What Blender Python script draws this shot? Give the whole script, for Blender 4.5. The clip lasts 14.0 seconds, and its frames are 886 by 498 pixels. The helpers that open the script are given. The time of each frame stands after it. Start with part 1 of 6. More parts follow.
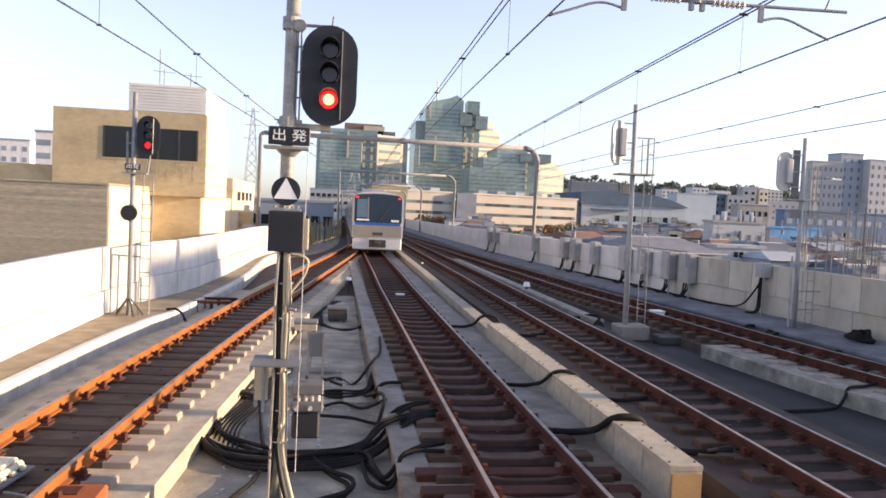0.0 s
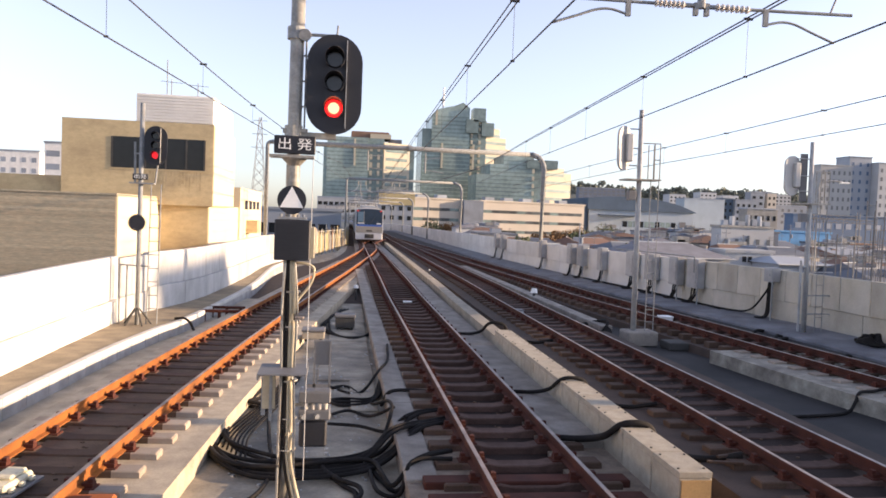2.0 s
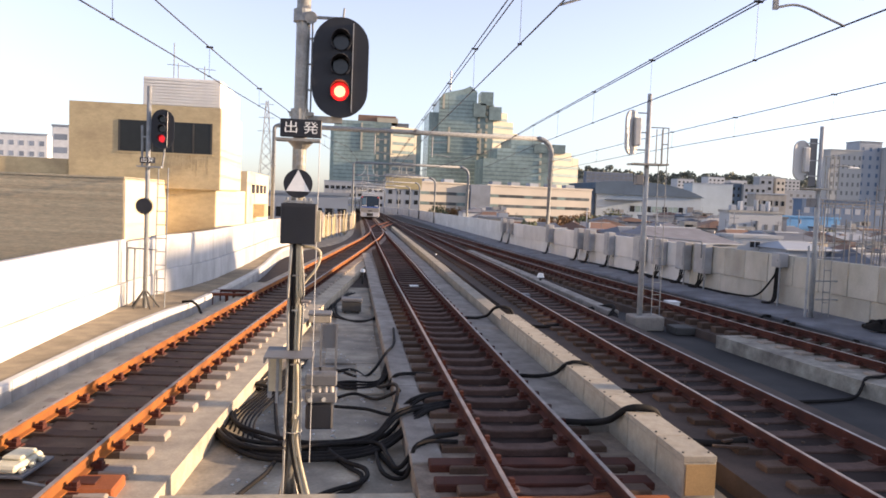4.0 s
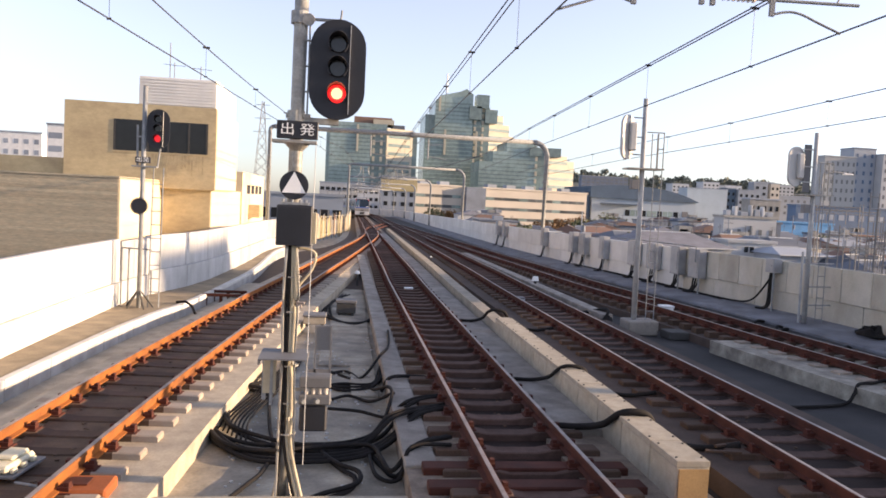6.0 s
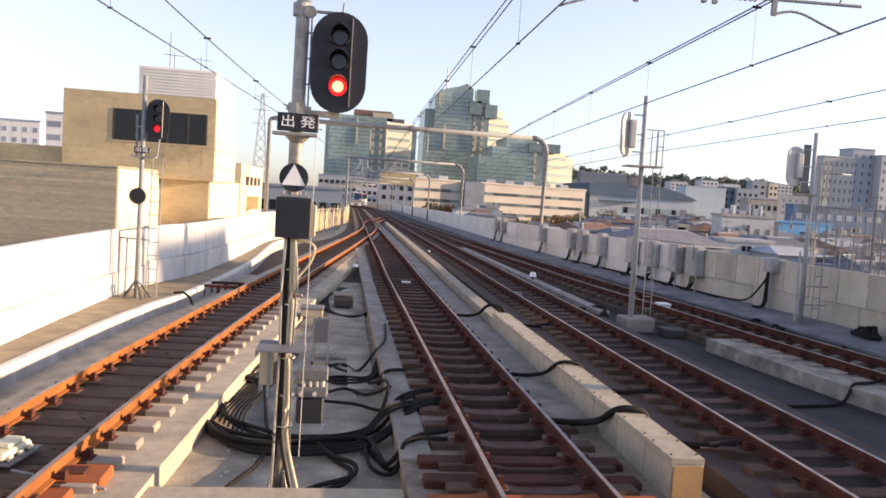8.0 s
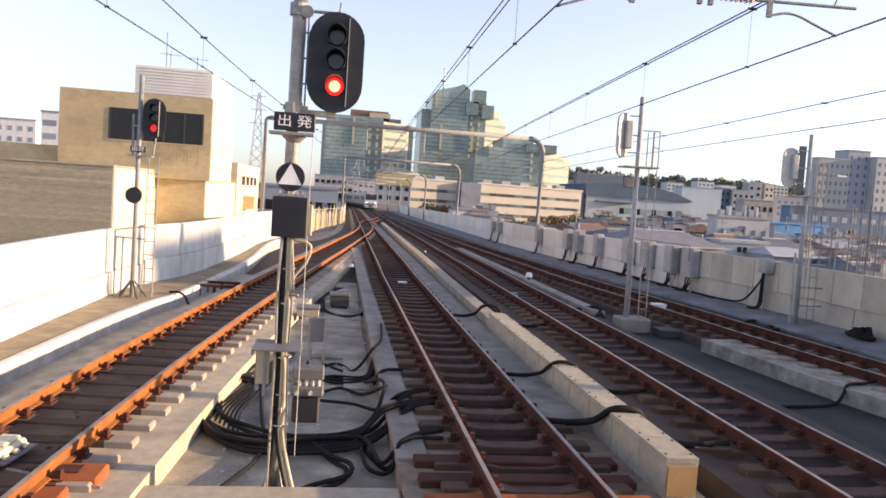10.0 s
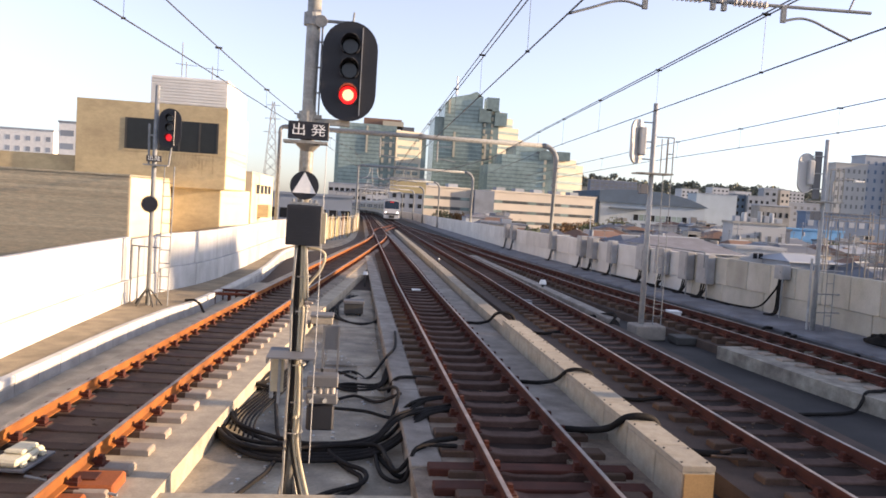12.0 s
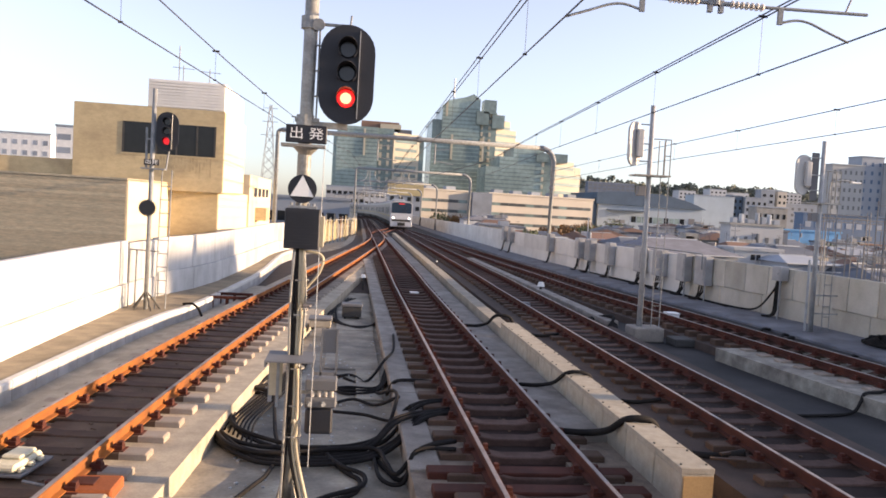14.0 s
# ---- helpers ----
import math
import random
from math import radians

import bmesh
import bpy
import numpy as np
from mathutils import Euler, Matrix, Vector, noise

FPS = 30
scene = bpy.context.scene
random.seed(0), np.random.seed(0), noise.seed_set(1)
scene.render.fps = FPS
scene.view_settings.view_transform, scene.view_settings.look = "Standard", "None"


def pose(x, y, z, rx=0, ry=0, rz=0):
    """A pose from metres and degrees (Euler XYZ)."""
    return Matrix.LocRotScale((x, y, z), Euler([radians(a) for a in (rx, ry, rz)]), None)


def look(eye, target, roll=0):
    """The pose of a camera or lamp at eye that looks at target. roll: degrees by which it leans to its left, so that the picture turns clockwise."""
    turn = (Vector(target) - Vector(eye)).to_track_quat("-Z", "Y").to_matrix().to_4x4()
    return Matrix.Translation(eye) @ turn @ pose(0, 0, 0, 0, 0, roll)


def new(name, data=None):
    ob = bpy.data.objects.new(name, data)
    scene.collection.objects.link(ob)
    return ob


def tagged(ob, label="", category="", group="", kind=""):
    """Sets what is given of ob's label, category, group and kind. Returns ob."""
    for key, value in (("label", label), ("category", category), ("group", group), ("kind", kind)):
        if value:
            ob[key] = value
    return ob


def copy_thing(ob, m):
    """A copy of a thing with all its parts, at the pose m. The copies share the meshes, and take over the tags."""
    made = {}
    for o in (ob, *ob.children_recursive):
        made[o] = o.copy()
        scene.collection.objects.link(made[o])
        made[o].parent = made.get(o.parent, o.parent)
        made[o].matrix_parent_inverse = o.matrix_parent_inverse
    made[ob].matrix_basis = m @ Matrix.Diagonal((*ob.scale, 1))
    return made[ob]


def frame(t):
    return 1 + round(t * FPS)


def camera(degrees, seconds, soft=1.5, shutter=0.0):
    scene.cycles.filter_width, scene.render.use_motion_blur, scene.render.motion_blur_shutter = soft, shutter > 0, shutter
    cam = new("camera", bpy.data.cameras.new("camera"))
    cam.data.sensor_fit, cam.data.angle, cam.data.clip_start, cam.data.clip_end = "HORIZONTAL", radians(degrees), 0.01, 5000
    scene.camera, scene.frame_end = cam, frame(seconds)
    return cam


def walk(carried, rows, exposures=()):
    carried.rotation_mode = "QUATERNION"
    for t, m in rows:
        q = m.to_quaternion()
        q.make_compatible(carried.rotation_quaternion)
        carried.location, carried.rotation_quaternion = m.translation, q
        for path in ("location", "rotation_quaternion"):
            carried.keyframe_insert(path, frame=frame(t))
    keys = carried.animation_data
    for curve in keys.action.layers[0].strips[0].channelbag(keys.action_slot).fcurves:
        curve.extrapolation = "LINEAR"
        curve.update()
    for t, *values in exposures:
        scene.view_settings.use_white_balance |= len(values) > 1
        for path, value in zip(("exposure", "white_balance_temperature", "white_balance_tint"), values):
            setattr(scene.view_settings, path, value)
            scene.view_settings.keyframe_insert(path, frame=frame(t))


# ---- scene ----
# ---- camera: held by hand at the platform's end, 2.73 m above the rail heads ----
cam = camera(61.2, 14.0, soft=1.7)
SWAY = [
    (0.0, -0.016, 0.006, 2.728, -8.262, -3.119, -2.707),
    (0.5, -0.015, 0.011, 2.728, -7.782, -3.139, -2.409),
    (1.0, -0.012, 0.010, 2.729, -7.559, -2.935, -2.182),
    (1.5, -0.004, 0.007, 2.727, -7.598, -2.794, -2.503),
    (2.0, -0.001, 0.002, 2.730, -7.717, -2.599, -2.212),
    (2.5, 0.004, -0.007, 2.730, -6.687, -3.632, -1.877),
    (3.0, 0.011, 0.001, 2.727, -6.891, -3.808, -1.837),
    (5.5, -0.003, 0.001, 2.730, -7.475, -3.844, -2.988),
    (6.0, -0.000, -0.001, 2.734, -7.545, -3.623, -2.883),
    (6.5, -0.000, -0.000, 2.730, -7.383, -3.700, -2.750),
    (7.0, -0.001, -0.003, 2.727, -7.590, -3.992, -3.042),
    (7.5, -0.004, -0.007, 2.731, -7.587, -4.052, -3.424),
    (8.0, -0.011, -0.009, 2.735, -7.656, -4.039, -3.727),
    (10.5, -0.011, -0.030, 2.728, -7.940, -3.969, -3.895),
    (11.0, -0.005, -0.027, 2.727, -7.891, -3.762, -3.931),
    (11.5, -0.007, -0.028, 2.729, -7.504, -3.689, -3.542),
    (12.0, -0.012, -0.037, 2.731, -6.906, -3.491, -3.617),
    (12.5, -0.010, -0.022, 2.730, -6.699, -3.181, -3.532),
    (13.0, -0.011, -0.030, 2.736, -7.238, -3.311, -3.432),
    (13.5, -0.014, -0.025, 2.731, -7.343, -3.359, -3.298),
    (14.0, -0.015, -0.033, 2.735, -7.077, -3.288, -3.426),
]
walk(cam, [(t, pose(x, y, z, 90 + pitch, roll, yaw)) for t, x, y, z, yaw, pitch, roll in SWAY], [(0, 1.37, 6560, 22), (1.5, 1.36, 6620, 22), (2.5, 1.33, 6700, 22), (14, 1.33, 6730, 22)])

# ---- sky, sun, exposure ----
SUN_AZ, SUN_EL = 6.0, 10.4   # degrees behind the +x axis, degrees above the horizon
TO_SUN = Vector((math.cos(radians(SUN_AZ)) * math.cos(radians(SUN_EL)), -math.sin(radians(SUN_AZ)) * math.cos(radians(SUN_EL)), math.sin(radians(SUN_EL))))
world = bpy.data.worlds.new("sky")
scene.world = world
world.use_nodes = True
wn = world.node_tree
sky = wn.nodes.new("ShaderNodeTexSky")
sky.sky_type = "NISHITA"
sky.sun_disc = False
sky.sun_elevation = radians(SUN_EL)
sky.sun_rotation = radians(90 + SUN_AZ)
sky.air_density, sky.dust_density, sky.ozone_density = 1.0, 0.6, 4.0
haze = wn.nodes.new("ShaderNodeHueSaturation")
haze.inputs["Saturation"].default_value, haze.inputs["Value"].default_value = 0.55, 1.0
wn.links.new(sky.outputs[0], haze.inputs["Color"])
wn.links.new(haze.outputs[0], wn.nodes["Background"].inputs[0])
wn.nodes["Background"].inputs[1].default_value = 0.15
sun = new("sun", bpy.data.lights.new("sun", "SUN"))
sun.data.energy, sun.data.angle, sun.data.color = 4.6, radians(0.6), (1.0, 0.77, 0.48)
sun.matrix_world = look((60, -20, 30), Vector((60, -20, 30)) - TO_SUN)


# ---- materials ----
def mat(name, col, rough=0.8, metal=0.0, scale=3.0, vary=0.12, fine=40.0, bump=0.15, stain=None, stain_amt=0.0, stain_scale=0.7, piece=0.0, emit=None, stretch=(1, 1, 1)):
    """Base colour with two scales of variation, an optional stain colour, a fine bump and per-piece variation."""
    m = bpy.data.materials.new(name)
    m.use_nodes = True
    nt = m.node_tree
    b = nt.nodes["Principled BSDF"]
    b.inputs["Roughness"].default_value, b.inputs["Metallic"].default_value = rough, metal
    co = nt.nodes.new("ShaderNodeTexCoord")
    mp = nt.nodes.new("ShaderNodeMapping")
    mp.inputs["Scale"].default_value = stretch
    nt.links.new(co.outputs["Object"], mp.inputs[0])

    def tex(s, detail):
        n = nt.nodes.new("ShaderNodeTexNoise")
        n.inputs["Scale"].default_value, n.inputs["Detail"].default_value = s, detail
        nt.links.new(mp.outputs[0], n.inputs["Vector"])
        return n

    def mix(kind, fac, a, c):
        n = nt.nodes.new("ShaderNodeMix")
        n.data_type, n.blend_type = "RGBA", kind
        for sock, v in ((n.inputs[0], fac), (n.inputs[6], a), (n.inputs[7], c)):
            if isinstance(v, (int, float)):
                sock.default_value = v
            elif isinstance(v, tuple):
                sock.default_value = (*v, 1)
            else:
                nt.links.new(v, sock)
        return n.outputs[2]

    def ramp(src, lo, hi):
        n = nt.nodes.new("ShaderNodeMapRange")
        n.inputs[1].default_value, n.inputs[2].default_value = 0.3, 0.7
        n.inputs[3].default_value, n.inputs[4].default_value = lo, hi
        nt.links.new(src, n.inputs[0])
        return n.outputs[0]

    big, small = tex(scale, 6), tex(fine, 3)
    c = tuple(col)
    if stain:
        st = tex(stain_scale, 8)
        c = mix("MIX", ramp(st.outputs[0], 0.0, stain_amt), c, tuple(stain))
    hs = nt.nodes.new("ShaderNodeHueSaturation")
    v = nt.nodes.new("ShaderNodeMath")
    v.operation = "MULTIPLY"
    nt.links.new(ramp(big.outputs[0], 1 - vary, 1 + vary), v.inputs[0])
    nt.links.new(ramp(small.outputs[0], 1 - vary * 0.6, 1 + vary * 0.6), v.inputs[1])
    out = v.outputs[0]
    if piece:
        oi = nt.nodes.new("ShaderNodeObjectInfo")
        mr = nt.nodes.new("ShaderNodeMapRange")
        mr.inputs[3].default_value, mr.inputs[4].default_value = 1 - piece, 1 + piece
        nt.links.new(oi.outputs["Random"], mr.inputs[0])
        v2 = nt.nodes.new("ShaderNodeMath")
        v2.operation = "MULTIPLY"
        nt.links.new(out, v2.inputs[0])
        nt.links.new(mr.outputs[0], v2.inputs[1])
        out = v2.outputs[0]
    nt.links.new(out, hs.inputs["Value"])
    if isinstance(c, tuple):
        hs.inputs["Color"].default_value = (*c, 1)
    else:
        nt.links.new(c, hs.inputs["Color"])
    nt.links.new(hs.outputs[0], b.inputs["Base Color"])
    if bump:
        bp = nt.nodes.new("ShaderNodeBump")
        bp.inputs["Strength"].default_value, bp.inputs["Distance"].default_value = bump, 0.01
        nt.links.new(small.outputs[0], bp.inputs["Height"])
        nt.links.new(bp.outputs[0], b.inputs["Normal"])
    if "window" in name:
        b.inputs["Specular IOR Level"].default_value = 0.25
    if "rust" in name or "sleeper" in name:
        b.inputs["Specular IOR Level"].default_value = 0.36
    if "galvanised" in name:
        b.inputs["Specular IOR Level"].default_value = 0.25
    if "rubber" in name:
        b.inputs["Specular IOR Level"].default_value = 0.12
    if emit:
        b.inputs["Emission Color"].default_value, b.inputs["Emission Strength"].default_value = (*emit[:3], 1), emit[3]
    return m


M = dict(
    concrete=mat("concrete", (0.33, 0.295, 0.235), 0.9, vary=0.18, stain=(0.19, 0.17, 0.14), stain_amt=0.75, stain_scale=1.3),
    bed=mat("bed_concrete", (0.47, 0.4, 0.295), 0.9, scale=5, vary=0.14, stain=(0.27, 0.23, 0.18), stain_amt=0.75, stain_scale=2.0),
    floor=mat("deck_concrete", (0.44, 0.39, 0.3), 0.88, vary=0.2, stain=(0.16, 0.145, 0.125), stain_amt=0.95, stain_scale=1.3, fine=22),
    drain=mat("grey_blue_drain", (0.2, 0.205, 0.222), 0.9, scale=1.6, vary=0.2, stain=(0.11, 0.11, 0.12), stain_amt=0.8, stain_scale=1.1),
    walk=mat("walkway_tan", (0.29, 0.235, 0.16), 0.93, scale=3, vary=0.2, stain=(0.18, 0.145, 0.1), stain_amt=0.85, stain_scale=1.4),
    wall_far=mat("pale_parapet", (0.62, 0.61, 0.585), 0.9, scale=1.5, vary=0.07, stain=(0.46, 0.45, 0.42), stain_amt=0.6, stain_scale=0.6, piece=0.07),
    cab=mat("pale_cabinet_grey", (0.36, 0.36, 0.365), 0.6, vary=0.1, stain=(0.24, 0.235, 0.225), stain_amt=0.6, stain_scale=2.0, piece=0.14),
    slab=mat("dusty_slab", (0.32, 0.295, 0.258), 0.9, scale=4, vary=0.18, stain=(0.17, 0.145, 0.125), stain_amt=0.85, stain_scale=2.2),
    cream_plastic=mat("cream_plastic", (0.6, 0.55, 0.4), 0.6, vary=0.12),
    # Dark deck grey lowered to near black, the parapet's shade included in it.
    dark_floor_shaded=mat("dark_deck", (0.031, 0.029, 0.029), 0.9, scale=1.2, vary=0.35, stain=(0.016, 0.016, 0.018), stain_amt=1.0, stain_scale=0.8),
    bed_mid=mat("bed_brown_dusted", (0.3, 0.245, 0.19), 0.92, scale=5, vary=0.2, stain=(0.11, 0.08, 0.06), stain_amt=0.9, stain_scale=2.2),
    # Sleeper ends paler than the dusty middles: sunlight is put into the colour.
    sleeper_end=mat("sleeper_end_sunlit", (0.36, 0.32, 0.27), 0.9, stain=(0.2, 0.13, 0.09), stain_amt=0.8, stain_scale=3.0, piece=0.15),
    # Darker copy of the rail rust: shade is put into this colour.
    rust_shaded=mat("rail_shaded_rust", (0.085, 0.023, 0.013), 0.88, vary=0.25, stain=(0.04, 0.014, 0.01), stain_amt=0.8, stain_scale=2.0, fine=90),
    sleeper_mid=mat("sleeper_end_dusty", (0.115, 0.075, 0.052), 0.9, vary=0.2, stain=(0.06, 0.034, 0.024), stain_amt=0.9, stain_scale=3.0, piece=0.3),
    # Brown dust on the bed, darkened further: parapet shade is in the colour.
    bed_dark=mat("bed_dusty_shaded", (0.072, 0.048, 0.037), 0.94, vary=0.2, stain=(0.05, 0.035, 0.028), stain_amt=0.9, stain_scale=1.4),
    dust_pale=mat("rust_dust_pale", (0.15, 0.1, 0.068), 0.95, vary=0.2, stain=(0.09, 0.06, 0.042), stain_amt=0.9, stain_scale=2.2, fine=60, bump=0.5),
    palegrey=mat("pale_grey_paint", (0.5, 0.5, 0.49), 0.6, vary=0.1, stain=(0.35, 0.34, 0.32), stain_amt=0.5, stain_scale=3),
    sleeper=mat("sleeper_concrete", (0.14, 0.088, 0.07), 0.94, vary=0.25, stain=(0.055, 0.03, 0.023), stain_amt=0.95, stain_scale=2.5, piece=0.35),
    # Same rail rust for the branch, with sunlight put into the orange.
    rust=mat("rail_sunlit_rust", (0.33, 0.11, 0.018), 0.85, stain=(0.12, 0.045, 0.016), stain_amt=0.8, stain_scale=2.0, fine=90),
    shine=mat("rail_head", (0.33, 0.28, 0.25), 0.42, 0.5, vary=0.25, stain=(0.15, 0.1, 0.08), stain_amt=0.7, stain_scale=4.0),
    fast=mat("fastener_rust", (0.075, 0.02, 0.012), 0.88, vary=0.25, fine=120),
    trough=mat("trough_concrete", (0.37, 0.33, 0.262), 0.9, scale=9, vary=0.12, stain=(0.3, 0.255, 0.19), stain_amt=0.7, stain_scale=5.0, piece=0.07),
    white=mat("white_panel", (0.6, 0.595, 0.58), 0.8, vary=0.08, stain=(0.4, 0.385, 0.35), stain_amt=0.7, stain_scale=0.9, piece=0.06, stretch=(1, 1, 0.5)),
    wall=mat("parapet_concrete", (0.45, 0.425, 0.37), 0.92, scale=2.2, vary=0.12, stain=(0.33, 0.29, 0.22), stain_amt=0.75, stain_scale=0.9, piece=0.16, stretch=(1, 1, 0.6)),
    boxm=mat("grey_cabinet", (0.15, 0.15, 0.155), 0.6, vary=0.08, piece=0.12),
    galv=mat("galvanised_steel", (0.24, 0.25, 0.255), 0.68, 0.0, scale=8, vary=0.18),
    mast=mat("weathered_mast", (0.37, 0.38, 0.385), 0.6, 0.0, scale=5, vary=0.14, stain=(0.27, 0.27, 0.265), stain_amt=0.6, stain_scale=3),
    pole=mat("signal_pole_steel", (0.34, 0.335, 0.31), 0.55, 0.35, scale=6, vary=0.25, stain=(0.2, 0.17, 0.13), stain_amt=0.6, stain_scale=5),
    black=mat("signal_black", (0.0125, 0.0138, 0.02), 0.55, vary=0.2, bump=0.05),
    rubber=mat("cable_rubber", (0.017, 0.016, 0.0165), 0.75, vary=0.3, bump=0.1, stain=(0.02, 0.017, 0.014), stain_amt=0.6, stain_scale=3),
    cream_cable=mat("cream_conduit", (0.4, 0.345, 0.24), 0.6, vary=0.12),
    signwhite=mat("sign_white", (0.8, 0.8, 0.78), 0.5, vary=0.05, bump=0.0),
    lens_red=mat("lens_red_lit", (0.8, 0.03, 0.02), 0.3, bump=0, emit=(1.0, 0.015, 0.012, 0.9)),
    lens_dim=mat("lens_red_dim", (0.5, 0.02, 0.02), 0.3, bump=0, emit=(1.0, 0.02, 0.03, 0.35)),
    lens_core=mat("lens_core_lit", (0.9, 0.15, 0.08), 0.3, bump=0, emit=(1.0, 0.27, 0.12, 2.0)),
    lens_off=mat("lens_dark", (0.03, 0.03, 0.035), 0.15, bump=0),
    wire=mat("copper_wire", (0.06, 0.06, 0.065), 0.5, 0.3, bump=0),
    oldsteel=mat("dull_steel", (0.13, 0.135, 0.14), 0.75, vary=0.15, bump=0),
    officewin=mat("office_window", (0.075, 0.085, 0.09), 0.35, vary=0.3, scale=0.3, bump=0, piece=0.4),
    porcelain=mat("insulator", (0.55, 0.5, 0.44), 0.25, vary=0.1, bump=0),
    tan=mat("tan_tile", (0.53, 0.425, 0.25), 0.8, scale=2.8, vary=0.09, stain=(0.36, 0.28, 0.17), stain_amt=0.8, stain_scale=0.6, fine=9, stretch=(1, 1, 2)),
    tan_worn=mat("tan_weathered", (0.43, 0.34, 0.2), 0.85, scale=4, vary=0.2, bump=0),
    brick=mat("brown_tile", (0.38, 0.345, 0.25), 0.85, scale=3.0, vary=0.2, stain=(0.4, 0.3, 0.2), stain_amt=0.8, stain_scale=3.0, fine=7, piece=0.14, stretch=(1, 1, 7)),
    cream=mat("cream_tile", (0.66, 0.55, 0.38), 0.8, scale=0.5, vary=0.06),
    louvre=mat("roof_louvre", (0.74, 0.72, 0.68), 0.7, scale=1, vary=0.08),
    darkglass=mat("dark_window", (0.02, 0.022, 0.025), 0.12, vary=0.1, bump=0),
    glassg=mat("green_glass", (0.255, 0.325, 0.305), 0.25, 0.1, scale=0.06, vary=0.25, fine=0.5, bump=0),
    glassd=mat("dark_green_glass", (0.175, 0.23, 0.222), 0.25, 0.1, scale=0.06, vary=0.3, fine=0.5, bump=0),
    creamband=mat("tower_cream", (0.44, 0.4, 0.31), 0.7, scale=0.1, vary=0.06, bump=0),
    # Kerb face grey, lowered so that the face's shade is in the colour.
    kerb_shaded=mat("kerb_shaded_concrete", (0.4, 0.4, 0.4), 0.9, vary=0.12, stain=(0.26, 0.255, 0.24), stain_amt=0.8, stain_scale=2.0, piece=0.1),
    aptgrey=mat("apartment_grey", (0.33, 0.342, 0.345), 0.8, scale=0.2, vary=0.06, bump=0),
    aptwin=mat("apartment_window", (0.14, 0.148, 0.155), 0.3, vary=0.1, bump=0),
    roofmauve=mat("mauve_grey_roof", (0.165, 0.17, 0.195), 0.85, scale=0.8, vary=0.15, bump=0),
    bed_grey=mat("bed_stained", (0.36, 0.335, 0.275), 0.92, scale=6, vary=0.2, stain=(0.15, 0.13, 0.11), stain_amt=0.95, stain_scale=2.4),
    hallroof=mat("hall_blue_slate", (0.07, 0.11, 0.16), 0.75, scale=0.3, vary=0.12, bump=0),
    hallwhite=mat("hall_blue_white", (0.36, 0.42, 0.47), 0.75, scale=0.2, vary=0.07, bump=0),
    # Concrete beside the branch rails, made paler to carry the sunlight on it.
    shoulder=mat("shoulder_sunlit_concrete", (0.46, 0.4, 0.31), 0.9, vary=0.16, stain=(0.28, 0.24, 0.19), stain_amt=0.7, stain_scale=2.0),
    sidepane=mat("side_pane", (0.1, 0.17, 0.24), 0.25, vary=0.1, bump=0),
    # Stained white panel, greyed overall to hold the shading of the bend wall.
    panel_shaded=mat("stained_shaded_panel", (0.46, 0.465, 0.47), 0.85, vary=0.12, stain=(0.3, 0.3, 0.29), stain_amt=0.8, stain_scale=1.1, piece=0.1, stretch=(1, 1, 0.5)),
    beige=mat("beige_wall", (0.48, 0.43, 0.365), 0.8, scale=0.1, vary=0.08, bump=0, piece=0.06),
    purple=mat("slate_blue_wall", (0.13, 0.155, 0.2), 0.8, scale=0.25, vary=0.2, bump=0),
    citywhite=mat("city_white", (0.41, 0.425, 0.44), 0.8, scale=0.2, vary=0.07, bump=0, piece=0.18),
    cityfaded=mat("city_faded", (0.33, 0.325, 0.305), 0.85, scale=0.5, vary=0.12, bump=0, piece=0.1, stain=(0.22, 0.21, 0.19), stain_amt=0.7, stain_scale=0.6),
    citygrey=mat("city_grey", (0.27, 0.3, 0.34), 0.8, scale=0.2, vary=0.08, bump=0, piece=0.18),
    paleblue=mat("pale_blue_wall", (0.085, 0.14, 0.225), 0.7, scale=0.2, vary=0.08, bump=0),
    blueroof=mat("blue_sheet", (0.08, 0.27, 0.5), 0.6, scale=0.3, vary=0.15, bump=0),
    slate=mat("slate_roof", (0.1, 0.115, 0.14), 0.7, scale=0.3, vary=0.12, bump=0, piece=0.25),
    redroof=mat("brown_roof", (0.17, 0.1, 0.072), 0.8, scale=0.3, vary=0.15, bump=0, piece=0.25),
    ground=mat("city_ground", (0.2, 0.19, 0.18), 0.95, scale=0.05, vary=0.2, fine=1.0, bump=0),
    leaf=mat("foliage", (0.1, 0.115, 0.06), 0.9, scale=0.6, vary=0.4, fine=3, bump=0),
    # Foliage lightened and greyed: distance haze is mixed into the colour.
    leaf_hazed=mat("hazy_foliage", (0.17, 0.18, 0.145), 0.9, scale=0.3, vary=0.3, fine=2, bump=0),
    leaf_red=mat("autumn_foliage", (0.17, 0.09, 0.035), 0.8, scale=0.6, vary=0.4, fine=3, bump=0),
    yellow=mat("yellow_fence", (0.42, 0.34, 0.18), 0.7, vary=0.1, piece=0.15),
    steelcar=mat("train_silver", (0.27, 0.25, 0.225), 0.5, 0.1, vary=0.05, bump=0),
    frontwhite=mat("train_front_white", (0.56, 0.56, 0.57), 0.4, vary=0.04, bump=0),
    blue=mat("train_blue", (0.03, 0.11, 0.42), 0.35, vary=0.05, bump=0),
    screen=mat("windscreen", (0.016, 0.032, 0.06), 0.22, vary=0.1, bump=0),
    plug=mat("plywood_plug", (0.36, 0.22, 0.09), 0.85, vary=0.15),
    under=mat("underframe", (0.05, 0.048, 0.045), 0.8, vary=0.2),
    lamp_white=mat("headlight", (1, 0.95, 0.85), 0.3, bump=0, emit=(1, 0.9, 0.75, 3.0)),
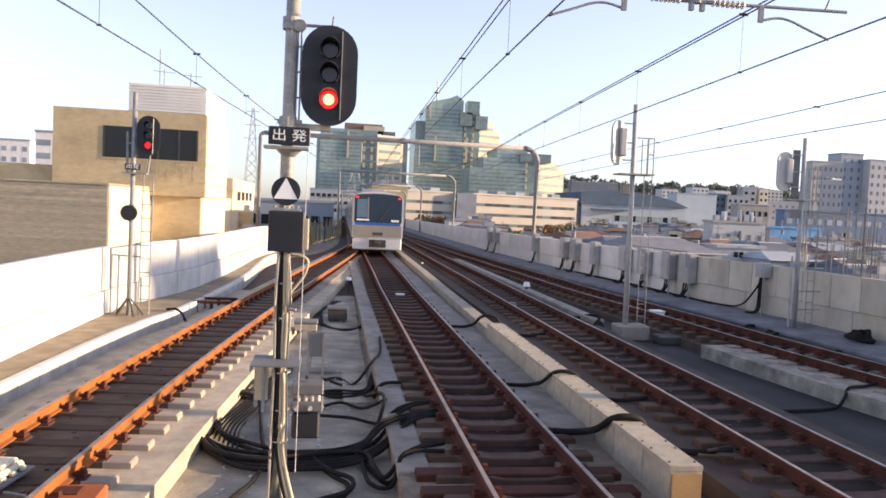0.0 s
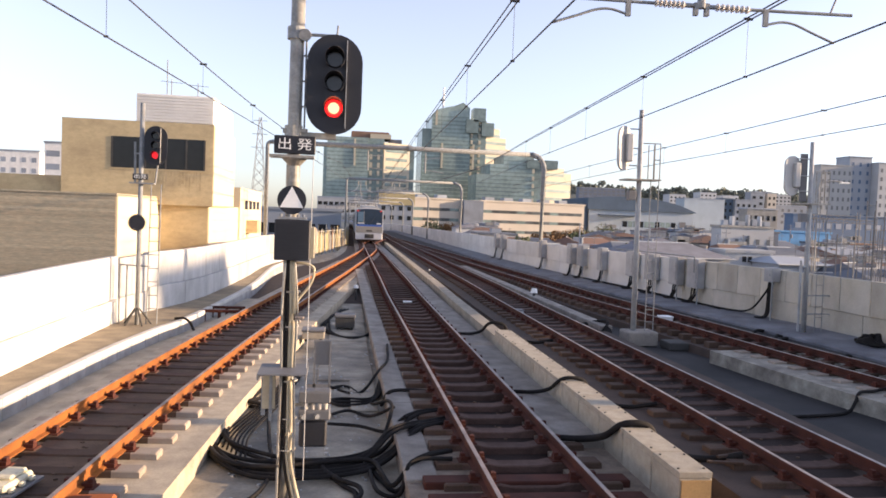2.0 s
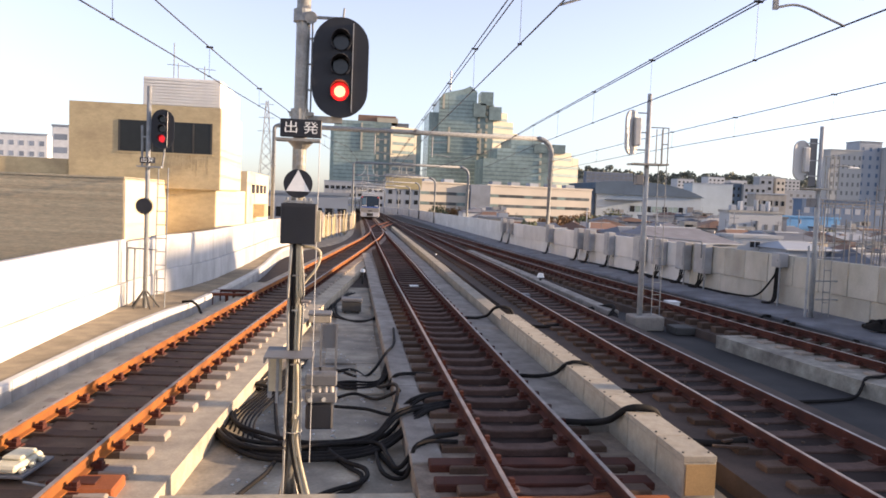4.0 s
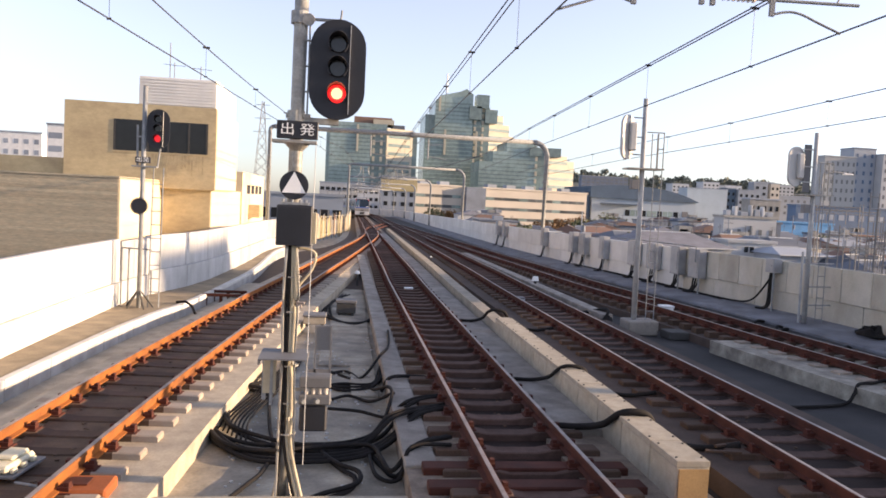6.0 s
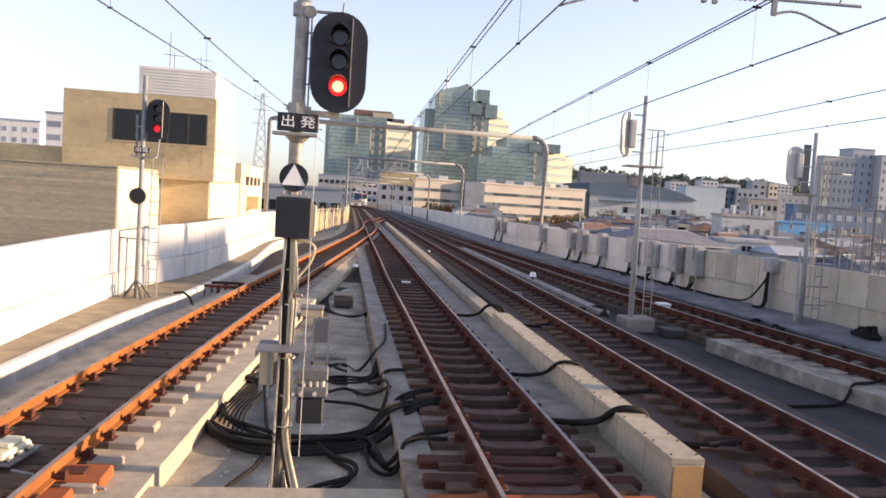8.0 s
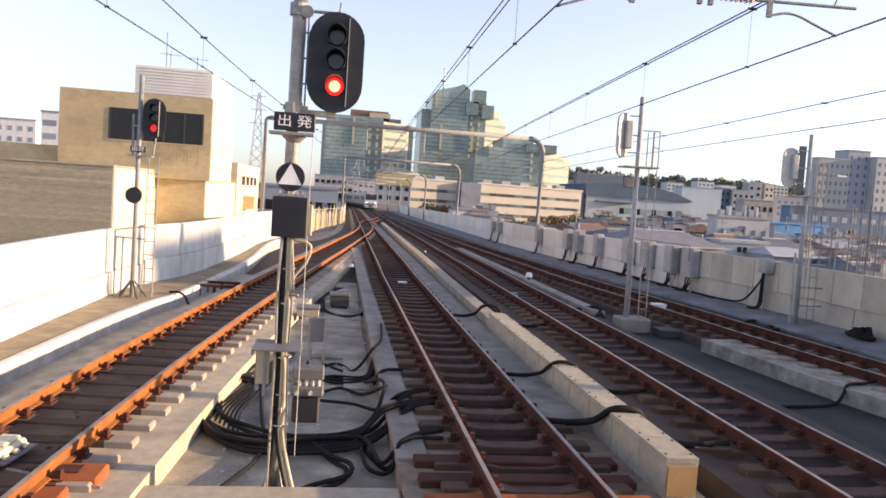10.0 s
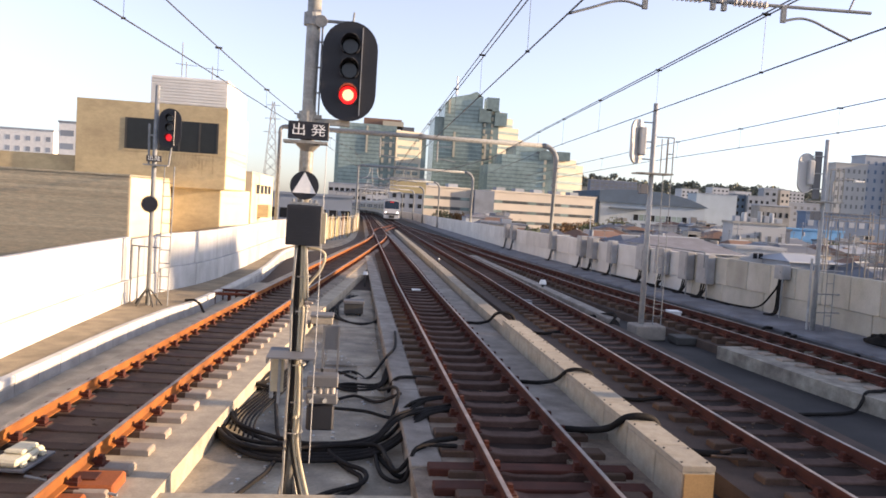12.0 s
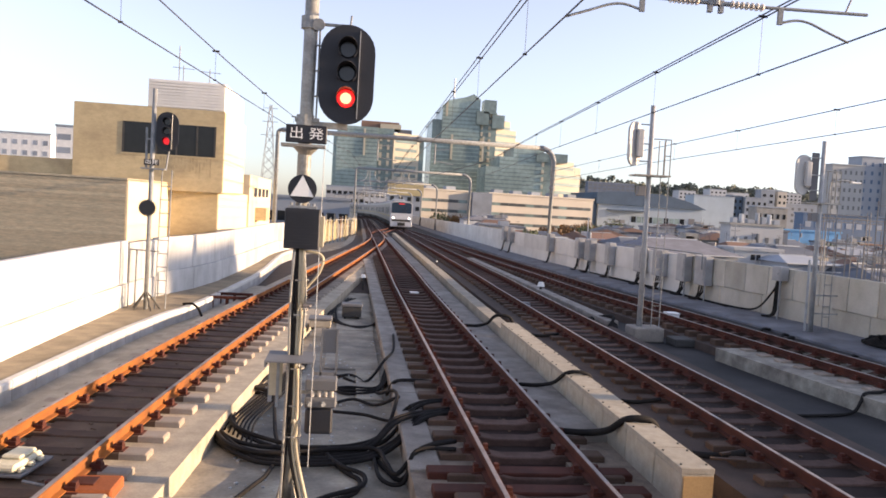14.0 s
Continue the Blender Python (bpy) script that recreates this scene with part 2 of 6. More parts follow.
    lamp_red=mat("taillight", (0.6, 0.03, 0.02), 0.3, bump=0, emit=(1, 0.06, 0.04, 0.35)),
    orange=mat("orange_rust", (0.3, 0.085, 0.025), 0.85, vary=0.2),
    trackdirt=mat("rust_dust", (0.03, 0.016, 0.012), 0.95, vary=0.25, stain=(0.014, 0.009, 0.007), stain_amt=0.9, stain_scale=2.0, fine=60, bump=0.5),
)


# ---- mesh helpers ----
def mesh_of(name, bm, material, smooth=False):
    me = bpy.data.meshes.new(name)
    bm.normal_update()
    bm.to_mesh(me)
    bm.free()
    me.materials.append(material)
    if smooth:
        for p in me.polygons:
            p.use_smooth = True
    return me


def part(name, bm, material, parent=None, label="", smooth=False):
    ob = new(name, mesh_of(name, bm, material, smooth))
    if parent is not None:
        ob.parent = parent
    return tagged(ob, label)


def empty(name, m, label, category, group="", kind=""):
    ob = new(name)
    ob.matrix_world = m
    return tagged(ob, label, category, group, kind)


def box(bm, x0, x1, y0, y1, z0, z1, m=None, bevel=0.0):
    vs = [bm.verts.new((x, y, z)) for x, y, z in ((x0, y0, z0), (x1, y0, z0), (x1, y1, z0), (x0, y1, z0), (x0, y0, z1), (x1, y0, z1), (x1, y1, z1), (x0, y1, z1))]
    fs = [bm.faces.new([vs[i] for i in f]) for f in ((3, 2, 1, 0), (4, 5, 6, 7), (0, 1, 5, 4), (1, 2, 6, 5), (2, 3, 7, 6), (3, 0, 4, 7))]
    if bevel:
        es = list({e for f in fs for e in f.edges})
        out = bmesh.ops.bevel(bm, geom=es, offset=bevel, segments=1, affect="EDGES")
        vs = list({v for f in out["faces"] for v in f.verts} | {v for v in vs if v.is_valid})
    if m is not None:
        for v in vs:
            v.co = m @ v.co
    return bm


def B(x0, x1, y0, y1, z0, z1, m=None, bevel=0.0):
    return box(bmesh.new(), x0, x1, y0, y1, z0, z1, m, bevel)


def rod(bm, a, b, r, r2=None, n=10):
    """A round bar from a to b."""
    a, b = Vector(a), Vector(b)
    q = (b - a).to_track_quat("Z", "Y")
    rings = []
    for p, rad in ((a, r), (b, r if r2 is None else r2)):
        rings.append([bm.verts.new(p + q @ Vector((math.cos(i * 2 * math.pi / n) * rad, math.sin(i * 2 * math.pi / n) * rad, 0))) for i in range(n)])
    for i in range(n):
        bm.faces.new((rings[0][i], rings[0][(i + 1) % n], rings[1][(i + 1) % n], rings[1][i]))
    bm.faces.new(rings[0][::-1])
    bm.faces.new(rings[1])
    return bm


def tube(bm, pts, r, n=8):
    """A round tube through points, smoothed."""
    P = [Vector(p) for p in pts]
    rings = []
    up = Vector((0, 0, 1))
    for i, p in enumerate(P):
        d = (P[min(i + 1, len(P) - 1)] - P[max(i - 1, 0)]).normalized()
        s = d.cross(up)
        s = s.normalized() if s.length > 1e-3 else Vector((1, 0, 0))
        t = s.cross(d)
        rings.append([bm.verts.new(p + (s * math.cos(k * 2 * math.pi / n) + t * math.sin(k * 2 * math.pi / n)) * r) for k in range(n)])
    for a, b in zip(rings, rings[1:]):
        for k in range(n):
            bm.faces.new((a[k], a[(k + 1) % n], b[(k + 1) % n], b[k]))
    bm.faces.new(rings[0][::-1])
    bm.faces.new(rings[-1])
    return bm


def smooth_path(pts, steps=6):
    """Catmull-Rom through control points."""
    P = [Vector(p) for p in pts]
    P = [P[0] * 2 - P[1]] + P + [P[-1] * 2 - P[-2]]
    out = []
    for i in range(1, len(P) - 2):
        for k in range(steps):
            t = k / steps
            a, b, c, d = P[i - 1:i + 3]
            out.append(0.5 * ((2 * b) + (c - a) * t + (2 * a - 5 * b + 4 * c - d) * t * t + (3 * b - a - 3 * c + d) * t ** 3))
    out.append(P[-2])
    return out


def sweep(bm, pts, profile, closed=True):
    """Sweep a profile of (side, up) along points; side is to the right of the way."""
    rings = []
    for i, p in enumerate(pts):
        d = Vector(pts[min(i + 1, len(pts) - 1)]) - Vector(pts[max(i - 1, 0)])
        d.z = 0
        d.normalize()
        s = Vector((d.y, -d.x, 0))
        rings.append([bm.verts.new(Vector(p) + s * a + Vector((0, 0, b))) for a, b in profile])
    n = len(profile)
    for a, b in zip(rings, rings[1:]):
        for k in range(n if closed else n - 1):
            bm.faces.new((a[k], b[k], b[(k + 1) % n], a[(k + 1) % n]))
    if closed:
        bm.faces.new(rings[0])
        bm.faces.new(rings[-1][::-1])
    bmesh.ops.recalc_face_normals(bm, faces=bm.faces)
    return bm


# ---- lines of the railway ----
def drift(y):
    s = max(0.0, y - 25) * 0.0118
    return s - (max(0.0, y - 165) ** 2) / 960


def grade(y):
    return -0.0085 * max(0.0, y - 30)


def spline_x(knots):
    ks = sorted(knots)
    path = smooth_path([(x, y, 0) for y, x in ks], 12)

    def f(y):
        if y <= path[0].y:
            return path[0].x
        for a, b in zip(path, path[1:]):
            if a.y <= y <= b.y:
                return a.x + (b.x - a.x) * (y - a.y) / max(1e-6, b.y - a.y)
        return path[-1].x
    return f


def centre_x(y):
    return 2.19 + drift(y)


def right_x(y):
    return 5.82 + drift(y)


left_branch = spline_x([(-12, -3.5), (2, -3.3), (6, -3.2), (10, -2.95), (14, -2.6), (19, -2.08), (25, -1.38), (33, -0.45), (43, 0.62), (54, 1.75), (64, 2.5), (74, centre_x(74))])
right_branch = spline_x([(-12, 13.6), (8, 11.35), (11, 10.88), (13, 10.58), (16, 10.22), (20.5, 9.8), (26.5, 9.12), (33, 8.85), (40, 8.62), (50, 8.38), (62, 8.05), (80, 7.5), (105, right_x(105))])
left_edge = spline_x([(-12, -5.35), (12.5, -5.31), (18.6, -5.2), (20.7, -4.88), (22.8, -4.32), (25.3, -4.08), (30.9, -3.79), (37.6, -3.62), (43, -2.8), (47, -1.95), (50, -1.15), (55, -0.45), (63, 0.15), (72, 0.5), (95, 0.9)])
right_edge = spline_x([(-12, 15.0), (15, 14.7), (19, 14.6), (22.3, 14.35), (25, 14.0), (29, 13.6), (35, 13.15), (42, 12.85), (55, 12.5), (80, 12.7), (110, 13.0)])


def left_bound(y):
    return left_edge(y) if y < 95 else 0.9 + drift(y) - drift(95)


def right_bound(y):
    return right_edge(y) if y < 110 else 13.0 + drift(y) - drift(110)


def pts_of(f, y0, y1, step, z=0.0):
    n = max(2, round((y1 - y0) / step) + 1)
    return [(f(y), y, grade(y) + z) for y in np.linspace(y0, y1, n)]


# ---- deck ----
def deck():
    bm = bmesh.new()
    rows = []
    for y in np.linspace(-12, 560, 191):
        a, b, z = left_bound(y) - 0.5, right_bound(y) + 0.5, grade(y)
        rows.append([bm.verts.new((x, y, z + h)) for x, h in ((a, -0.5), (b, -0.5), (b, -1.6), (a, -1.6))])
    for r, s in zip(rows, rows[1:]):
        for k in range(4):
            bm.faces.new((r[k], s[k], s[(k + 1) % 4], r[(k + 1) % 4]))
    bm.faces.new(rows[0]); bm.faces.new(rows[-1][::-1])
    bmesh.ops.recalc_face_normals(bm, faces=bm.faces)
    ob = part("deck", bm, M["floor"])
    tagged(ob, "grey concrete viaduct deck under the tracks", "deck", kind="structure")
    return ob


deck()
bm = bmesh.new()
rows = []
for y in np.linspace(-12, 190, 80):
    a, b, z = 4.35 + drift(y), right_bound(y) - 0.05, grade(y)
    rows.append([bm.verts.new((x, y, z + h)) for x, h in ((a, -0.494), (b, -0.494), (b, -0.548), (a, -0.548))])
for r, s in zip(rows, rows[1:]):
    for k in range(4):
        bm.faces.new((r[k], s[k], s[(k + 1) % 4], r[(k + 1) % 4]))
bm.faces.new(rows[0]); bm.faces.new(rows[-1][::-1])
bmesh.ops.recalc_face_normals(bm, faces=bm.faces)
tagged(part("dark_deck", bm, M["dark_floor_shaded"]), "dark grey drainage surface beside the tracks, shade painted in", "floor", kind="structure")
bm = bmesh.new()
rows = []
for y in np.linspace(-12, 190, 80):
    b, z = right_bound(y) + 0.05, grade(y)
    w = min(1.5, max(0.8, b - right_x(y) - 2.2))
    rows.append([bm.verts.new((x, y, z + h)) for x, h in ((b - w, -0.43), (b - w + 0.06, -0.38), (b, -0.27), (b, -0.55), (b - w, -0.55))])
for r, s in zip(rows, rows[1:]):
    for k in range(5):
        bm.faces.new((r[k], s[k], s[(k + 1) % 5], r[(k + 1) % 5]))
bm.faces.new(rows[0]); bm.faces.new(rows[-1][::-1])
bmesh.ops.recalc_face_normals(bm, faces=bm.faces)
tagged(part("parapet_walkway", bm, M["drain"]), "grey blue sloping strip at the foot of the parapet", "walkway", kind="structure")
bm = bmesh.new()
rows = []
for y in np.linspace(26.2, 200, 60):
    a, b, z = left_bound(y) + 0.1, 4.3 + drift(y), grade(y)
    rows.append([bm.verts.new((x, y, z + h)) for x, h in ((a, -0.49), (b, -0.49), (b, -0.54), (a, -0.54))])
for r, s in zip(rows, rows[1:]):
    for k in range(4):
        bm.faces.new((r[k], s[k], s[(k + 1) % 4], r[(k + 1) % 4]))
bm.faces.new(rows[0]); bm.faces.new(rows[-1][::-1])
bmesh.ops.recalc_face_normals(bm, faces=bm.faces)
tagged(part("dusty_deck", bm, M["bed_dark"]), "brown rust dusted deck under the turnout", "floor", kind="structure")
bm = B(-1500, 1500, -1500, 3000, -9.2, -9.0)
tagged(part("ground", bm, M["ground"]), "city ground far below the viaduct", "ground", kind="structure")

# ---- tracks ----
RAIL = [(-0.062, -0.15), (0.062, -0.15), (0.062, -0.135), (0.012, -0.12), (0.012, -0.045), (0.033, -0.036), (0.033, -0.006), (0.026, 0.0), (-0.026, 0.0), (-0.033, -0.006), (-0.033, -0.036), (-0.012, -0.045), (-0.012, -0.12), (-0.062, -0.135)]
GAUGE = 0.566


def sleeper_mesh(mid, end):
    """A concrete sleeper with a lowered middle."""
    bm = bmesh.new()
    xs = ((-1.0, -0.168), (-0.98, -0.155), (-0.7, -0.155), (-0.4, -0.16), (-0.25, -0.19), (0.25, -0.19), (0.4, -0.16), (0.7, -0.155), (0.98, -0.155), (1.0, -0.168))
    rows = [[bm.verts.new(c) for c in ((x, -0.12, -0.31), (x, -0.115, z - 0.012), (x, -0.1, z), (x, 0.1, z), (x, 0.115, z - 0.012), (x, 0.12, -0.31))] for x, z in xs]
    for a, b in zip(rows, rows[1:]):
        for k in range(6):
            bm.faces.new((a[k], b[k], b[(k + 1) % 6], a[(k + 1) % 6]))
    bm.faces.new(rows[0]); bm.faces.new(rows[-1][::-1])
    bmesh.ops.recalc_face_normals(bm, faces=bm.faces)
    me = mesh_of("sleeper", bm, M[mid])
    me.materials.append(M[end])
    for f in me.polygons:
        f.material_index = 1 if abs(f.center.x) > 0.75 else 0
    return me


SLEEPER = sleeper_mesh("sleeper", "sleeper_mid")
SLEEPER_PALE = sleeper_mesh("sleeper_mid", "sleeper_end")


def fastening_mesh():
    bm = bmesh.new()
    for sx in (-GAUGE, GAUGE):
        for d in (-1, 1):
            box(bm, sx + d * 0.115 - 0.055, sx + d * 0.115 + 0.055, -0.085, 0.085, -0.165, -0.145)
            box(bm, sx + d * 0.09 - 0.055, sx + d * 0.09 + 0.055, -0.05, 0.05, -0.15, -0.1)
            rod(bm, (sx + d * 0.115, 0, -0.15), (sx + d * 0.115, 0, -0.075), 0.018, n=6)
            box(bm, sx + d * 0.115 - 0.026, sx + d * 0.115 + 0.026, -0.034, 0.034, -0.105, -0.06)
    return mesh_of("fastening", bm, M["fast"])


FASTENING = fastening_mesh()


def track(name, f, y0, y_near, y_end, label, bed=1.38, pitch=0.6, left=None, steel="rust_shaded", ground="bed", top=-0.3, bed_to=None, fill=-0.275):
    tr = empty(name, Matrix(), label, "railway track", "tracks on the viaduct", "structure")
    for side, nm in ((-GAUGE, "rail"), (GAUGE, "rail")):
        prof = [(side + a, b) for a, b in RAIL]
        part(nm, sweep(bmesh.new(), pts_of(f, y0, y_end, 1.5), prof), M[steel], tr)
        head = [(side - 0.024, 0.0005), (side + 0.024, 0.0005), (side + 0.024, 0.003), (side - 0.024, 0.003)]
        part("rail_head", sweep(bmesh.new(), pts_of(f, y0, y_end, 1.5), head), M["shine"], tr, "worn bright running surface")
    bl = bed if left is None else left
    bedp = [(-bl, top), (-0.52, top), (-0.52, -0.305), (0.52, -0.305), (0.52, top), (bed, top), (bed, -0.56), (-bl, -0.56)]
    part("track_bed", sweep(bmesh.new(), pts_of(f, y0, bed_to or y_end, 2.0), bedp), M[ground], tr, "concrete track bed")
    if bed_to:
        low = [(-1.15, -0.3), (1.25, -0.3), (1.3, -0.56), (-1.2, -0.56)]
        part("low_bed", sweep(bmesh.new(), pts_of(f, bed_to + 0.02, y_end, 2.0), low), M["bed_dark"], tr, "dark low track bed")
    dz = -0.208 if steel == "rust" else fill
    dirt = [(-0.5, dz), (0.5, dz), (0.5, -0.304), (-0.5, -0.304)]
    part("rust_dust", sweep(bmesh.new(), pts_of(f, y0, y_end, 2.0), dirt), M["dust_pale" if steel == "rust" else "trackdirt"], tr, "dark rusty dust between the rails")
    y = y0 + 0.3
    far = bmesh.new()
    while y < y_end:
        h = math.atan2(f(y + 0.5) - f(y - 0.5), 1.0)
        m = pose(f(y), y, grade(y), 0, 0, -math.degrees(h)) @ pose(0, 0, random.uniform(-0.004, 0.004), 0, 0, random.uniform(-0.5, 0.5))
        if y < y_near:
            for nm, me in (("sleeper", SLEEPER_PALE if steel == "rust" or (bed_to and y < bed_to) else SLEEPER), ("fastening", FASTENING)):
                ob = new(nm, me)
                ob.parent = tr
                ob.matrix_basis = m
        else:
            box(far, -1.0, 1.0, -0.11, 0.11, -0.31, -0.165, m)
        y += pitch
    if far.verts:
        tagged(part("far_sleepers", far, M["sleeper"], tr), kind="stuff")
    else:
        far.free()
    return tr


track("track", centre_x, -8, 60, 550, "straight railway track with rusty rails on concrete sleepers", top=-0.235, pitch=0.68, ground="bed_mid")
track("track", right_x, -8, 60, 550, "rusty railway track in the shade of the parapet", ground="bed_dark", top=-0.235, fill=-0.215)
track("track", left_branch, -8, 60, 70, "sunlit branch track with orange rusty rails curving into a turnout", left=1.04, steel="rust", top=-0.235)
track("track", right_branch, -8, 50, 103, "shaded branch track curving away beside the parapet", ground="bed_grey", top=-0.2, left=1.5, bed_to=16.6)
tagged(part("side_slab", sweep(bmesh.new(), pts_of(centre_x, 9.3, 70, 1.5), [(0.74, -0.15), (1.3, -0.145), (1.36, -0.3), (0.74, -0.3)]), M["slab"]), "dusty pale concrete slab beside the centre rails", "floor", kind="structure")
tagged(part("bed_shoulder", sweep(bmesh.new(), pts_of(left_branch, -8, 46, 1.5), [(-1.06, -0.152), (-0.66, -0.152), (-0.66, -0.299), (-1.06, -0.5)]), M["shoulder"]), "concrete shoulder beside the branch rails, sunlight painted in", "floor", kind="structure")
tagged(part("side_strip", sweep(bmesh.new(), pts_of(left_branch, -8, 26, 1.5), [(-1.86, -0.38), (-1.05, -0.38), (-1.05, -0.56), (-1.86, -0.56)]), M["shoulder"]), "concrete strip between kerb and branch track, sunlight painted in", "floor", kind="structure")


def crossover(y0, y1):
    """Rails that lead from the centre track over to the right one."""
    def f(y):
        t = min(1.0, max(0.0, (y - y0) / (y1 - y0)))
        return centre_x(y) + (right_x(y) - centre_x(y)) * t * t * (3 - 2 * t)
    c = empty("crossover", Matrix(), "rusty crossover rails between the two main tracks", "railway track", "tracks on the viaduct", "structure")
    for side in (-GAUGE, GAUGE):
        part("rail", sweep(bmesh.new(), pts_of(f, y0 + 2, y1 - 2, 1.5, 0.001), [(side + a, b) for a, b in RAIL]), M["rust_shaded"], c)


crossover(72, 112)

# ---- side walls ----
def wall_run(name, f, y0, y1, panel, z0, z1, thick, side, material, label):
    """A parapet of separate panels with narrow joints; side is +1 or -1, away from the tracks."""
    w = empty(name, Matrix(), label, "parapet wall", "", "structure")
    y = y0
    while y < y1:
        ya, yb = y + 0.012, min(y + panel, y1) - 0.012
        a, b = Vector((f(ya), ya, grade(ya))), Vector((f(yb), yb, grade(yb)))
        bm = bmesh.new()
        th = Vector((side * thick, 0, 0))
        vs = [bm.verts.new(p + Vector((0, 0, z))) for z in (z0, z1) for p in (a, b, b + th, a + th)]
        for q in ((0, 1, 2, 3), (4, 5, 6, 7), (0, 1, 5, 4), (1, 2, 6, 5), (2, 3, 7, 6), (3, 0, 4, 7)):
            bm.faces.new([vs[i] for i in q])
        bmesh.ops.recalc_face_normals(bm, faces=bm.faces)
        bmesh.ops.bevel(bm, geom=bm.edges[:], offset=0.012, segments=1, affect="EDGES")
        part("panel", bm, material, w)
        y += panel
    return w


# Out-of-view stretch; its extra height is added to shade the right track.
wall_run("wall_east_near", right_bound, -12, 16.5, 2.4, 0.36, 1.66, 0.2, 1, M["wall"], "unseen parapet stretch raised to shade the near tracks")
wall_run("wall_east", right_bound, 16.5, 28.5, 1.2, 0.36, 1.35, 0.2, 1, M["wall"], "weathered warm grey concrete parapet panels")
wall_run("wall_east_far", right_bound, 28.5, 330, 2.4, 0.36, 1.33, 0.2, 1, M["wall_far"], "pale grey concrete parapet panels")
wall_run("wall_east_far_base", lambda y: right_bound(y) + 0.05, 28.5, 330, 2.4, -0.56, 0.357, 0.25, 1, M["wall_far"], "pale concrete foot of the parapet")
wall_run("wall_east_base", lambda y: right_bound(y) + 0.05, -12, 28.5, 2.4, -0.56, 0.357, 0.25, 1, M["wall"], "weathered concrete foot of the parapet")
wall_run("wall_west", left_bound, -12, 18.6, 3.0, 0.45, 1.46, 0.15, -1, M["white"], "sunlit white parapet panels")
wall_run("wall_west_base", lambda y: left_bound(y) + 0.07, -12, 18.8, 3.0, -0.12, 0.445, 0.25, -1, M["white"], "sunlit white foot of the parapet")
wall_run("wall_west_bend", left_bound, 20.4, 42, 1.9, 0.55, 1.46, 0.15, -1, M["panel_shaded"], "white parapet panels along the bend")
wall_run("wall_west_bend_base", lambda y: left_bound(y) + 0.05, 20.4, 42, 1.9, -0.12, 0.545, 0.25, -1, M["panel_shaded"], "white foot of the parapet along the bend")
wall_run("wall_west_gate", left_bound, 18.72, 20.38, 0.83, 0.45, 1.4, 0.1, -1, M["panel_shaded"], "pale gate panels beside the branch signal")
wall_run("wall_west_gate_base", lambda y: left_bound(y) + 0.03, 18.82, 20.38, 0.78, -0.12, 0.445, 0.14, -1, M["panel_shaded"], "pale foot of the gate panels")
rf = random.Random(11)
FENCE_A, FENCE_B = Vector((-3.3, 60.5, -1.3)), Vector((0.55, 79.5, -1.3))
bm = bmesh.new()
low = [bm.verts.new(c) for c in ((-4.2, 58, -1.3), (0.35, 58, -1.3), (0.35, 82, -1.3), (-4.2, 82, -1.3))]
foot = [bm.verts.new(v.co + Vector((0, 0, -0.4))) for v in low]
bm.faces.new(low); bm.faces.new(foot[::-1])
for k in range(4):
    bm.faces.new((low[k], foot[k], foot[(k + 1) % 4], low[(k + 1) % 4]))
bmesh.ops.recalc_face_normals(bm, faces=bm.faces)
tagged(part("fence_ledge", bm, M["concrete"]), "low concrete ledge under the fence", "ledge", kind="structure")
fence = empty("fence", Matrix(), "uneven yellowish reed fence with gaps along the bend", "fence", "", "structure")
run = (FENCE_B - FENCE_A).length
turn = pose(0, 0, 0, 0, 0, -math.degrees(math.atan2(FENCE_B.x - FENCE_A.x, FENCE_B.y - FENCE_A.y)))
yy = 0.0
while yy < run:
    w = rf.uniform(1.5, 1.9)
    m = Matrix.Translation(FENCE_A) @ turn @ pose(0, yy, 0)
    part("post", B(-0.1, -0.03, -0.04, 0.03, 0, rf.uniform(2.4, 2.75), m), M["galv"], fence)
    for z in (0.5, 1.4, 2.1):
        part("rail", B(-0.055, -0.025, 0.03, w, z, z + 0.05, m), M["galv"], fence)
    u = 0.05
    while u < w - 0.06:
        d = rf.uniform(0.08, 0.2)
        if rf.random() < 0.72:
            part("board", B(-0.024, 0.01, u, min(u + d, w - 0.03), rf.uniform(0.05, 0.3), rf.uniform(1.7, 2.5), m @ pose(0, 0, 0, rf.uniform(-2.5, 2.5))), M[rf.choice(("yellow", "yellow", "yellow", "redroof", "beige"))], fence)
        u += d + rf.uniform(0.02, 0.12)
    yy += w
wall_run("wall_west_far", left_bound, 81, 330, 4.0, -0.56, 1.1, 0.15, -1, M["wall"], "far concrete parapet")


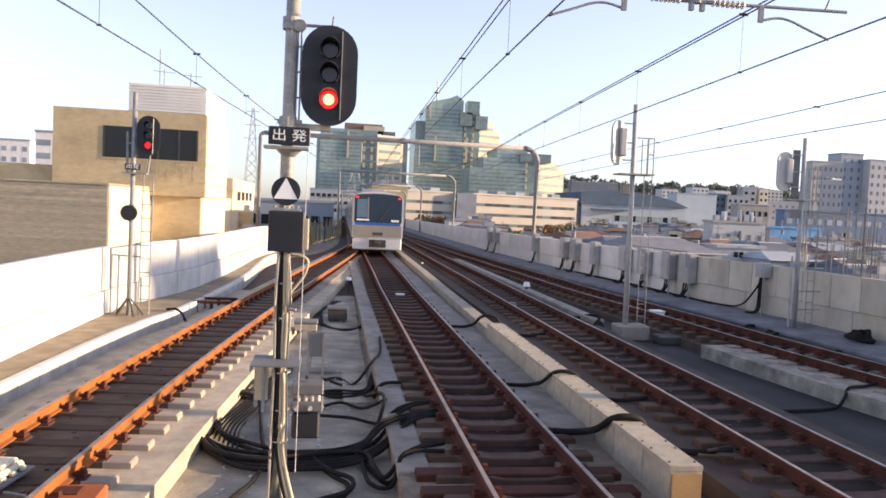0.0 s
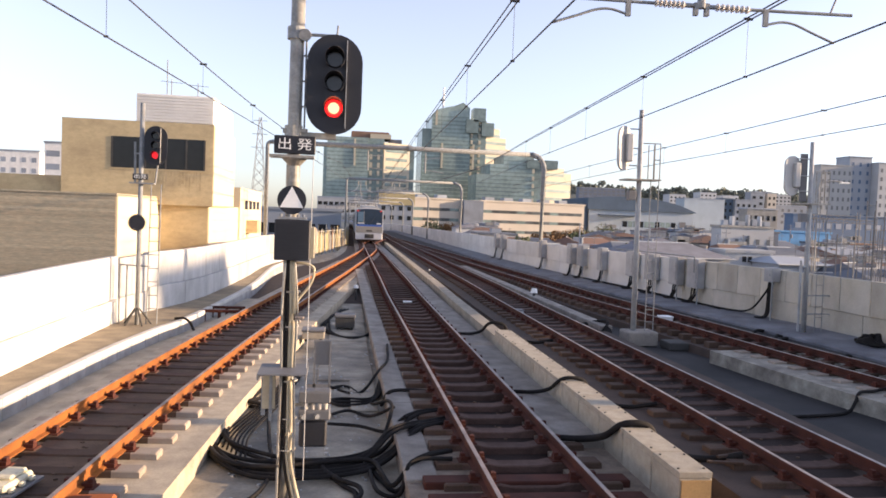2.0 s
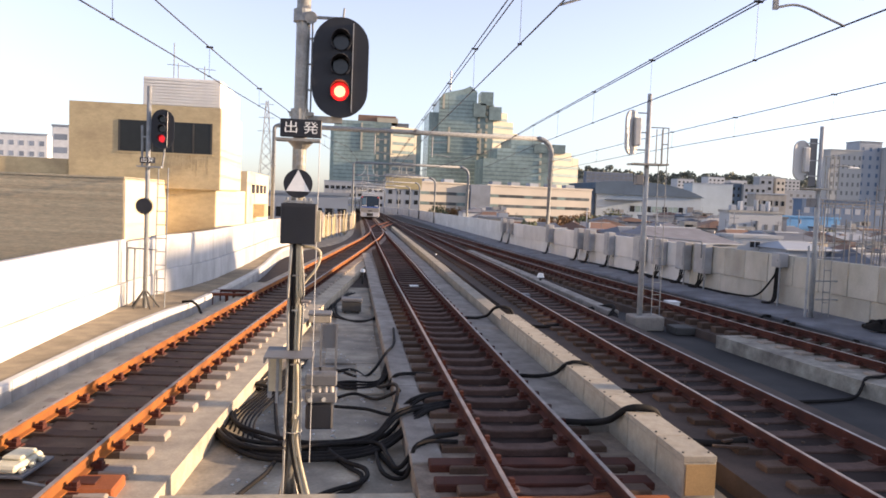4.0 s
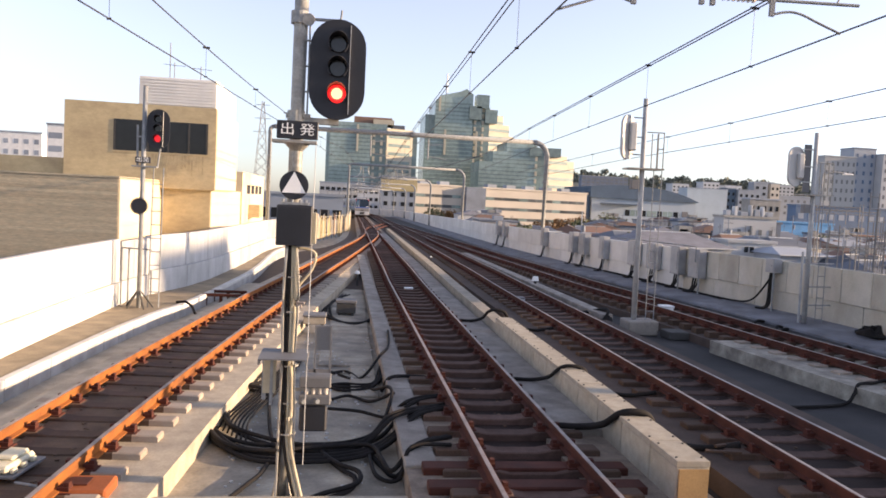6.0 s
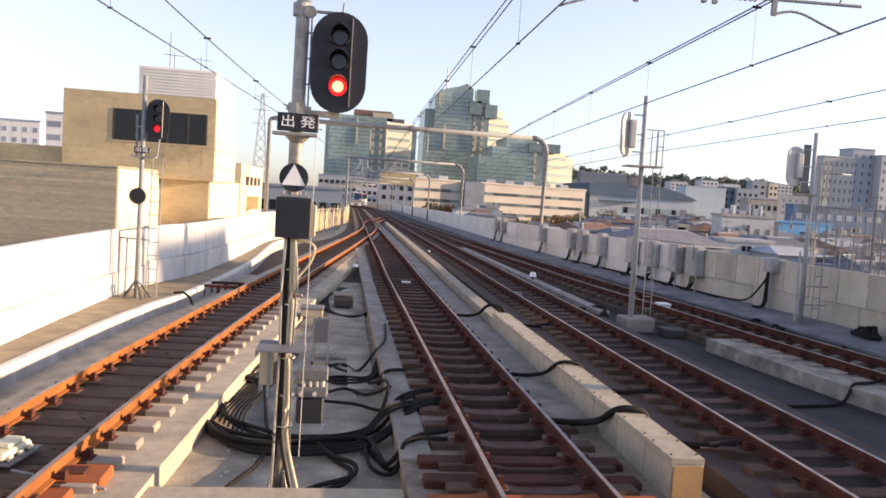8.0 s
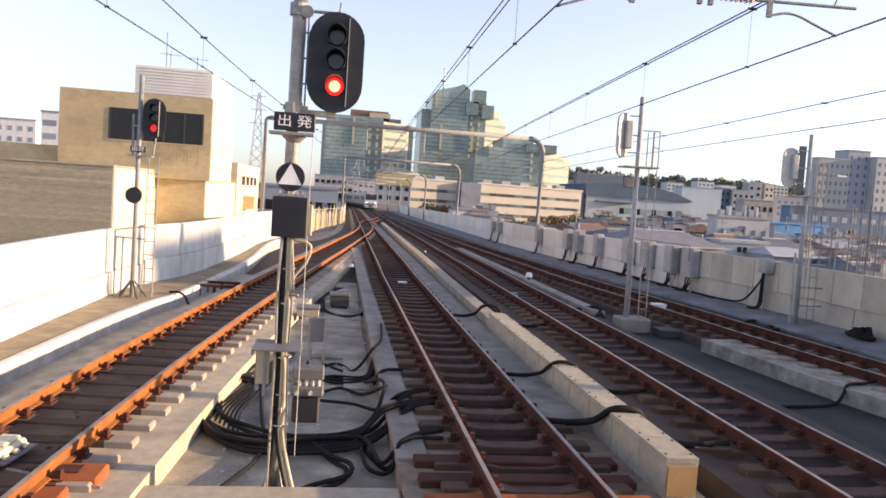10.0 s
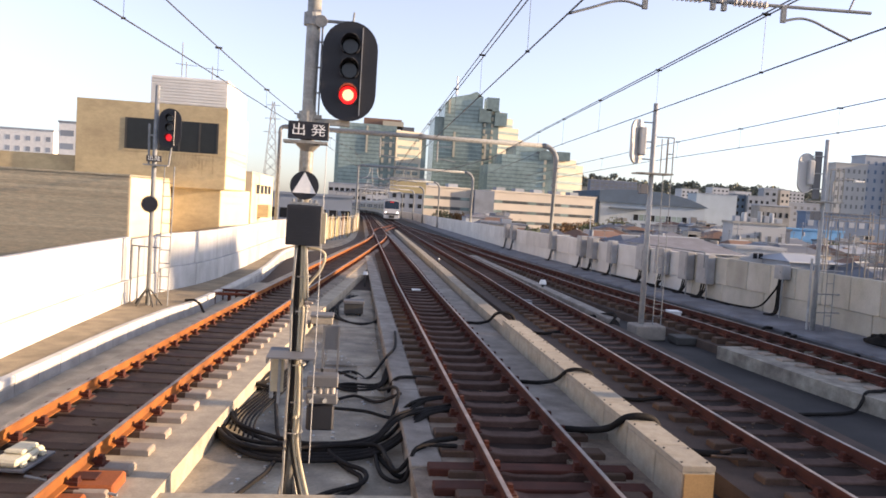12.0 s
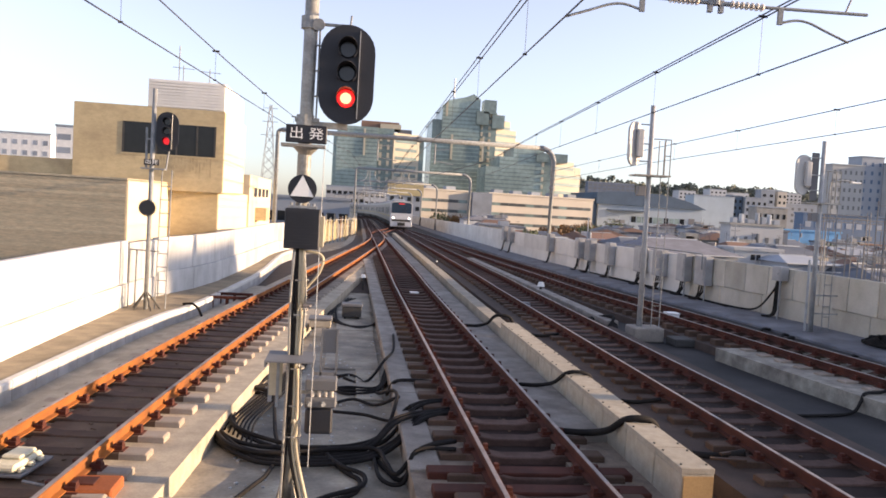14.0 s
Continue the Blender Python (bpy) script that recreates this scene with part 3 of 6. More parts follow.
# walkway along the western wall; kerb's lit top and shaded face painted in
def walkway():
    w = empty("walkway", Matrix(), "narrow concrete walkway with a pale kerb beside the wall", "walkway", "", "structure")
    kerb = spline_x([(-12, -5.05), (4, -4.9), (8, -4.76), (11.08, -4.58), (12.8, -4.47), (15.3, -4.28), (17.6, -3.98), (19.05, -3.7), (23.9, -3.3), (28.7, -3.08), (37.6, -3.1), (43, -2.35)])
    y = -12
    while y < 42:
        yb = min(y + 0.72, 42)
        pts = [(kerb(v), v, 0) for v in np.linspace(y + 0.008, yb - 0.008, 3)]
        part("kerb_cap", sweep(bmesh.new(), pts, [(-0.13, -0.065), (-0.015, -0.065), (0.0, -0.078), (0.0, -0.17), (-0.13, -0.17)]), M["white"], w, "kerb top with its sunlight painted white")
        part("kerb", sweep(bmesh.new(), pts, [(-0.13, -0.172), (-0.012, -0.172), (-0.012, -0.56), (-0.13, -0.56)]), M["kerb_shaded"], w, "kerb face with its shade painted grey")
        y += 0.72
    bm = bmesh.new()
    rows = []
    for y in np.linspace(-12, 42, 55):
        rows.append([bm.verts.new((x, y, z)) for x, z in ((left_bound(y) - 0.1, -0.08), (kerb(y) - 0.135, -0.08), (kerb(y) - 0.135, -0.5), (left_bound(y) - 0.1, -0.5))])
    for r, s in zip(rows, rows[1:]):
        for k in range(4):
            bm.faces.new((r[k], s[k], s[(k + 1) % 4], r[(k + 1) % 4]))
    bmesh.ops.recalc_face_normals(bm, faces=bm.faces)
    part("walking_surface", bm, M["walk"], w, "tan worn walking surface")


walkway()

# ---- concrete cable trough beside the centre track ----
def trough():
    t = empty("cable_trough", Matrix(), "pale concrete cable trough with lids beside the track", "cable trough")
    joints = [7.12] + [7.81 + 0.863 * k for k in range(11)]
    for y, yb in zip(joints, joints[1:]):
        part("trough_unit", B(3.5, 3.86, y + 0.011, yb - 0.011, -0.3, 0.135, None, 0.01), M["trough"], t)
    part("end_plug", B(3.52, 3.84, 7.1, 7.119, -0.2, 0.12), M["plug"], t, "brown plywood end plug")
    for y, yb in zip(joints, joints[1:]):
        lid = part("lid", B(3.5005, 3.8595, y + 0.009, yb - 0.009, 0.1355, 0.2, None, 0.004), M["trough"], t)
        for v in (y + 0.12, yb - 0.12):
            for dx in (3.54, 3.82):
                part("bolt", rod(bmesh.new(), (dx, v, 0.2), (dx, v, 0.212), 0.014, n=6), M["under"], lid)
    y = 16.5
    while y < 78:
        yb = y + 1.5
        pts = [(3.62 + drift(v) + 0.006 * (v - 16), v, grade(v)) for v in (y + 0.006, yb - 0.006)]
        part("low_unit", sweep(bmesh.new(), pts, [(-0.1, -0.3), (-0.1, 0.05), (0.22, 0.05), (0.22, -0.3)]), M["concrete"], t)
        y = yb
    return t


trough()
bm = B(7.05, 7.42, 19.5, 42, -0.5, -0.1, None, 0.02)
for v in bm.verts:
    v.co.x += -0.012 * (v.co.y - 19.5)
tagged(part("side_trough", bm, M["slab"]), "low grey concrete trough between the shaded tracks", "cable trough")


# ---- cables ----
def cable(pts, r, label="black rubber cable lying on the deck", name="cable", material="rubber"):
    ob = part(name, tube(bmesh.new(), smooth_path(pts, 6), r), M[material], None, label, True)
    return tagged(ob, label, "cable", "cables on the deck")


LOOPS = [
    ((-1.32, 13.76), (-1.49, 12.71), (-1.63, 11.50), (-1.64, 10.50), (-1.41, 9.77), (-1.00, 9.35), (-0.38, 9.35), (0.18, 9.47), (0.64, 9.93), (1.08, 10.52), (1.62, 10.93)),
    ((-1.25, 12.35), (-1.49, 11.99), (-1.53, 11.05), (-1.36, 10.13), (-0.96, 9.56), (-0.37, 9.19), (0.33, 9.36), (0.79, 9.81), (1.29, 10.19), (1.61, 10.20)),
    ((-1.14, 12.01), (-1.60, 12.16), (-1.62, 10.90), (-1.67, 10.12), (-1.34, 9.34), (-0.83, 9.05), (0.04, 9.25), (0.47, 9.26), (0.58, 8.76), (0.69, 8.40), (0.98, 8.67), (1.43, 8.96)),
    ((-0.13, 9.36), (-0.06, 9.05), (0.11, 8.67), (0.26, 8.41), (0.2, 8.05), (-0.1, 7.75), (-0.35, 7.4)),
]
LOOPS_B = [
    ((-0.20, 13.41), (0.21, 13.65), (0.58, 12.46), (0.81, 11.44), (0.80, 10.70), (0.57, 10.05), (0.11, 9.47)),
    ((-0.15, 11.56), (0.20, 11.91), (0.55, 11.59), (0.86, 10.99)),
    ((-0.10, 11.10), (0.36, 10.97), (0.76, 10.70), (0.99, 10.44)),
    ((-0.10, 13.63), (0.41, 13.15), (0.78, 13.70), (0.99, 14.67), (1.09, 16.39)),
    ((-1.09, 12.36), (-0.87, 10.26), (-0.74, 9.35), (-0.79, 8.58), (-0.92, 8.16), (-1.06, 7.75), (-1.15, 7.35)),
    ((0.43, 9.36), (0.50, 8.40), (0.75, 8.27), (0.90, 8.49), (1.38, 8.58)),
]
for k, line in enumerate(LOOPS):
    for j in range(2):
        cable([(x + 0.07 * j * math.sin(i * 1.3 + k), y + 0.07 * j, -0.46 + 0.045 * ((k + j) % 3) if x < 0.78 else -0.17 + 0.008 * ((k + j) % 3)) for i, (x, y) in enumerate(line)], 0.029)
for k, line in enumerate(LOOPS_B):
    cable([(x, y, (-0.465 if x < 0.78 else -0.165) + 0.02 * (k % 3)) for x, y in line], 0.026)
for y0, r in ((8.75, 0.045), (11.3, 0.032), (17.2, 0.036)):
    cable([(2.9, y0 + 0.62, -0.12), (3.2, y0 + 0.55, -0.11), (3.4, y0 + 0.3, 0.0), (3.5, y0 + 0.05, 0.2), (3.66, y0, 0.25), (3.87, y0 + 0.0, 0.2), (4.02, y0 + 0.02, -0.02), (4.3, y0 + 0.03, -0.17), (4.7, y0 - 0.02, -0.2), (5.05, y0 - 0.12, -0.12)], r, "thick black cable looped over the concrete trough")
cable([(7.25, 11.6, -0.46), (8.4, 11.75, -0.46), (8.95, 11.95, -0.45), (9.15, 12.05, -0.3), (9.3, 12.15, -0.16), (9.7, 12.3, -0.165), (10.05, 12.4, -0.13)], 0.03)
for j in range(3):
    o = 0.11 * j
    cable([(0.1 + o, 24.5, -0.46), (-0.2, 22.6 + o, -0.46), (-0.45 + o, 20.6, -0.44), (-0.1, 19.3 + o, -0.45), (0.4, 19.0 - o, -0.46), (0.85, 19.6 + o, -0.46), (0.9, 21.2, -0.45)], 0.03)
    cable([(0.95 - 0.03 * j, 18.4, -0.46), (0.9 + 0.03 * j, 15.6, -0.45), (0.84 - 0.04 * j, 13.6, -0.44), (0.6, 12.5 + o, -0.45), (0.1, 12.3 + 2 * o, -0.46), (-0.15, 12.6, -0.46)], 0.028)
    cable([(-1.25 + 0.3 * o, 13.2, -0.4), (-1.45 - 0.1 * j, 12.0, -0.43), (-1.66 + 0.05 * j, 10.9, -0.44), (-1.5 - 0.06 * j, 9.9, -0.42), (-1.05, 9.2 - o, -0.43), (-0.4, 9.02 - o, -0.42), (0.3, 9.2 - o, -0.42), (0.72, 9.62 - o, -0.38), (1.1, 10.1 - o, -0.165), (1.55, 10.5 - o, -0.17)], 0.029)
cable([(0.76, 12.3, -0.46), (0.86, 12.0, -0.165), (1.2, 12.15, -0.165), (1.58, 12.2, -0.2)], 0.03)
cable([(12.9, 36.0, -0.29), (13.15, 32.9, -0.28), (13.3, 30.0, -0.3), (13.55, 27.8, -0.28), (13.7, 25.4, -0.29)], 0.035, "black cable lying along the parapet foot")
for k, (x, y) in enumerate(((12.5, 20.9), (12.4, 19.4), (11.7, 23.4), (11.4, 24.8))):
    cable([(x - 0.45, y - 0.35, -0.46), (x - 0.1, y, -0.42), (x + 0.15, y + 0.25, -0.4), (x + 0.5, y + 0.5 + 0.1 * k, -0.45)], 0.045, "short black hose end on the dark drainage surface")
for k in range(5):
    cable([(13.98 + 0.05 * k, 18.6 - 0.1 * k, -0.24 + 0.05 * k), (14.2, 18.5, -0.22 + 0.06 * (k % 3)), (14.32, 18.1, -0.22 + 0.05 * k), (14.15, 17.7 + 0.1 * k, -0.24), (13.9, 17.9, -0.24 + 0.04 * k), (13.9, 18.4, -0.24)], 0.05, "black cable coiled in a heap at the parapet")
for k in range(6):
    o = 0.05 * k
    cable([(6.55 + o, 20.9 - o, -0.44 + 0.03 * (k % 3)), (6.95, 20.5 + o, -0.3 + 0.04 * (k % 2)), (7.35, 20.0 - o, -0.08 + 0.03 * (k % 3)), (7.3 - o, 19.3, -0.3), (6.85 + o, 19.0 + o, -0.44), (6.5, 19.6 + 2 * o, -0.45 + 0.03 * (k % 2))], 0.04, "black cable heaped beside the signal footing")
for k in range(7):
    cable([(-0.95 + 0.05 * k, 14.2 + 0.1 * k, -0.47), (-1.12 + 0.05 * k, 13.0, -0.465), (-1.3 + 0.055 * k, 11.9, -0.455), (-1.5 + 0.06 * k, 10.8 - 0.08 * k, -0.44 + 0.012 * k), (-1.52 + 0.07 * k, 10.1 - 0.1 * k, -0.42)], 0.015, "thin black cable fanning out along the track bed")
for x, y, a in ((4.93, 8.7, 20), (4.72, 8.42, -8)):
    tagged(part("timber_offcut", B(-0.22, 0.22, -0.025, 0.025, 0, 0.03, pose(x, y, -0.152, 0, 0, a), 0.004), M["sleeper_mid"]), "short rusty brown timber offcut on the sleepers", "timber", "timber offcuts")
cable([(-3.95, 18.95, -0.05), (-3.8, 18.8, -0.02), (-3.68, 18.72, -0.01), (-3.52, 18.6, -0.1), (-3.42, 18.5, -0.25), (-3.25, 18.55, -0.345), (-2.95, 18.4, -0.35)], 0.03, "black hose hanging over the kerb onto the deck")

# ---- signals ----
def oval_plate(hw, hh, thick, y):
    """A plate with round ends facing the platform, centred at the origin."""
    bm = bmesh.new()
    n = 14
    ring = []
    for k in range(n + 1):
        a = math.pi * k / n
        ring.append((math.cos(a) * hw, hh - hw + math.sin(a) * hw))
    for k in range(n + 1):
        a = math.pi + math.pi * k / n
        ring.append((math.cos(a) * hw, -(hh - hw) + math.sin(a) * hw))
    f = [bm.verts.new((x, y, z)) for x, z in ring]
    b = [bm.verts.new((x, y + thick, z)) for x, z in ring]
    bm.faces.new(f[::-1])
    bm.faces.new(b)
    for k in range(len(ring)):
        j = (k + 1) % len(ring)
        bm.faces.new((f[k], f[j], b[j], b[k]))
    bmesh.ops.recalc_face_normals(bm, faces=bm.faces)
    return bm


def hood(r, length):
    """A half-open lens hood, pointing to -y."""
    bm = bmesh.new()
    n = 18
    rows = []
    for k in range(n + 1):
        a = math.radians(-50) + math.radians(280) * k / n
        c, s = math.cos(a), math.sin(a)
        ln = length * (0.55 + 0.45 * max(0.0, s))
        rows.append([bm.verts.new((c * q, y, s * q)) for q, y in ((r, 0), (r, -ln), (r - 0.006, -ln), (r - 0.006, 0))])
    for a, b in zip(rows, rows[1:]):
        for k in range(4):
            bm.faces.new((a[k], a[(k + 1) % 4], b[(k + 1) % 4], b[k]))
    bmesh.ops.recalc_face_normals(bm, faces=bm.faces)
    return bm


def place(ob, x, y, z):
    ob.matrix_basis = pose(x, y, z)
    return ob


def lens(bm_r, depth=0.02):
    bm = bmesh.new()
    rod(bm, (0, 0.0, 0), (0, -depth, 0), bm_r, bm_r * 0.85, 20)
    return bm


def signal_head(parent, x, y, z, s, core=True, name="signal_head"):
    """A three-lamp colour light head, its lowest lamp lit red."""
    head = place(part(name, oval_plate(0.272 * s, 0.49 * s, 0.03, 0), M["black"], parent, "black oval backboard"), x, y, z)
    part("housing", B(-0.11 * s, 0.11 * s, 0.031, 0.16, -0.36 * s, 0.36 * s, None, 0.02), M["black"], head)
    # Thin strip added in pale grey as the sunlit edge of the housing.
    part("edge_trim", B(0.113 * s, 0.12 * s, -0.035, -0.001, -0.43 * s, 0.43 * s), M["palegrey"], head, "pale strip for the sunlit edge beside the lamps")
    for dz, lit in ((0.245, False), (0.01, False), (-0.235, True)):
        place(part("hood", hood(0.098 * s, 0.2 * s), M["black"], head), 0, 0, dz * s)
        place(part("lens", lens(0.088 * s), M["lens_red" if core else "lens_dim"] if lit else M["lens_off"], head, "red lamp, lit" if lit else "unlit lamp"), 0, 0, dz * s)
        if lit and core:
            place(part("bulb", lens(0.055 * s, 0.006), M["lens_core"], head, "bright lamp centre"), 0, -0.021, dz * s)
    return head


def letters(body, size, material, parent, m):
    """Flat lettering with the built-in font."""
    cu = bpy.data.curves.new("lettering", "FONT")
    cu.body, cu.size, cu.align_x, cu.align_y, cu.extrude = body, size, "CENTER", "CENTER", 0.002
    tmp = new("lettering", cu)
    bpy.context.view_layer.update()
    me = bpy.data.meshes.new_from_object(tmp.evaluated_get(bpy.context.evaluated_depsgraph_get()))
    bpy.data.objects.remove(tmp)
    me.materials.clear()
    me.materials.append(material)
    ob = new("lettering", me)
    ob.parent = parent
    ob.matrix_basis = m
    return ob


def departure_signal():
    X, Y = -0.5, 7.65
    s = empty("departure_signal", pose(X, Y, -0.5), "grey steel departure signal mast with a lit red lamp", "railway signal")
    h = 0.5
    bm = rod(bmesh.new(), (0, 0, 0.02), (0.0, 0, 1.75), 0.068, n=16)
    rod(bm, (0, 0, 1.75), (0.02, 0, 6.3), 0.066, 0.07, 16)
    part("mast", bm, M["pole"], s, "", True)
    bm = bmesh.new()
    for k in range(4):
        m = pose(0, 0, 0, 0, 0, 45 + 90 * k)
        vs = [bm.verts.new(m @ Vector(c)) for c in ((0.06, -0.008, 0.02), (0.19, -0.008, 0.02), (0.06, -0.008, 0.42), (0.06, 0.008, 0.02), (0.19, 0.008, 0.02), (0.06, 0.008, 0.42))]
        for f in ((0, 1, 2), (5, 4, 3), (0, 3, 4, 1), (1, 4, 5, 2), (2, 5, 3, 0)):
            bm.faces.new([vs[i] for i in f])
    box(bm, -0.22, 0.22, -0.22, 0.22, 0.0, 0.025)
    part("foot", bm, M["pole"], s)
    signal_head(s, 0.39, -0.1, 3.975 + h, 1.0)
    bm = bmesh.new()
    rod(bm, (0.03, -0.02, 4.46 + h), (0.42, -0.04, 4.46 + h), 0.016)
    rod(bm, (0.0, 0, 4.41 + h), (0.0, 0, 4.53 + h), 0.085, n=16)
    rod(bm, (0.09, -0.09, 4.44 + h), (0.09, -0.01, 4.46 + h), 0.06, n=14)
    rod(bm, (0.4, -0.06, 4.44 + h), (0.41, -0.06, 4.56 + h), 0.01)
    part("upper_bracket", bm, M["galv"], s, "steel bracket above the lamps")
    bm = bmesh.new()
    box(bm, -0.1, 0.14, -0.05, 0.05, 3.49 + h, 3.53 + h)
    box(bm, 0.08, 0.42, -0.03, 0.05, 3.44 + h, 3.5 + h)
    rod(bm, (0.0, 0, 3.45 + h), (0.0, 0, 3.56 + h), 0.088, n=16)
    part("lower_bracket", bm, M["pole"], s)
    bm = bmesh.new()
    rod(bm, (0.105, -0.02, 3.5 + h), (0.105, -0.02, 4.45 + h), 0.009, n=8)
    for z in (3.75, 4.0, 4.25):
        rod(bm, (0.0, -0.02, z + h), (0.14, -0.03, z + h), 0.01, n=6)
    part("conduit", bm, M["galv"], s)
    board = part("name_board", B(-0.175, 0.225, -0.13, -0.06, 3.275 + h, 3.45 + h, None, 0.006), M["black"], s, "black board with white characters")
    letters("\u51fa \u767a", 0.125, M["signwhite"], board, pose(0.025, -0.136, 3.36 + h, 90) @ Matrix.Diagonal((1.2, 1, 1, 1)))
    bm = box(bmesh.new(), -0.215, 0.215, -0.16, 0.04, 3.235 + h, 3.262 + h)
    rod(bm, (0.02, -0.03, 3.0 + h), (0.02, -0.03, 3.16 + h), 0.05, 0.055, 14)
    rod(bm, (0.02, -0.03, 3.16 + h), (0.02, -0.03, 3.236 + h), 0.055, 0.13, 14)
    part("board_shelf", bm, M["pole"], s)
    disc = bmesh.new()
    rod(disc, (0.01, -0.1, 2.82 + h), (0.01, -0.07, 2.82 + h), 0.142, n=28)
    d = part("disc", disc, M["black"], s, "black disc with a white triangle")
    tri = bmesh.new()
    co = ((0.01, 2.955), (-0.105, 2.745), (0.125, 2.745))
    f = [tri.verts.new((x, -0.108, z + h)) for x, z in co]
    b = [tri.verts.new((x, -0.101, z + h)) for x, z in co]
    tri.faces.new(f); tri.faces.new(b[::-1])
    for k in range(3):
        tri.faces.new((f[k], b[k], b[(k + 1) % 3], f[(k + 1) % 3]))
    bmesh.ops.recalc_face_normals(tri, faces=tri.faces)
    part("triangle", tri, M["signwhite"], d)
    bm = bmesh.new()
    for x in (-0.09, 0.0, 0.08, 0.13):
        rod(bm, (x, -0.1, 2.62 + h), (x, -0.1, 2.68 + h), 0.016, n=8)
    box(bm, -0.12, 0.16, -0.12, -0.04, 2.63 + h, 2.655 + h)
    part("clamp", bm, M["galv"], s)
    sb = part("route_box", B(-0.145, 0.2, -0.16, 0.0, 2.225 + h, 2.625 + h, None, 0.008), M["black"], s, "black louvred indicator box")
    for k in range(12):
        part("louvre", B(-0.12, 0.175, -0.168, -0.158, 2.26 + h + k * 0.029, 2.272 + h + k * 0.029), M["black"], sb)
    part("louvre", B(0.195, 0.245, -0.12, -0.02, 2.25 + h, 2.56 + h, None, 0.005), M["cream_cable"], sb, "pale side plate")
    bm = box(bmesh.new(), -0.25, 0.215, -0.42, 0.1, 1.135 + h, 1.15 + h)
    box(bm, -0.25, -0.235, -0.42, 0.1, 1.09 + h, 1.135 + h)
    box(bm, 0.2, 0.215, -0.42, 0.1, 1.09 + h, 1.135 + h)
    part("step_plate", bm, M["boxm"], s, "small dull steel step plate")
    part("cream_sheet", B(-0.23, -0.1, -0.05, -0.042, 0.72 + h, 1.08 + h, None, 0.003), M["cream_cable"], s, "cream cover sheet")
    bm = bmesh.new()
    box(bm, -0.16, -0.13, -0.06, -0.02, 0.6 + h, 1.135 + h)
    box(bm, -0.24, -0.2, -0.04, 0.0, 0.65 + h, 1.135 + h)
    part("plate_strut", bm, M["galv"], s)
    bm = bmesh.new()
    box(bm, 0.2, 0.43, 0.28, 0.32, 0.86 + h, 0.9 + h)
    box(bm, 0.26, 0.28, 0.28, 0.32, 0.86 + h, 1.36 + h)
    box(bm, 0.42, 0.44, 0.28, 0.32, 0.86 + h, 1.36 + h)
    box(bm, 0.26, 0.44, 0.3, 0.32, 1.1 + h, 1.36 + h)
    part("frame", bm, M["boxm"], s, "small grey steel frame")
    for z0, z1 in ((0.71, 0.83), (0.53, 0.64)):
        part("junction_box", B(0.12, 0.45, 0.2, 0.42, z0 + h, z1 + h, None, 0.012), M["boxm"], s, "grey terminal box")
    for x in (0.2, 0.27, 0.34, 0.4):
        part("terminal", rod(bmesh.new(), (x, 0.25, 0.64 + h), (x, 0.25, 0.71 + h), 0.022, n=8), M["porcelain"], s)
    part("lower_box", B(0.13, 0.42, 0.22, 0.42, 0.24 + h, 0.515 + h, None, 0.02), M["black"], s, "dark lower box")
    bm = box(bmesh.new(), 0.0, 0.3, 0.27, 0.33, 0.66 + h, 0.7 + h)
    box(bm, -0.03, 0.03, 0.0, 0.33, 0.66 + h, 0.7 + h)
    part("box_bracket", bm, M["pole"], s)
    part("bent_conduit", tube(bmesh.new(), smooth_path([(0.07, -0.05, 2.2 + h), (0.2, -0.05, 2.18 + h), (0.25, -0.05, 2.12 + h), (0.21, -0.05, 1.98 + h), (0.12, -0.05, 1.86 + h), (0.07, -0.05, 1.78 + h)], 6), 0.014), M["cream_cable"], s, "pale bent conduit", True)
    for x, y in ((0.16, 0.2), (0.3, 0.22), (0.42, 0.28)):
        part("fitting", rod(bmesh.new(), (x, y, 0.58 + h), (x + 0.02, y - 0.06, 0.58 + h), 0.025, n=8), M["galv"], s)
    for x, r, mt, curl in ((0.066, 0.02, "cream_cable", 0.14), (0.098, 0.009, "pole", 0.05), (0.03, 0.015, "cream_cable", 0.13), (0.0, 0.015, "rubber", 0.13), (-0.026, 0.012, "rubber", -0.02), (-0.055, 0.015, "pole", 0.0)):
        part("down_cable", tube(bmesh.new(), smooth_path([(x * 0.6, -0.08, 2.23 + h), (x, -0.085, 1.7 + h), (x * 0.8, -0.085, 1.1 + h), (x, -0.085, 0.5 + h), (x, -0.085, 0.25 + h), (x + curl * 0.3, -0.09, 0.0 + h), (x + curl * 0.8, -0.14, -0.25 + h), (x + curl * 1.3, -0.2, -0.47 + h)], 6), r), M[mt], s, "", True)
    for z in (0.3, 0.62, 1.0, 1.55, 1.9):
        part("cable_strap", rod(bmesh.new(), (0.02, -0.01, z + h), (0.02, -0.01, z + 0.014 + h), 0.095, n=14), M["pole"], s)
    bm = rod(bmesh.new(), (0.21, -0.12, 3.22 + h), (0.2, -0.1, 0.0 + h), 0.0045, n=6)
    part("stay_rod", bm, M["palegrey"], s, "thin white rod")


departure_signal()


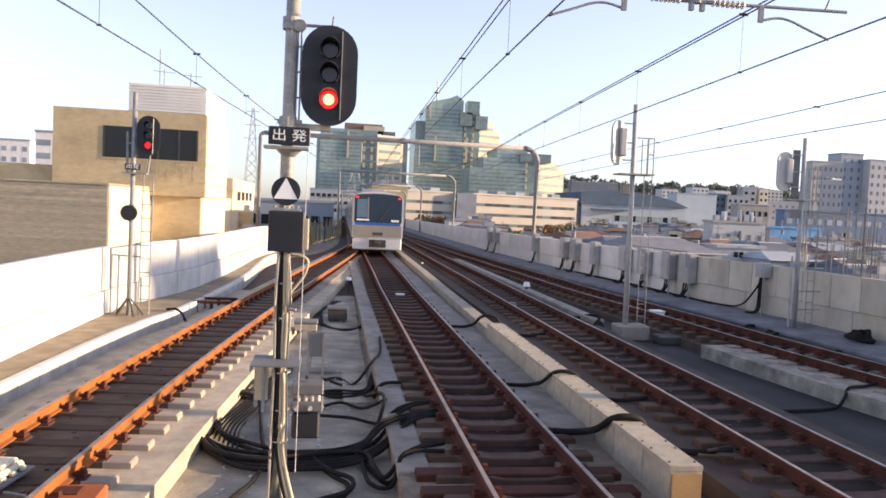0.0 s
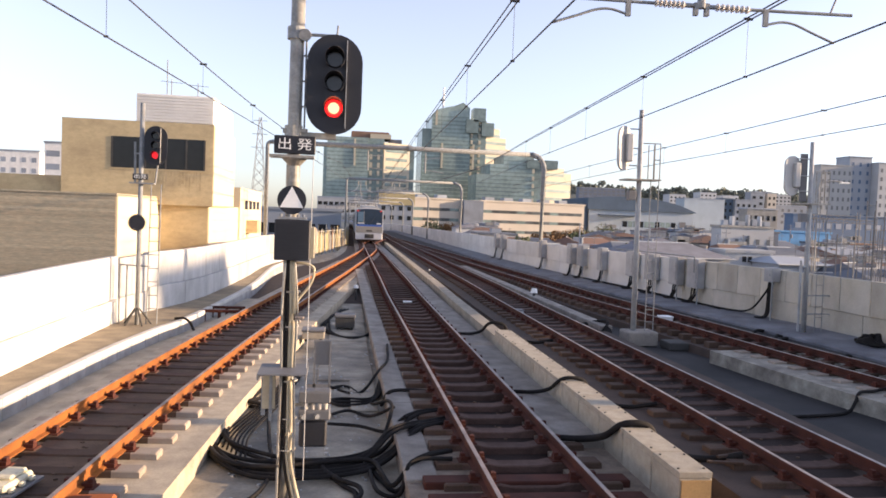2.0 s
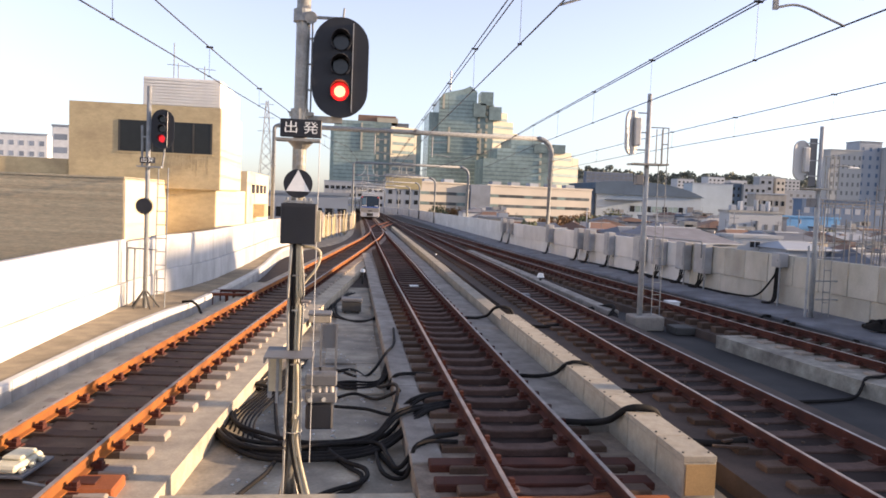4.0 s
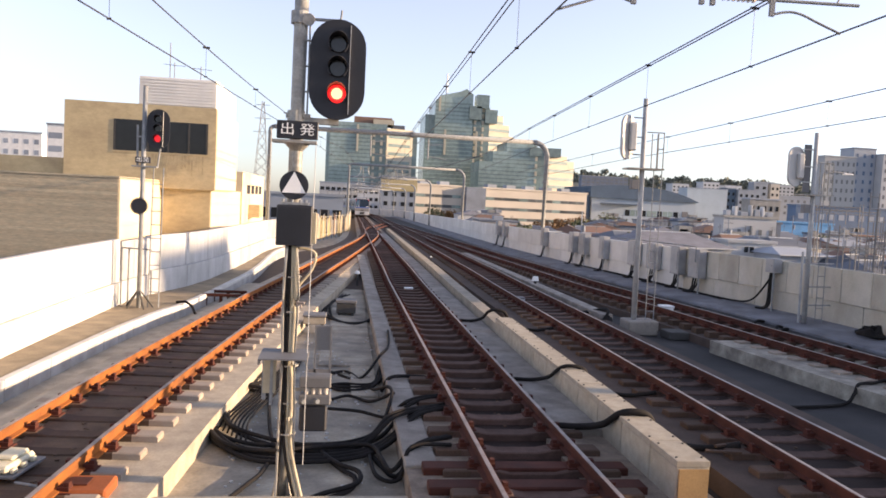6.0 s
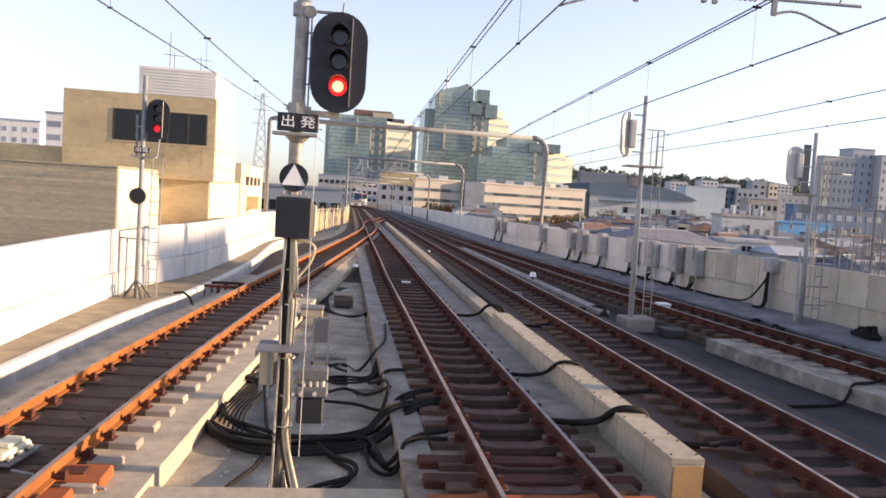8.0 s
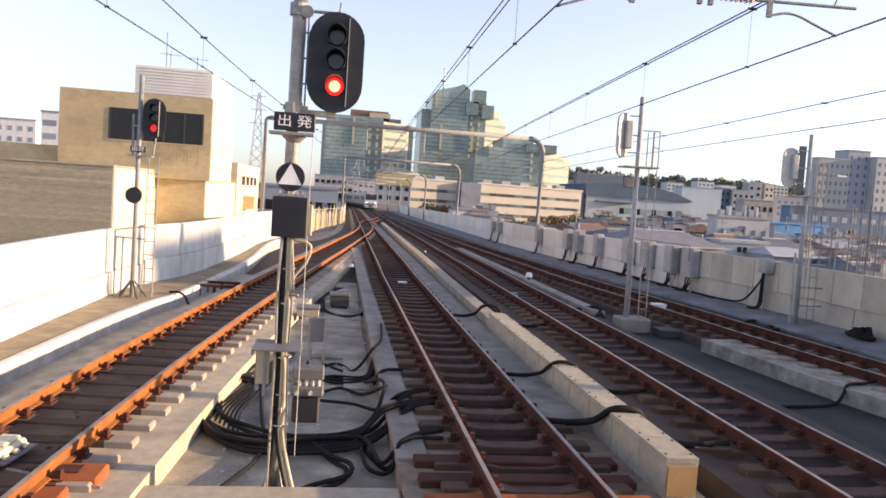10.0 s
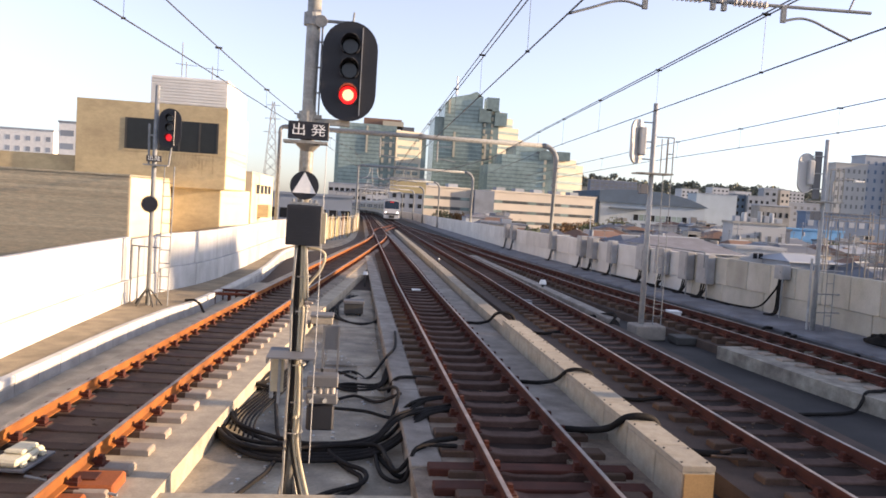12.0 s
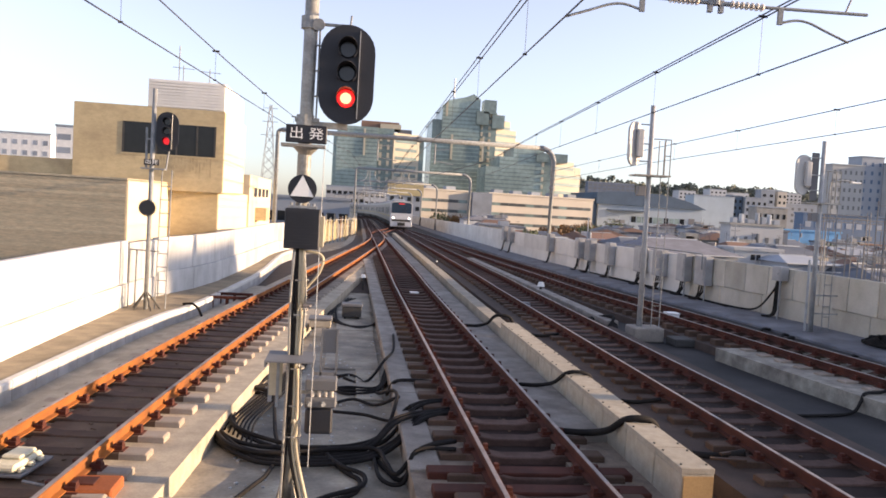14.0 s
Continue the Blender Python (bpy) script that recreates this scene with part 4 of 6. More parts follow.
def home_signal():
    X, Y = -4.615, 18.04
    s = empty("branch_signal", pose(X, Y, -0.08, 0, 0.5, 0), "slim steel branch signal with a ladder and lit red lamp", "railway signal")
    s.scale = (1.049, 1.049, 1.049)
    h = -0.085
    bm = rod(bmesh.new(), (0, 0, 0.0), (0.0, 0, 4.95 + h), 0.05, n=12)
    part("mast", bm, M["galv"], s, "", True)
    bm = bmesh.new()
    for a in range(5):
        c, q = math.cos(a * 1.257 + 0.3), math.sin(a * 1.257 + 0.3)
        rod(bm, (c * 0.3, q * 0.3, 0.012), (c * 0.03, q * 0.03, 0.38), 0.02, n=6)
    part("foot", bm, M["under"], s)
    signal_head(s, 0.31, -0.08, 4.03 + h, 0.88, False)
    b = part("name_board", B(-0.15, 0.17, -0.1, -0.05, 3.28 + h, 3.41 + h, None, 0.005), M["black"], s)
    letters("\u51fa\u767a", 0.115, M["signwhite"], b, pose(0.01, -0.105, 3.345 + h, 90) @ Matrix.Diagonal((1.2, 1, 1, 1)))
    bm = box(bmesh.new(), -0.22, 0.3, -0.1, 0.1, 3.19 + h, 3.22 + h)
    rod(bm, (0.3, 0, 3.2 + h), (0.38, 0, 3.9 + h), 0.02, n=6)
    rod(bm, (-0.12, 0, 3.2 + h), (-0.14, 0, 4.1 + h), 0.025, n=6)
    rod(bm, (-0.14, 0, 3.85 + h), (0.0, 0, 3.85 + h), 0.02, n=6)
    part("bracket", bm, M["galv"], s)
    bm = rod(bmesh.new(), (-0.03, -0.13, 2.34 + h), (-0.03, -0.09, 2.34 + h), 0.17, n=24)
    for k in range(24):
        a = k * math.pi / 12
        rod(bm, (-0.03 + 0.165 * math.cos(a), -0.11, 2.34 + h + 0.165 * math.sin(a)), (-0.03 + 0.195 * math.cos(a), -0.11, 2.34 + h + 0.195 * math.sin(a)), 0.012, n=5)
    part("disc", bm, M["black"], s, "dark round marker disc")
    bm = bmesh.new()
    for x in (0.17, 0.4):
        rod(bm, (x, 0.1, 0.0), (x * 0.9 + 0.05, 0.1, 3.2 + h), 0.014, n=6)
    part("ladder_rail", bm, M["galv"], s)
    for k in range(9):
        part("rung", rod(bmesh.new(), (0.17, 0.1, 0.35 + k * 0.3), (0.4, 0.1, 0.35 + k * 0.3), 0.011, n=6), M["galv"], s)
    bm = bmesh.new()
    for x in (-0.45, -0.3):
        rod(bm, (x, 0.25, 0.0), (x, 0.25, 1.3), 0.02, n=6)
    rod(bm, (-0.45, 0.25, 1.3), (0.2, 0.2, 1.28), 0.018, n=6)
    part("handrail", bm, M["galv"], s)


home_signal()


def rear_signal(X, Y, z0, z1, head_dx, label, cage=True, turn=35, footing=True):
    """A mast whose signal faces the other way."""
    s = empty("rear_signal", pose(X, Y, z0, 0, -0.6, 0), label, "railway signal")
    H = z1 - z0
    part("mast", rod(bmesh.new(), (0, 0, 0), (0, 0, H), 0.075, 0.06, 12), M["mast"], s, "", True)
    hd = oval_plate(0.27, 0.58, 0.06, 0)
    place(part("signal_head", hd, M["palegrey"], s, "grey back of a signal head"), 0, 0, 0).matrix_basis = pose(head_dx, 0.05, H - 1.0, 0, 0, turn)
    part("housing", B(head_dx + 0.02, head_dx + 0.2, -0.06, 0.2, H - 1.35, H - 0.62, None, 0.03), M["palegrey"], s)
    for z in (H - 0.5, H - 1.0, H - 1.45):
        part("bracket", rod(bmesh.new(), (head_dx + 0.1, 0, z), (0, 0, z), 0.018, n=6), M["mast"], s)
    if cage:
        part("platform", B(-0.45, 0.5, -0.25, 0.25, H - 1.84, H - 1.8), M["pole"], s)
        bm = bmesh.new()
        for x, y in ((0.32, -0.2), (0.47, -0.2), (0.47, 0.2), (0.32, 0.2)):
            rod(bm, (x, y, H - 1.8), (x, y, H - 0.88), 0.016, n=6)
        rod(bm, (0.0, -0.2, H - 0.88), (0.47, -0.2, H - 0.88), 0.016, n=6)
        rod(bm, (0.32, -0.2, H - 1.3), (0.47, -0.2, H - 1.3), 0.016, n=6)
        part("railing", bm, M["pole"], s)
        part("terminal_box", B(-0.3, -0.1, -0.1, 0.1, H - 2.35, H - 2.1, None, 0.01), M["boxm"], s)
        bm = bmesh.new()
        for x in (0.28, 0.5):
            rod(bm, (x, -0.1, 0.0), (x, -0.1, H - 1.8), 0.013, n=6)
        part("ladder_rail", bm, M["galv"], s)
        for k in range(11):
            part("rung", rod(bmesh.new(), (0.28, -0.1, 0.3 + k * 0.32), (0.5, -0.1, 0.3 + k * 0.32), 0.01, n=6), M["galv"], s)
    if not footing:
        part("back_plate", B(-0.34, -0.1, 0.02, 0.05, H - 1.75, H - 0.35, None, 0.01), M["boxm"], s, "flat grey plate beside the mast")
        for z in (1.95, 1.25, 0.7):
            part("wall_bracket", rod(bmesh.new(), (0, 0, z), (0.85, 0.02, z), 0.02, n=6), M["mast"], s)
        bm = bmesh.new()
        rod(bm, (-0.28, -0.15, 0.2), (-0.28, -0.15, 2.3), 0.035, n=8)
        rod(bm, (-0.28, -0.15, 2.1), (0, 0, 2.1), 0.02, n=6)
        part("side_pipe", bm, M["mast"], s)
    else:
        part("footing", B(-0.26, 0.56, -0.34, 0.32, 0.0, 0.38, None, 0.03), M["slab"], s, "stained concrete footing")
        part("equipment_box", B(0.62, 1.15, -0.9, -0.3, 0.0, 0.2, None, 0.02), M["under"], s)
    return s


rear_signal(7.73, 18.8, -0.494, 5.66, -0.4, "grey signal mast seen from behind, with ladder cage")
rear_signal(13.72, 20.5, -0.494, 5.29, -0.55, "grey signal mast with a platform beside the parapet", True, 10, False)

# ---- small equipment on the deck ----
def deck_box(x, y, z, w, d, h, material, label, name="equipment_box"):
    s = empty(name, pose(x, y, z), label, "equipment box")
    part("body", B(-w / 2, w / 2, -d / 2, d / 2, 0.06, h * 0.8, None, 0.015), M[material], s)
    part("lid", B(-w / 2 - 0.02, w / 2 + 0.02, -d / 2 - 0.02, d / 2 + 0.02, h * 0.8 + 0.002, h, None, 0.015), M["signwhite" if material == "signwhite" else "boxm"], s)
    for x0 in (-w * 0.35, w * 0.35):
        part("foot", B(x0 - 0.03, x0 + 0.03, -d * 0.4, d * 0.4, 0.0, 0.059), M["under"], s)
    return s


deck_box(0.19, 20.4, -0.46, 0.52, 0.45, 0.41, "under", "dark square point machine box with a grey lid")
deck_box(-0.55, 17.6, -0.3, 0.5, 0.5, 0.28, "trough", "pale concrete junction box beside the branch track")
dev = empty("track_device", pose(-3.2, 7.86, -0.155, 0, 0, -8), "cream stepped track device on a grey base plate", "track device")
part("base_plate", B(-0.24, 0.2, -0.3, 0.3, 0.0, 0.03, None, 0.006), M["boxm"], dev)
part("body", B(-0.15, 0.12, -0.27, 0.25, 0.031, 0.11, None, 0.025), M["cream_plastic"], dev, "cream plastic body")
part("cover", B(-0.12, 0.08, -0.1, 0.2, 0.1105, 0.15, None, 0.015), M["cream_plastic"], dev)
for dy in (-0.2, -0.02, 0.15):
    part("lug", B(0.121, 0.17, dy - 0.04, dy + 0.04, 0.031, 0.08, None, 0.012), M["cream_plastic"], dev)
deck_box(5.52, 22.6, -0.3, 0.3, 0.34, 0.2, "citywhite", "white track device between the rails", "track_device")
deck_box(9.75, 21.3, -0.3, 0.34, 0.34, 0.26, "signwhite", "white track device between the rails", "track_device")
deck_box(2.25, 24.5, -0.3, 0.26, 0.26, 0.15, "signwhite", "small white track device between the rails", "track_device")


def dwarf(x, y, z, h, r, label):
    s = empty("marker_post", pose(x, y, z), label, "marker")
    part("post", rod(bmesh.new(), (0, 0, 0), (0, 0, h), r * 0.35, n=8), M["under"], s)
    bm = rod(bmesh.new(), (0, 0, h), (0, 0, h + r * 1.1), r, r * 0.7, 12)
    part("cap", bm, M["signwhite"], s)
    return s


dwarf(7.1, 26.7, -0.494, 0.5, 0.14, "white capped marker post on the deck")
dwarf(0.62, 27.4, -0.5, 0.45, 0.1, "white capped marker post on the deck")
dwarf(4.02, 33.5, 0.02, 0.18, 0.045, "slim white marker post on the trough")
bm = B(-2.6, -2.1, 7.2, 7.62, -0.3, -0.13, None, 0.02)
sw = tagged(part("switch_tie_box", bm, M["orange"]), "orange rusty steel box beside the rail", "equipment box")
part("lid", B(-2.52, -2.3, 7.33, 7.52, -0.129, -0.112, None, 0.004), M["rust_shaded"], sw)
part("rod", rod(bmesh.new(), (-2.95, 7.34, -0.1), (-2.05, 7.16, -0.2), 0.014, n=6), M["galv"], sw)
tagged(part("switch_tie_box", B(-2.72, -2.3, 6.78, 7.08, -0.3, -0.15, None, 0.02), M["orange"]), "smaller orange rusty steel box beside the rail", "equipment box")
bm = B(-1.75, 0.79, 7.1, 7.5, -0.56, -0.3, None, 0.015)
tagged(part("cross_beam", bm, M["trough"]), "concrete cross beam at the platform end", "beam", kind="structure")
for x0, y0, d in ((-3.68, 20.7, 0.15), (-3.6, 21.5, 0.12)):
    bm = B(x0, -2.6, y0, y0 + d, -0.13, -0.06, None, 0.008)
    for u in (x0 + 0.1, x0 + 0.5, -2.72):
        box(bm, u - 0.04, u + 0.04, y0 + 0.03, y0 + d - 0.03, -0.385, -0.131)
    tagged(part("steel_bar", bm, M["rust_shaded"]), "dark red steel bar on short legs beside the branch track", "steel bar", "steel bars")

for yy in (6.9, 7.45, 8.0):
    tie = part("timber_tie", B(0.98, 3.3, yy - 0.12, yy + 0.12, -0.3, -0.152, None, 0.012), M["orange" if yy < 7.2 else "rust_shaded"])
    tagged(tie, "wide rusty brown tie under the near rails", "sleeper", "ties at the track end")

rc = random.Random(5)
bm = bmesh.new()
for k in range(150):
    x, y = rc.uniform(-1.3, 0.72), rc.uniform(7.7, 17.0)
    r = rc.uniform(0.006, 0.022)
    box(bm, -r, r, -r * 0.8, r * 0.8, 0, r, pose(x, y, -0.499 if y < 12 or x < -0.35 else -0.459, 0, 0, rc.uniform(0, 90)))
tagged(part("concrete_crumbs", bm, M["palegrey"]), "pale concrete crumbs strewn on the deck", "rubble", kind="stuff")
bm = bmesh.new()
for k in range(220):
    f, lo = rc.choice(((centre_x, 7.2), (right_x, 8.6), (left_branch, 7.6)))
    y = lo + rc.expovariate(0.12)
    r = rc.uniform(0.008, 0.025)
    box(bm, -r, r, -r, r, 0, r * 0.8, pose(f(y) + rc.uniform(-0.42, 0.42), y, -0.272 if f is centre_x else -0.212 if f is right_x else -0.206, 0, 0, rc.uniform(0, 90)))
tagged(part("ballast_crumbs", bm, M["dust_pale"]), "rusty crumbs between the rails", "rubble", kind="stuff")

# cover slabs on the deck between the tracks
slabs = empty("cover_slabs", Matrix(), "grey concrete cover slabs over the deck drain", "cover slab", "", "structure")
for y0, y1, x0, x1 in ((14.2, 18.4, -0.35, 0.72), (18.45, 21.6, -0.2, 0.74), (21.65, 26, 0.1, 0.78), (12.0, 14.15, 0.25, 0.7)):
    part("slab", B(x0, x1, y0, y1, -0.505, -0.46, None, 0.012), M["floor"], slabs)
for k in range(9):
    part("edge_stone", B(0.8, 1.17, 8.1 + k * 3.4, 8.1 + k * 3.4 + 3.37, -0.302, -0.2, None, 0.012), M["slab"], slabs)

# ---- cabinets along the eastern parapet ----
def parapet_box(y, w, z0, z1):
    x = right_bound(y)
    s = empty("parapet_cabinet", pose(x - 0.02, y, 0, 0, 0, 3), "grey steel cabinet hung on the parapet", "cabinet", "cabinets on the parapet")
    part("body", B(-0.32, 0.0, -w / 2, w / 2, z0, z1, None, 0.015), M["cab"], s)
    part("door", B(-0.336, -0.322, -w / 2 + 0.04, w / 2 - 0.04, z0 + 0.05, z1 - 0.05, None, 0.004), M["cab"], s)
    part("hinge_plate", B(-0.342, -0.337, -w / 2 + 0.06, -w / 2 + 0.12, z0 + 0.2, z1 - 0.2), M["galv"], s)
    for k in range(3):
        d = (k - 1) * w * 0.22
        part("cable_tail", tube(bmesh.new(), smooth_path([(-0.17, d, z0 + 0.02), (-0.18, d + 0.05, z0 - 0.2), (-0.2, d * 0.7 + 0.1, -0.05), (-0.28, d * 0.6 + 0.2, -0.24 + grade(y)), (-0.42, d * 0.6 + 0.4, -0.27 + grade(y))], 4), 0.032, 6), M["rubber"], s, "", True)
    part("strut", B(-0.3, -0.26, -w / 2, -w / 2 + 0.05, -0.3 + grade(y), z0 + 0.02), M["galv"], s)
    return s


for y, w in ((27.2, 0.8), (28.6, 0.7), (30.6, 0.8), (32.4, 0.8), (35.8, 0.6), (38.5, 0.8), (40.2, 0.7), (45.5, 0.6), (56.0, 0.7), (58.5, 0.7)):
    parapet_box(y, w, 0.3, 1.42)
pipe = rod(bmesh.new(), (right_bound(27) - 0.38, 27.0, 1.5), (right_bound(34) - 0.38, 34.0, 1.47), 0.025, n=8)
rod(pipe, (right_bound(27) - 0.38, 27.0, 1.5), (right_bound(27) - 0.38, 27.0, 0.9), 0.025, n=8)
for v in (28, 31, 33.9):
    rod(pipe, (right_bound(v) - 0.38, v, 1.49), (right_bound(v) + 0.05, v, 1.37), 0.016, n=6)
tagged(part("conduit_pipe", pipe, M["galv"]), "thin galvanised pipe along the parapet cabinets", "pipe")
parapet_box(22.9, 0.45, 0.95, 1.42)
cable([(14.1, 22.9, 0.95), (14.0, 23.2, 0.45), (13.95, 23.9, -0.1), (13.82, 25.0, -0.24), (13.5, 27.9, -0.24), (13.2, 32, -0.24), (12.75, 40, -0.33)], 0.032, "thick black cable along the foot of the parapet")
for yy in (16.6, 19.6):
    cable([(12.2, yy, -0.46), (12.35, yy + 0.1, -0.4), (12.55, yy + 0.35, -0.36), (12.85, yy + 0.6, -0.43)], 0.04)

# ---- gantries ----
def gantry(y, x0, x1, z_top, r, post_r):
    g = empty("catenary_gantry", pose(0, y, 0), "galvanised steel pipe gantry over the tracks", "gantry", "gantries over the tracks")
    base = grade(y) - 0.5
    for x, d, R, pr in ((x0, 1, 0.25, post_r * 0.7), (x1, -1, 0.9, post_r)):
        bm = tube(bmesh.new(), [(x, 0, base), (x, 0, z_top - R)] + [(x + d * R * (1 - math.cos(a)), 0, z_top - R + R * math.sin(a)) for a in np.linspace(0.2, math.pi / 2, 7)], pr, 12)
        part("post", bm, M["galv"], g, "", True)
        part("collar", rod(bmesh.new(), (x, 0, z_top - 2.6), (x, 0, z_top - 2.45), pr * 1.25, n=12), M["galv"], g)
    bm = rod(bmesh.new(), (x0 + 0.25, 0, z_top), (x1 - 0.9, 0, z_top), post_r * 0.85, n=12)
    part("beam", bm, M["galv"], g, "", True)
    part("joint", rod(bmesh.new(), ((x0 + x1) / 2 - 0.15, 0, z_top), ((x0 + x1) / 2 + 0.15, 0, z_top), post_r * 1.15, n=12), M["galv"], g)
    for x in (centre_x(y), right_x(y)):
        bm = bmesh.new()
        rod(bm, (x - 0.9, 0, z_top - 0.2), (x - 0.9, 0, z_top - 1.5), 0.05, n=8)
        rod(bm, (x - 0.9, 0, z_top - 1.3), (x + 0.3, 0, z_top - 1.45), 0.03, n=6)
        rod(bm, (x - 0.9, 0, z_top - 0.6), (x + 0.1, 0, z_top - 0.5), 0.03, n=6)
        part("bracket_arm", bm, M["galv"], g)
        for u, d in ((-1.15, -1), (-0.35, 1)) if y > 60 else ():
            bm = bmesh.new()
            for k in range(5):
                rod(bm, (x + u, 0, z_top - 0.22 - 0.09 * k), (x + u, 0, z_top - 0.27 - 0.09 * k), 0.1, 0.06, 8)
            part("insulator", bm, M["porcelain"], g)
            part("registration_arm", tube(bmesh.new(), smooth_path([(x + u, 0, z_top - 0.65), (x + u + d * 0.1, 0, z_top - 0.95), (x + u + d * 0.35, 0, z_top - 1.25), (x + u + d * 0.75, 0, z_top - 1.4)], 4), 0.035, 6), M["palegrey"], g, "", True)
    return g


gantry(47.6, -4.65, 12.95, 6.85, 0.2, 0.17)
gantry(81.2, 0.45, 12.95, 6.25, 0.2, 0.15)
gantry(113.0, 0.6, 13.0, 5.8, 0.2, 0.15)
gantry(140.0, 0.9, 13.2, 5.5, 0.2, 0.15)
for y in (168, 196, 224, 252):
    gantry(y, 0.8 + drift(y) - drift(95), 13 + drift(y) - drift(110), 5.2 - 0.0085 * (y - 168), 0.2, 0.15)

# support bar with insulators over the near tracks
def near_support():
    g = empty("support_bar", pose(0, 8.75, 0), "grey steel bar with insulators holding the contact wires", "catenary support")
    part("bar", rod(bmesh.new(), (4.9, 0, 5.39), (6.25, 0, 5.42), 0.02, n=10), M["galv"], g)
    part("bar", rod(bmesh.new(), (1.2, 0, 5.36), (3.68, 0, 5.38), 0.02, n=10), M["galv"], g)
    for a, b in ((3.66, 4.05), (4.44, 4.89)):
        bm = rod(bmesh.new(), (a, 0, 5.385), (b, 0, 5.385), 0.022, n=10)
        n = 7
        for k in range(n):
            x = a + (b - a) * (k + 0.5) / n
            rod(bm, (x - 0.012, 0, 5.385), (x + 0.012, 0, 5.385), 0.05, 0.038, 12)
        part("insulator", bm, M["porcelain"], g)
    bm = box(bmesh.new(), 4.16, 4.21, -0.03, 0.03, 5.27, 5.42)
    box(bm, 4.3, 4.35, -0.03, 0.03, 5.27, 5.42)
    rod(bm, (4.05, 0, 5.385), (4.44, 0, 5.385), 0.028, n=10)
    rod(bm, (4.255, 0, 5.36), (4.255, 0, 7.4), 0.05, n=10)
    part("hanger", bm, M["galv"], g)
    for x, d in ((5.1, 1), (3.33, -1)):
        part("drop", B(x - 0.03, x + 0.03, -0.02, 0.02, 5.2, 5.4), M["galv"], g)
        part("registration_arm", tube(bmesh.new(), smooth_path([(x, 0, 5.22), (x + d * 0.22, 0, 5.27), (x + d * 0.4, 0, 5.25), (x + d * 0.62, 0, 5.17), (x + d * 0.93, 0, 5.06)], 5), 0.016), M["galv"], g, "", True)
    part("diagonal", rod(bmesh.new(), (5.95, 0, 5.4), (6.1, 0, 5.8), 0.012, n=6), M["galv"], g)
    part("top_beam", rod(bmesh.new(), (-5.5, 0, 7.4), (15, 0, 7.4), 0.12, n=12), M["galv"], g)
    for x in (-5.6, 15.2):
        part("post", rod(bmesh.new(), (x, 0, -1.0), (x, 0, 7.5), 0.15, n=12), M["galv"], g)
    return g


near_support()

# ---- overhead wires ----
def span(name, pts, r, label):
    ob = part(name, tube(bmesh.new(), pts, r, 6), M["wire"], None, label, True)
    return tagged(ob, label, "overhead wire", "overhead wires")


SUPPORTS = [-25, 8.75, 47.6, 81.2, 113, 140, 168, 196]


def sag(y, depth):
    for a, b in zip(SUPPORTS, SUPPORTS[1:]):
        if a <= y <= b:
            t = (y - a) / (b - a)
            return -4 * depth * t * (1 - t)
    return 0.0


def catenary(contact, carrier, twin, zc, zm, y_end, depth=0.3):
    """contact, carrier: x of the wires by y; zc, zm: their heights over the rails."""
    ys = list(np.arange(-10, y_end, 1.5))
    span("contact_wire", [(contact(y), y, zc + grade(y)) for y in ys], 0.011, "thin dark contact wire above the track")
    for dx in ((-0.045, 0.045) if twin else (0,)):
        span("messenger_wire", [(carrier(y) + dx, y, zm + grade(y) + sag(y, depth)) for y in ys], 0.012, "dark sagging carrier wire above the track")
    y = 11.1
    while y < min(y_end, 120):
        z = zm + grade(y) + sag(y, depth)
        d = part("dropper", rod(bmesh.new(), (contact(y), y, zc + grade(y)), (carrier(y), y, z), 0.004, n=5), M["wire"])
        tagged(d, "thin dropper between the overhead wires", "dropper", "droppers")
        part("clip", rod(bmesh.new(), (carrier(y) - 0.07, y, z), (carrier(y) + 0.07, y, z), 0.022, n=6), M["wire"], d)
        part("clip", rod(bmesh.new(), (contact(y) - 0.03, y, zc + grade(y)), (contact(y) + 0.03, y, zc + grade(y)), 0.018, n=6), M["wire"], d)
        y += 4.9


def centre_wire(y):
    return 2.2 + 0.0235 * y


def right_wire(y):
    return 5.42 + 0.069 * min(y, 48) - 0.045 * max(0, y - 48)


catenary(centre_wire, centre_wire, True, 5.07, 5.97, 190, 0.05)
catenary(right_wire, right_wire, True, 5.07, 5.97, 190, 0.03)
catenary(lambda y: -4.3 + 0.088 * y, lambda y: -4.3 + 0.088 * y, False, 5.03, 5.92, 62, 0.5)
catenary(lambda y: 10.0 + 0.0555 * y, lambda y: 10.0 + 0.0555 * y, False, 4.9, 5.48, 58, 0.03)

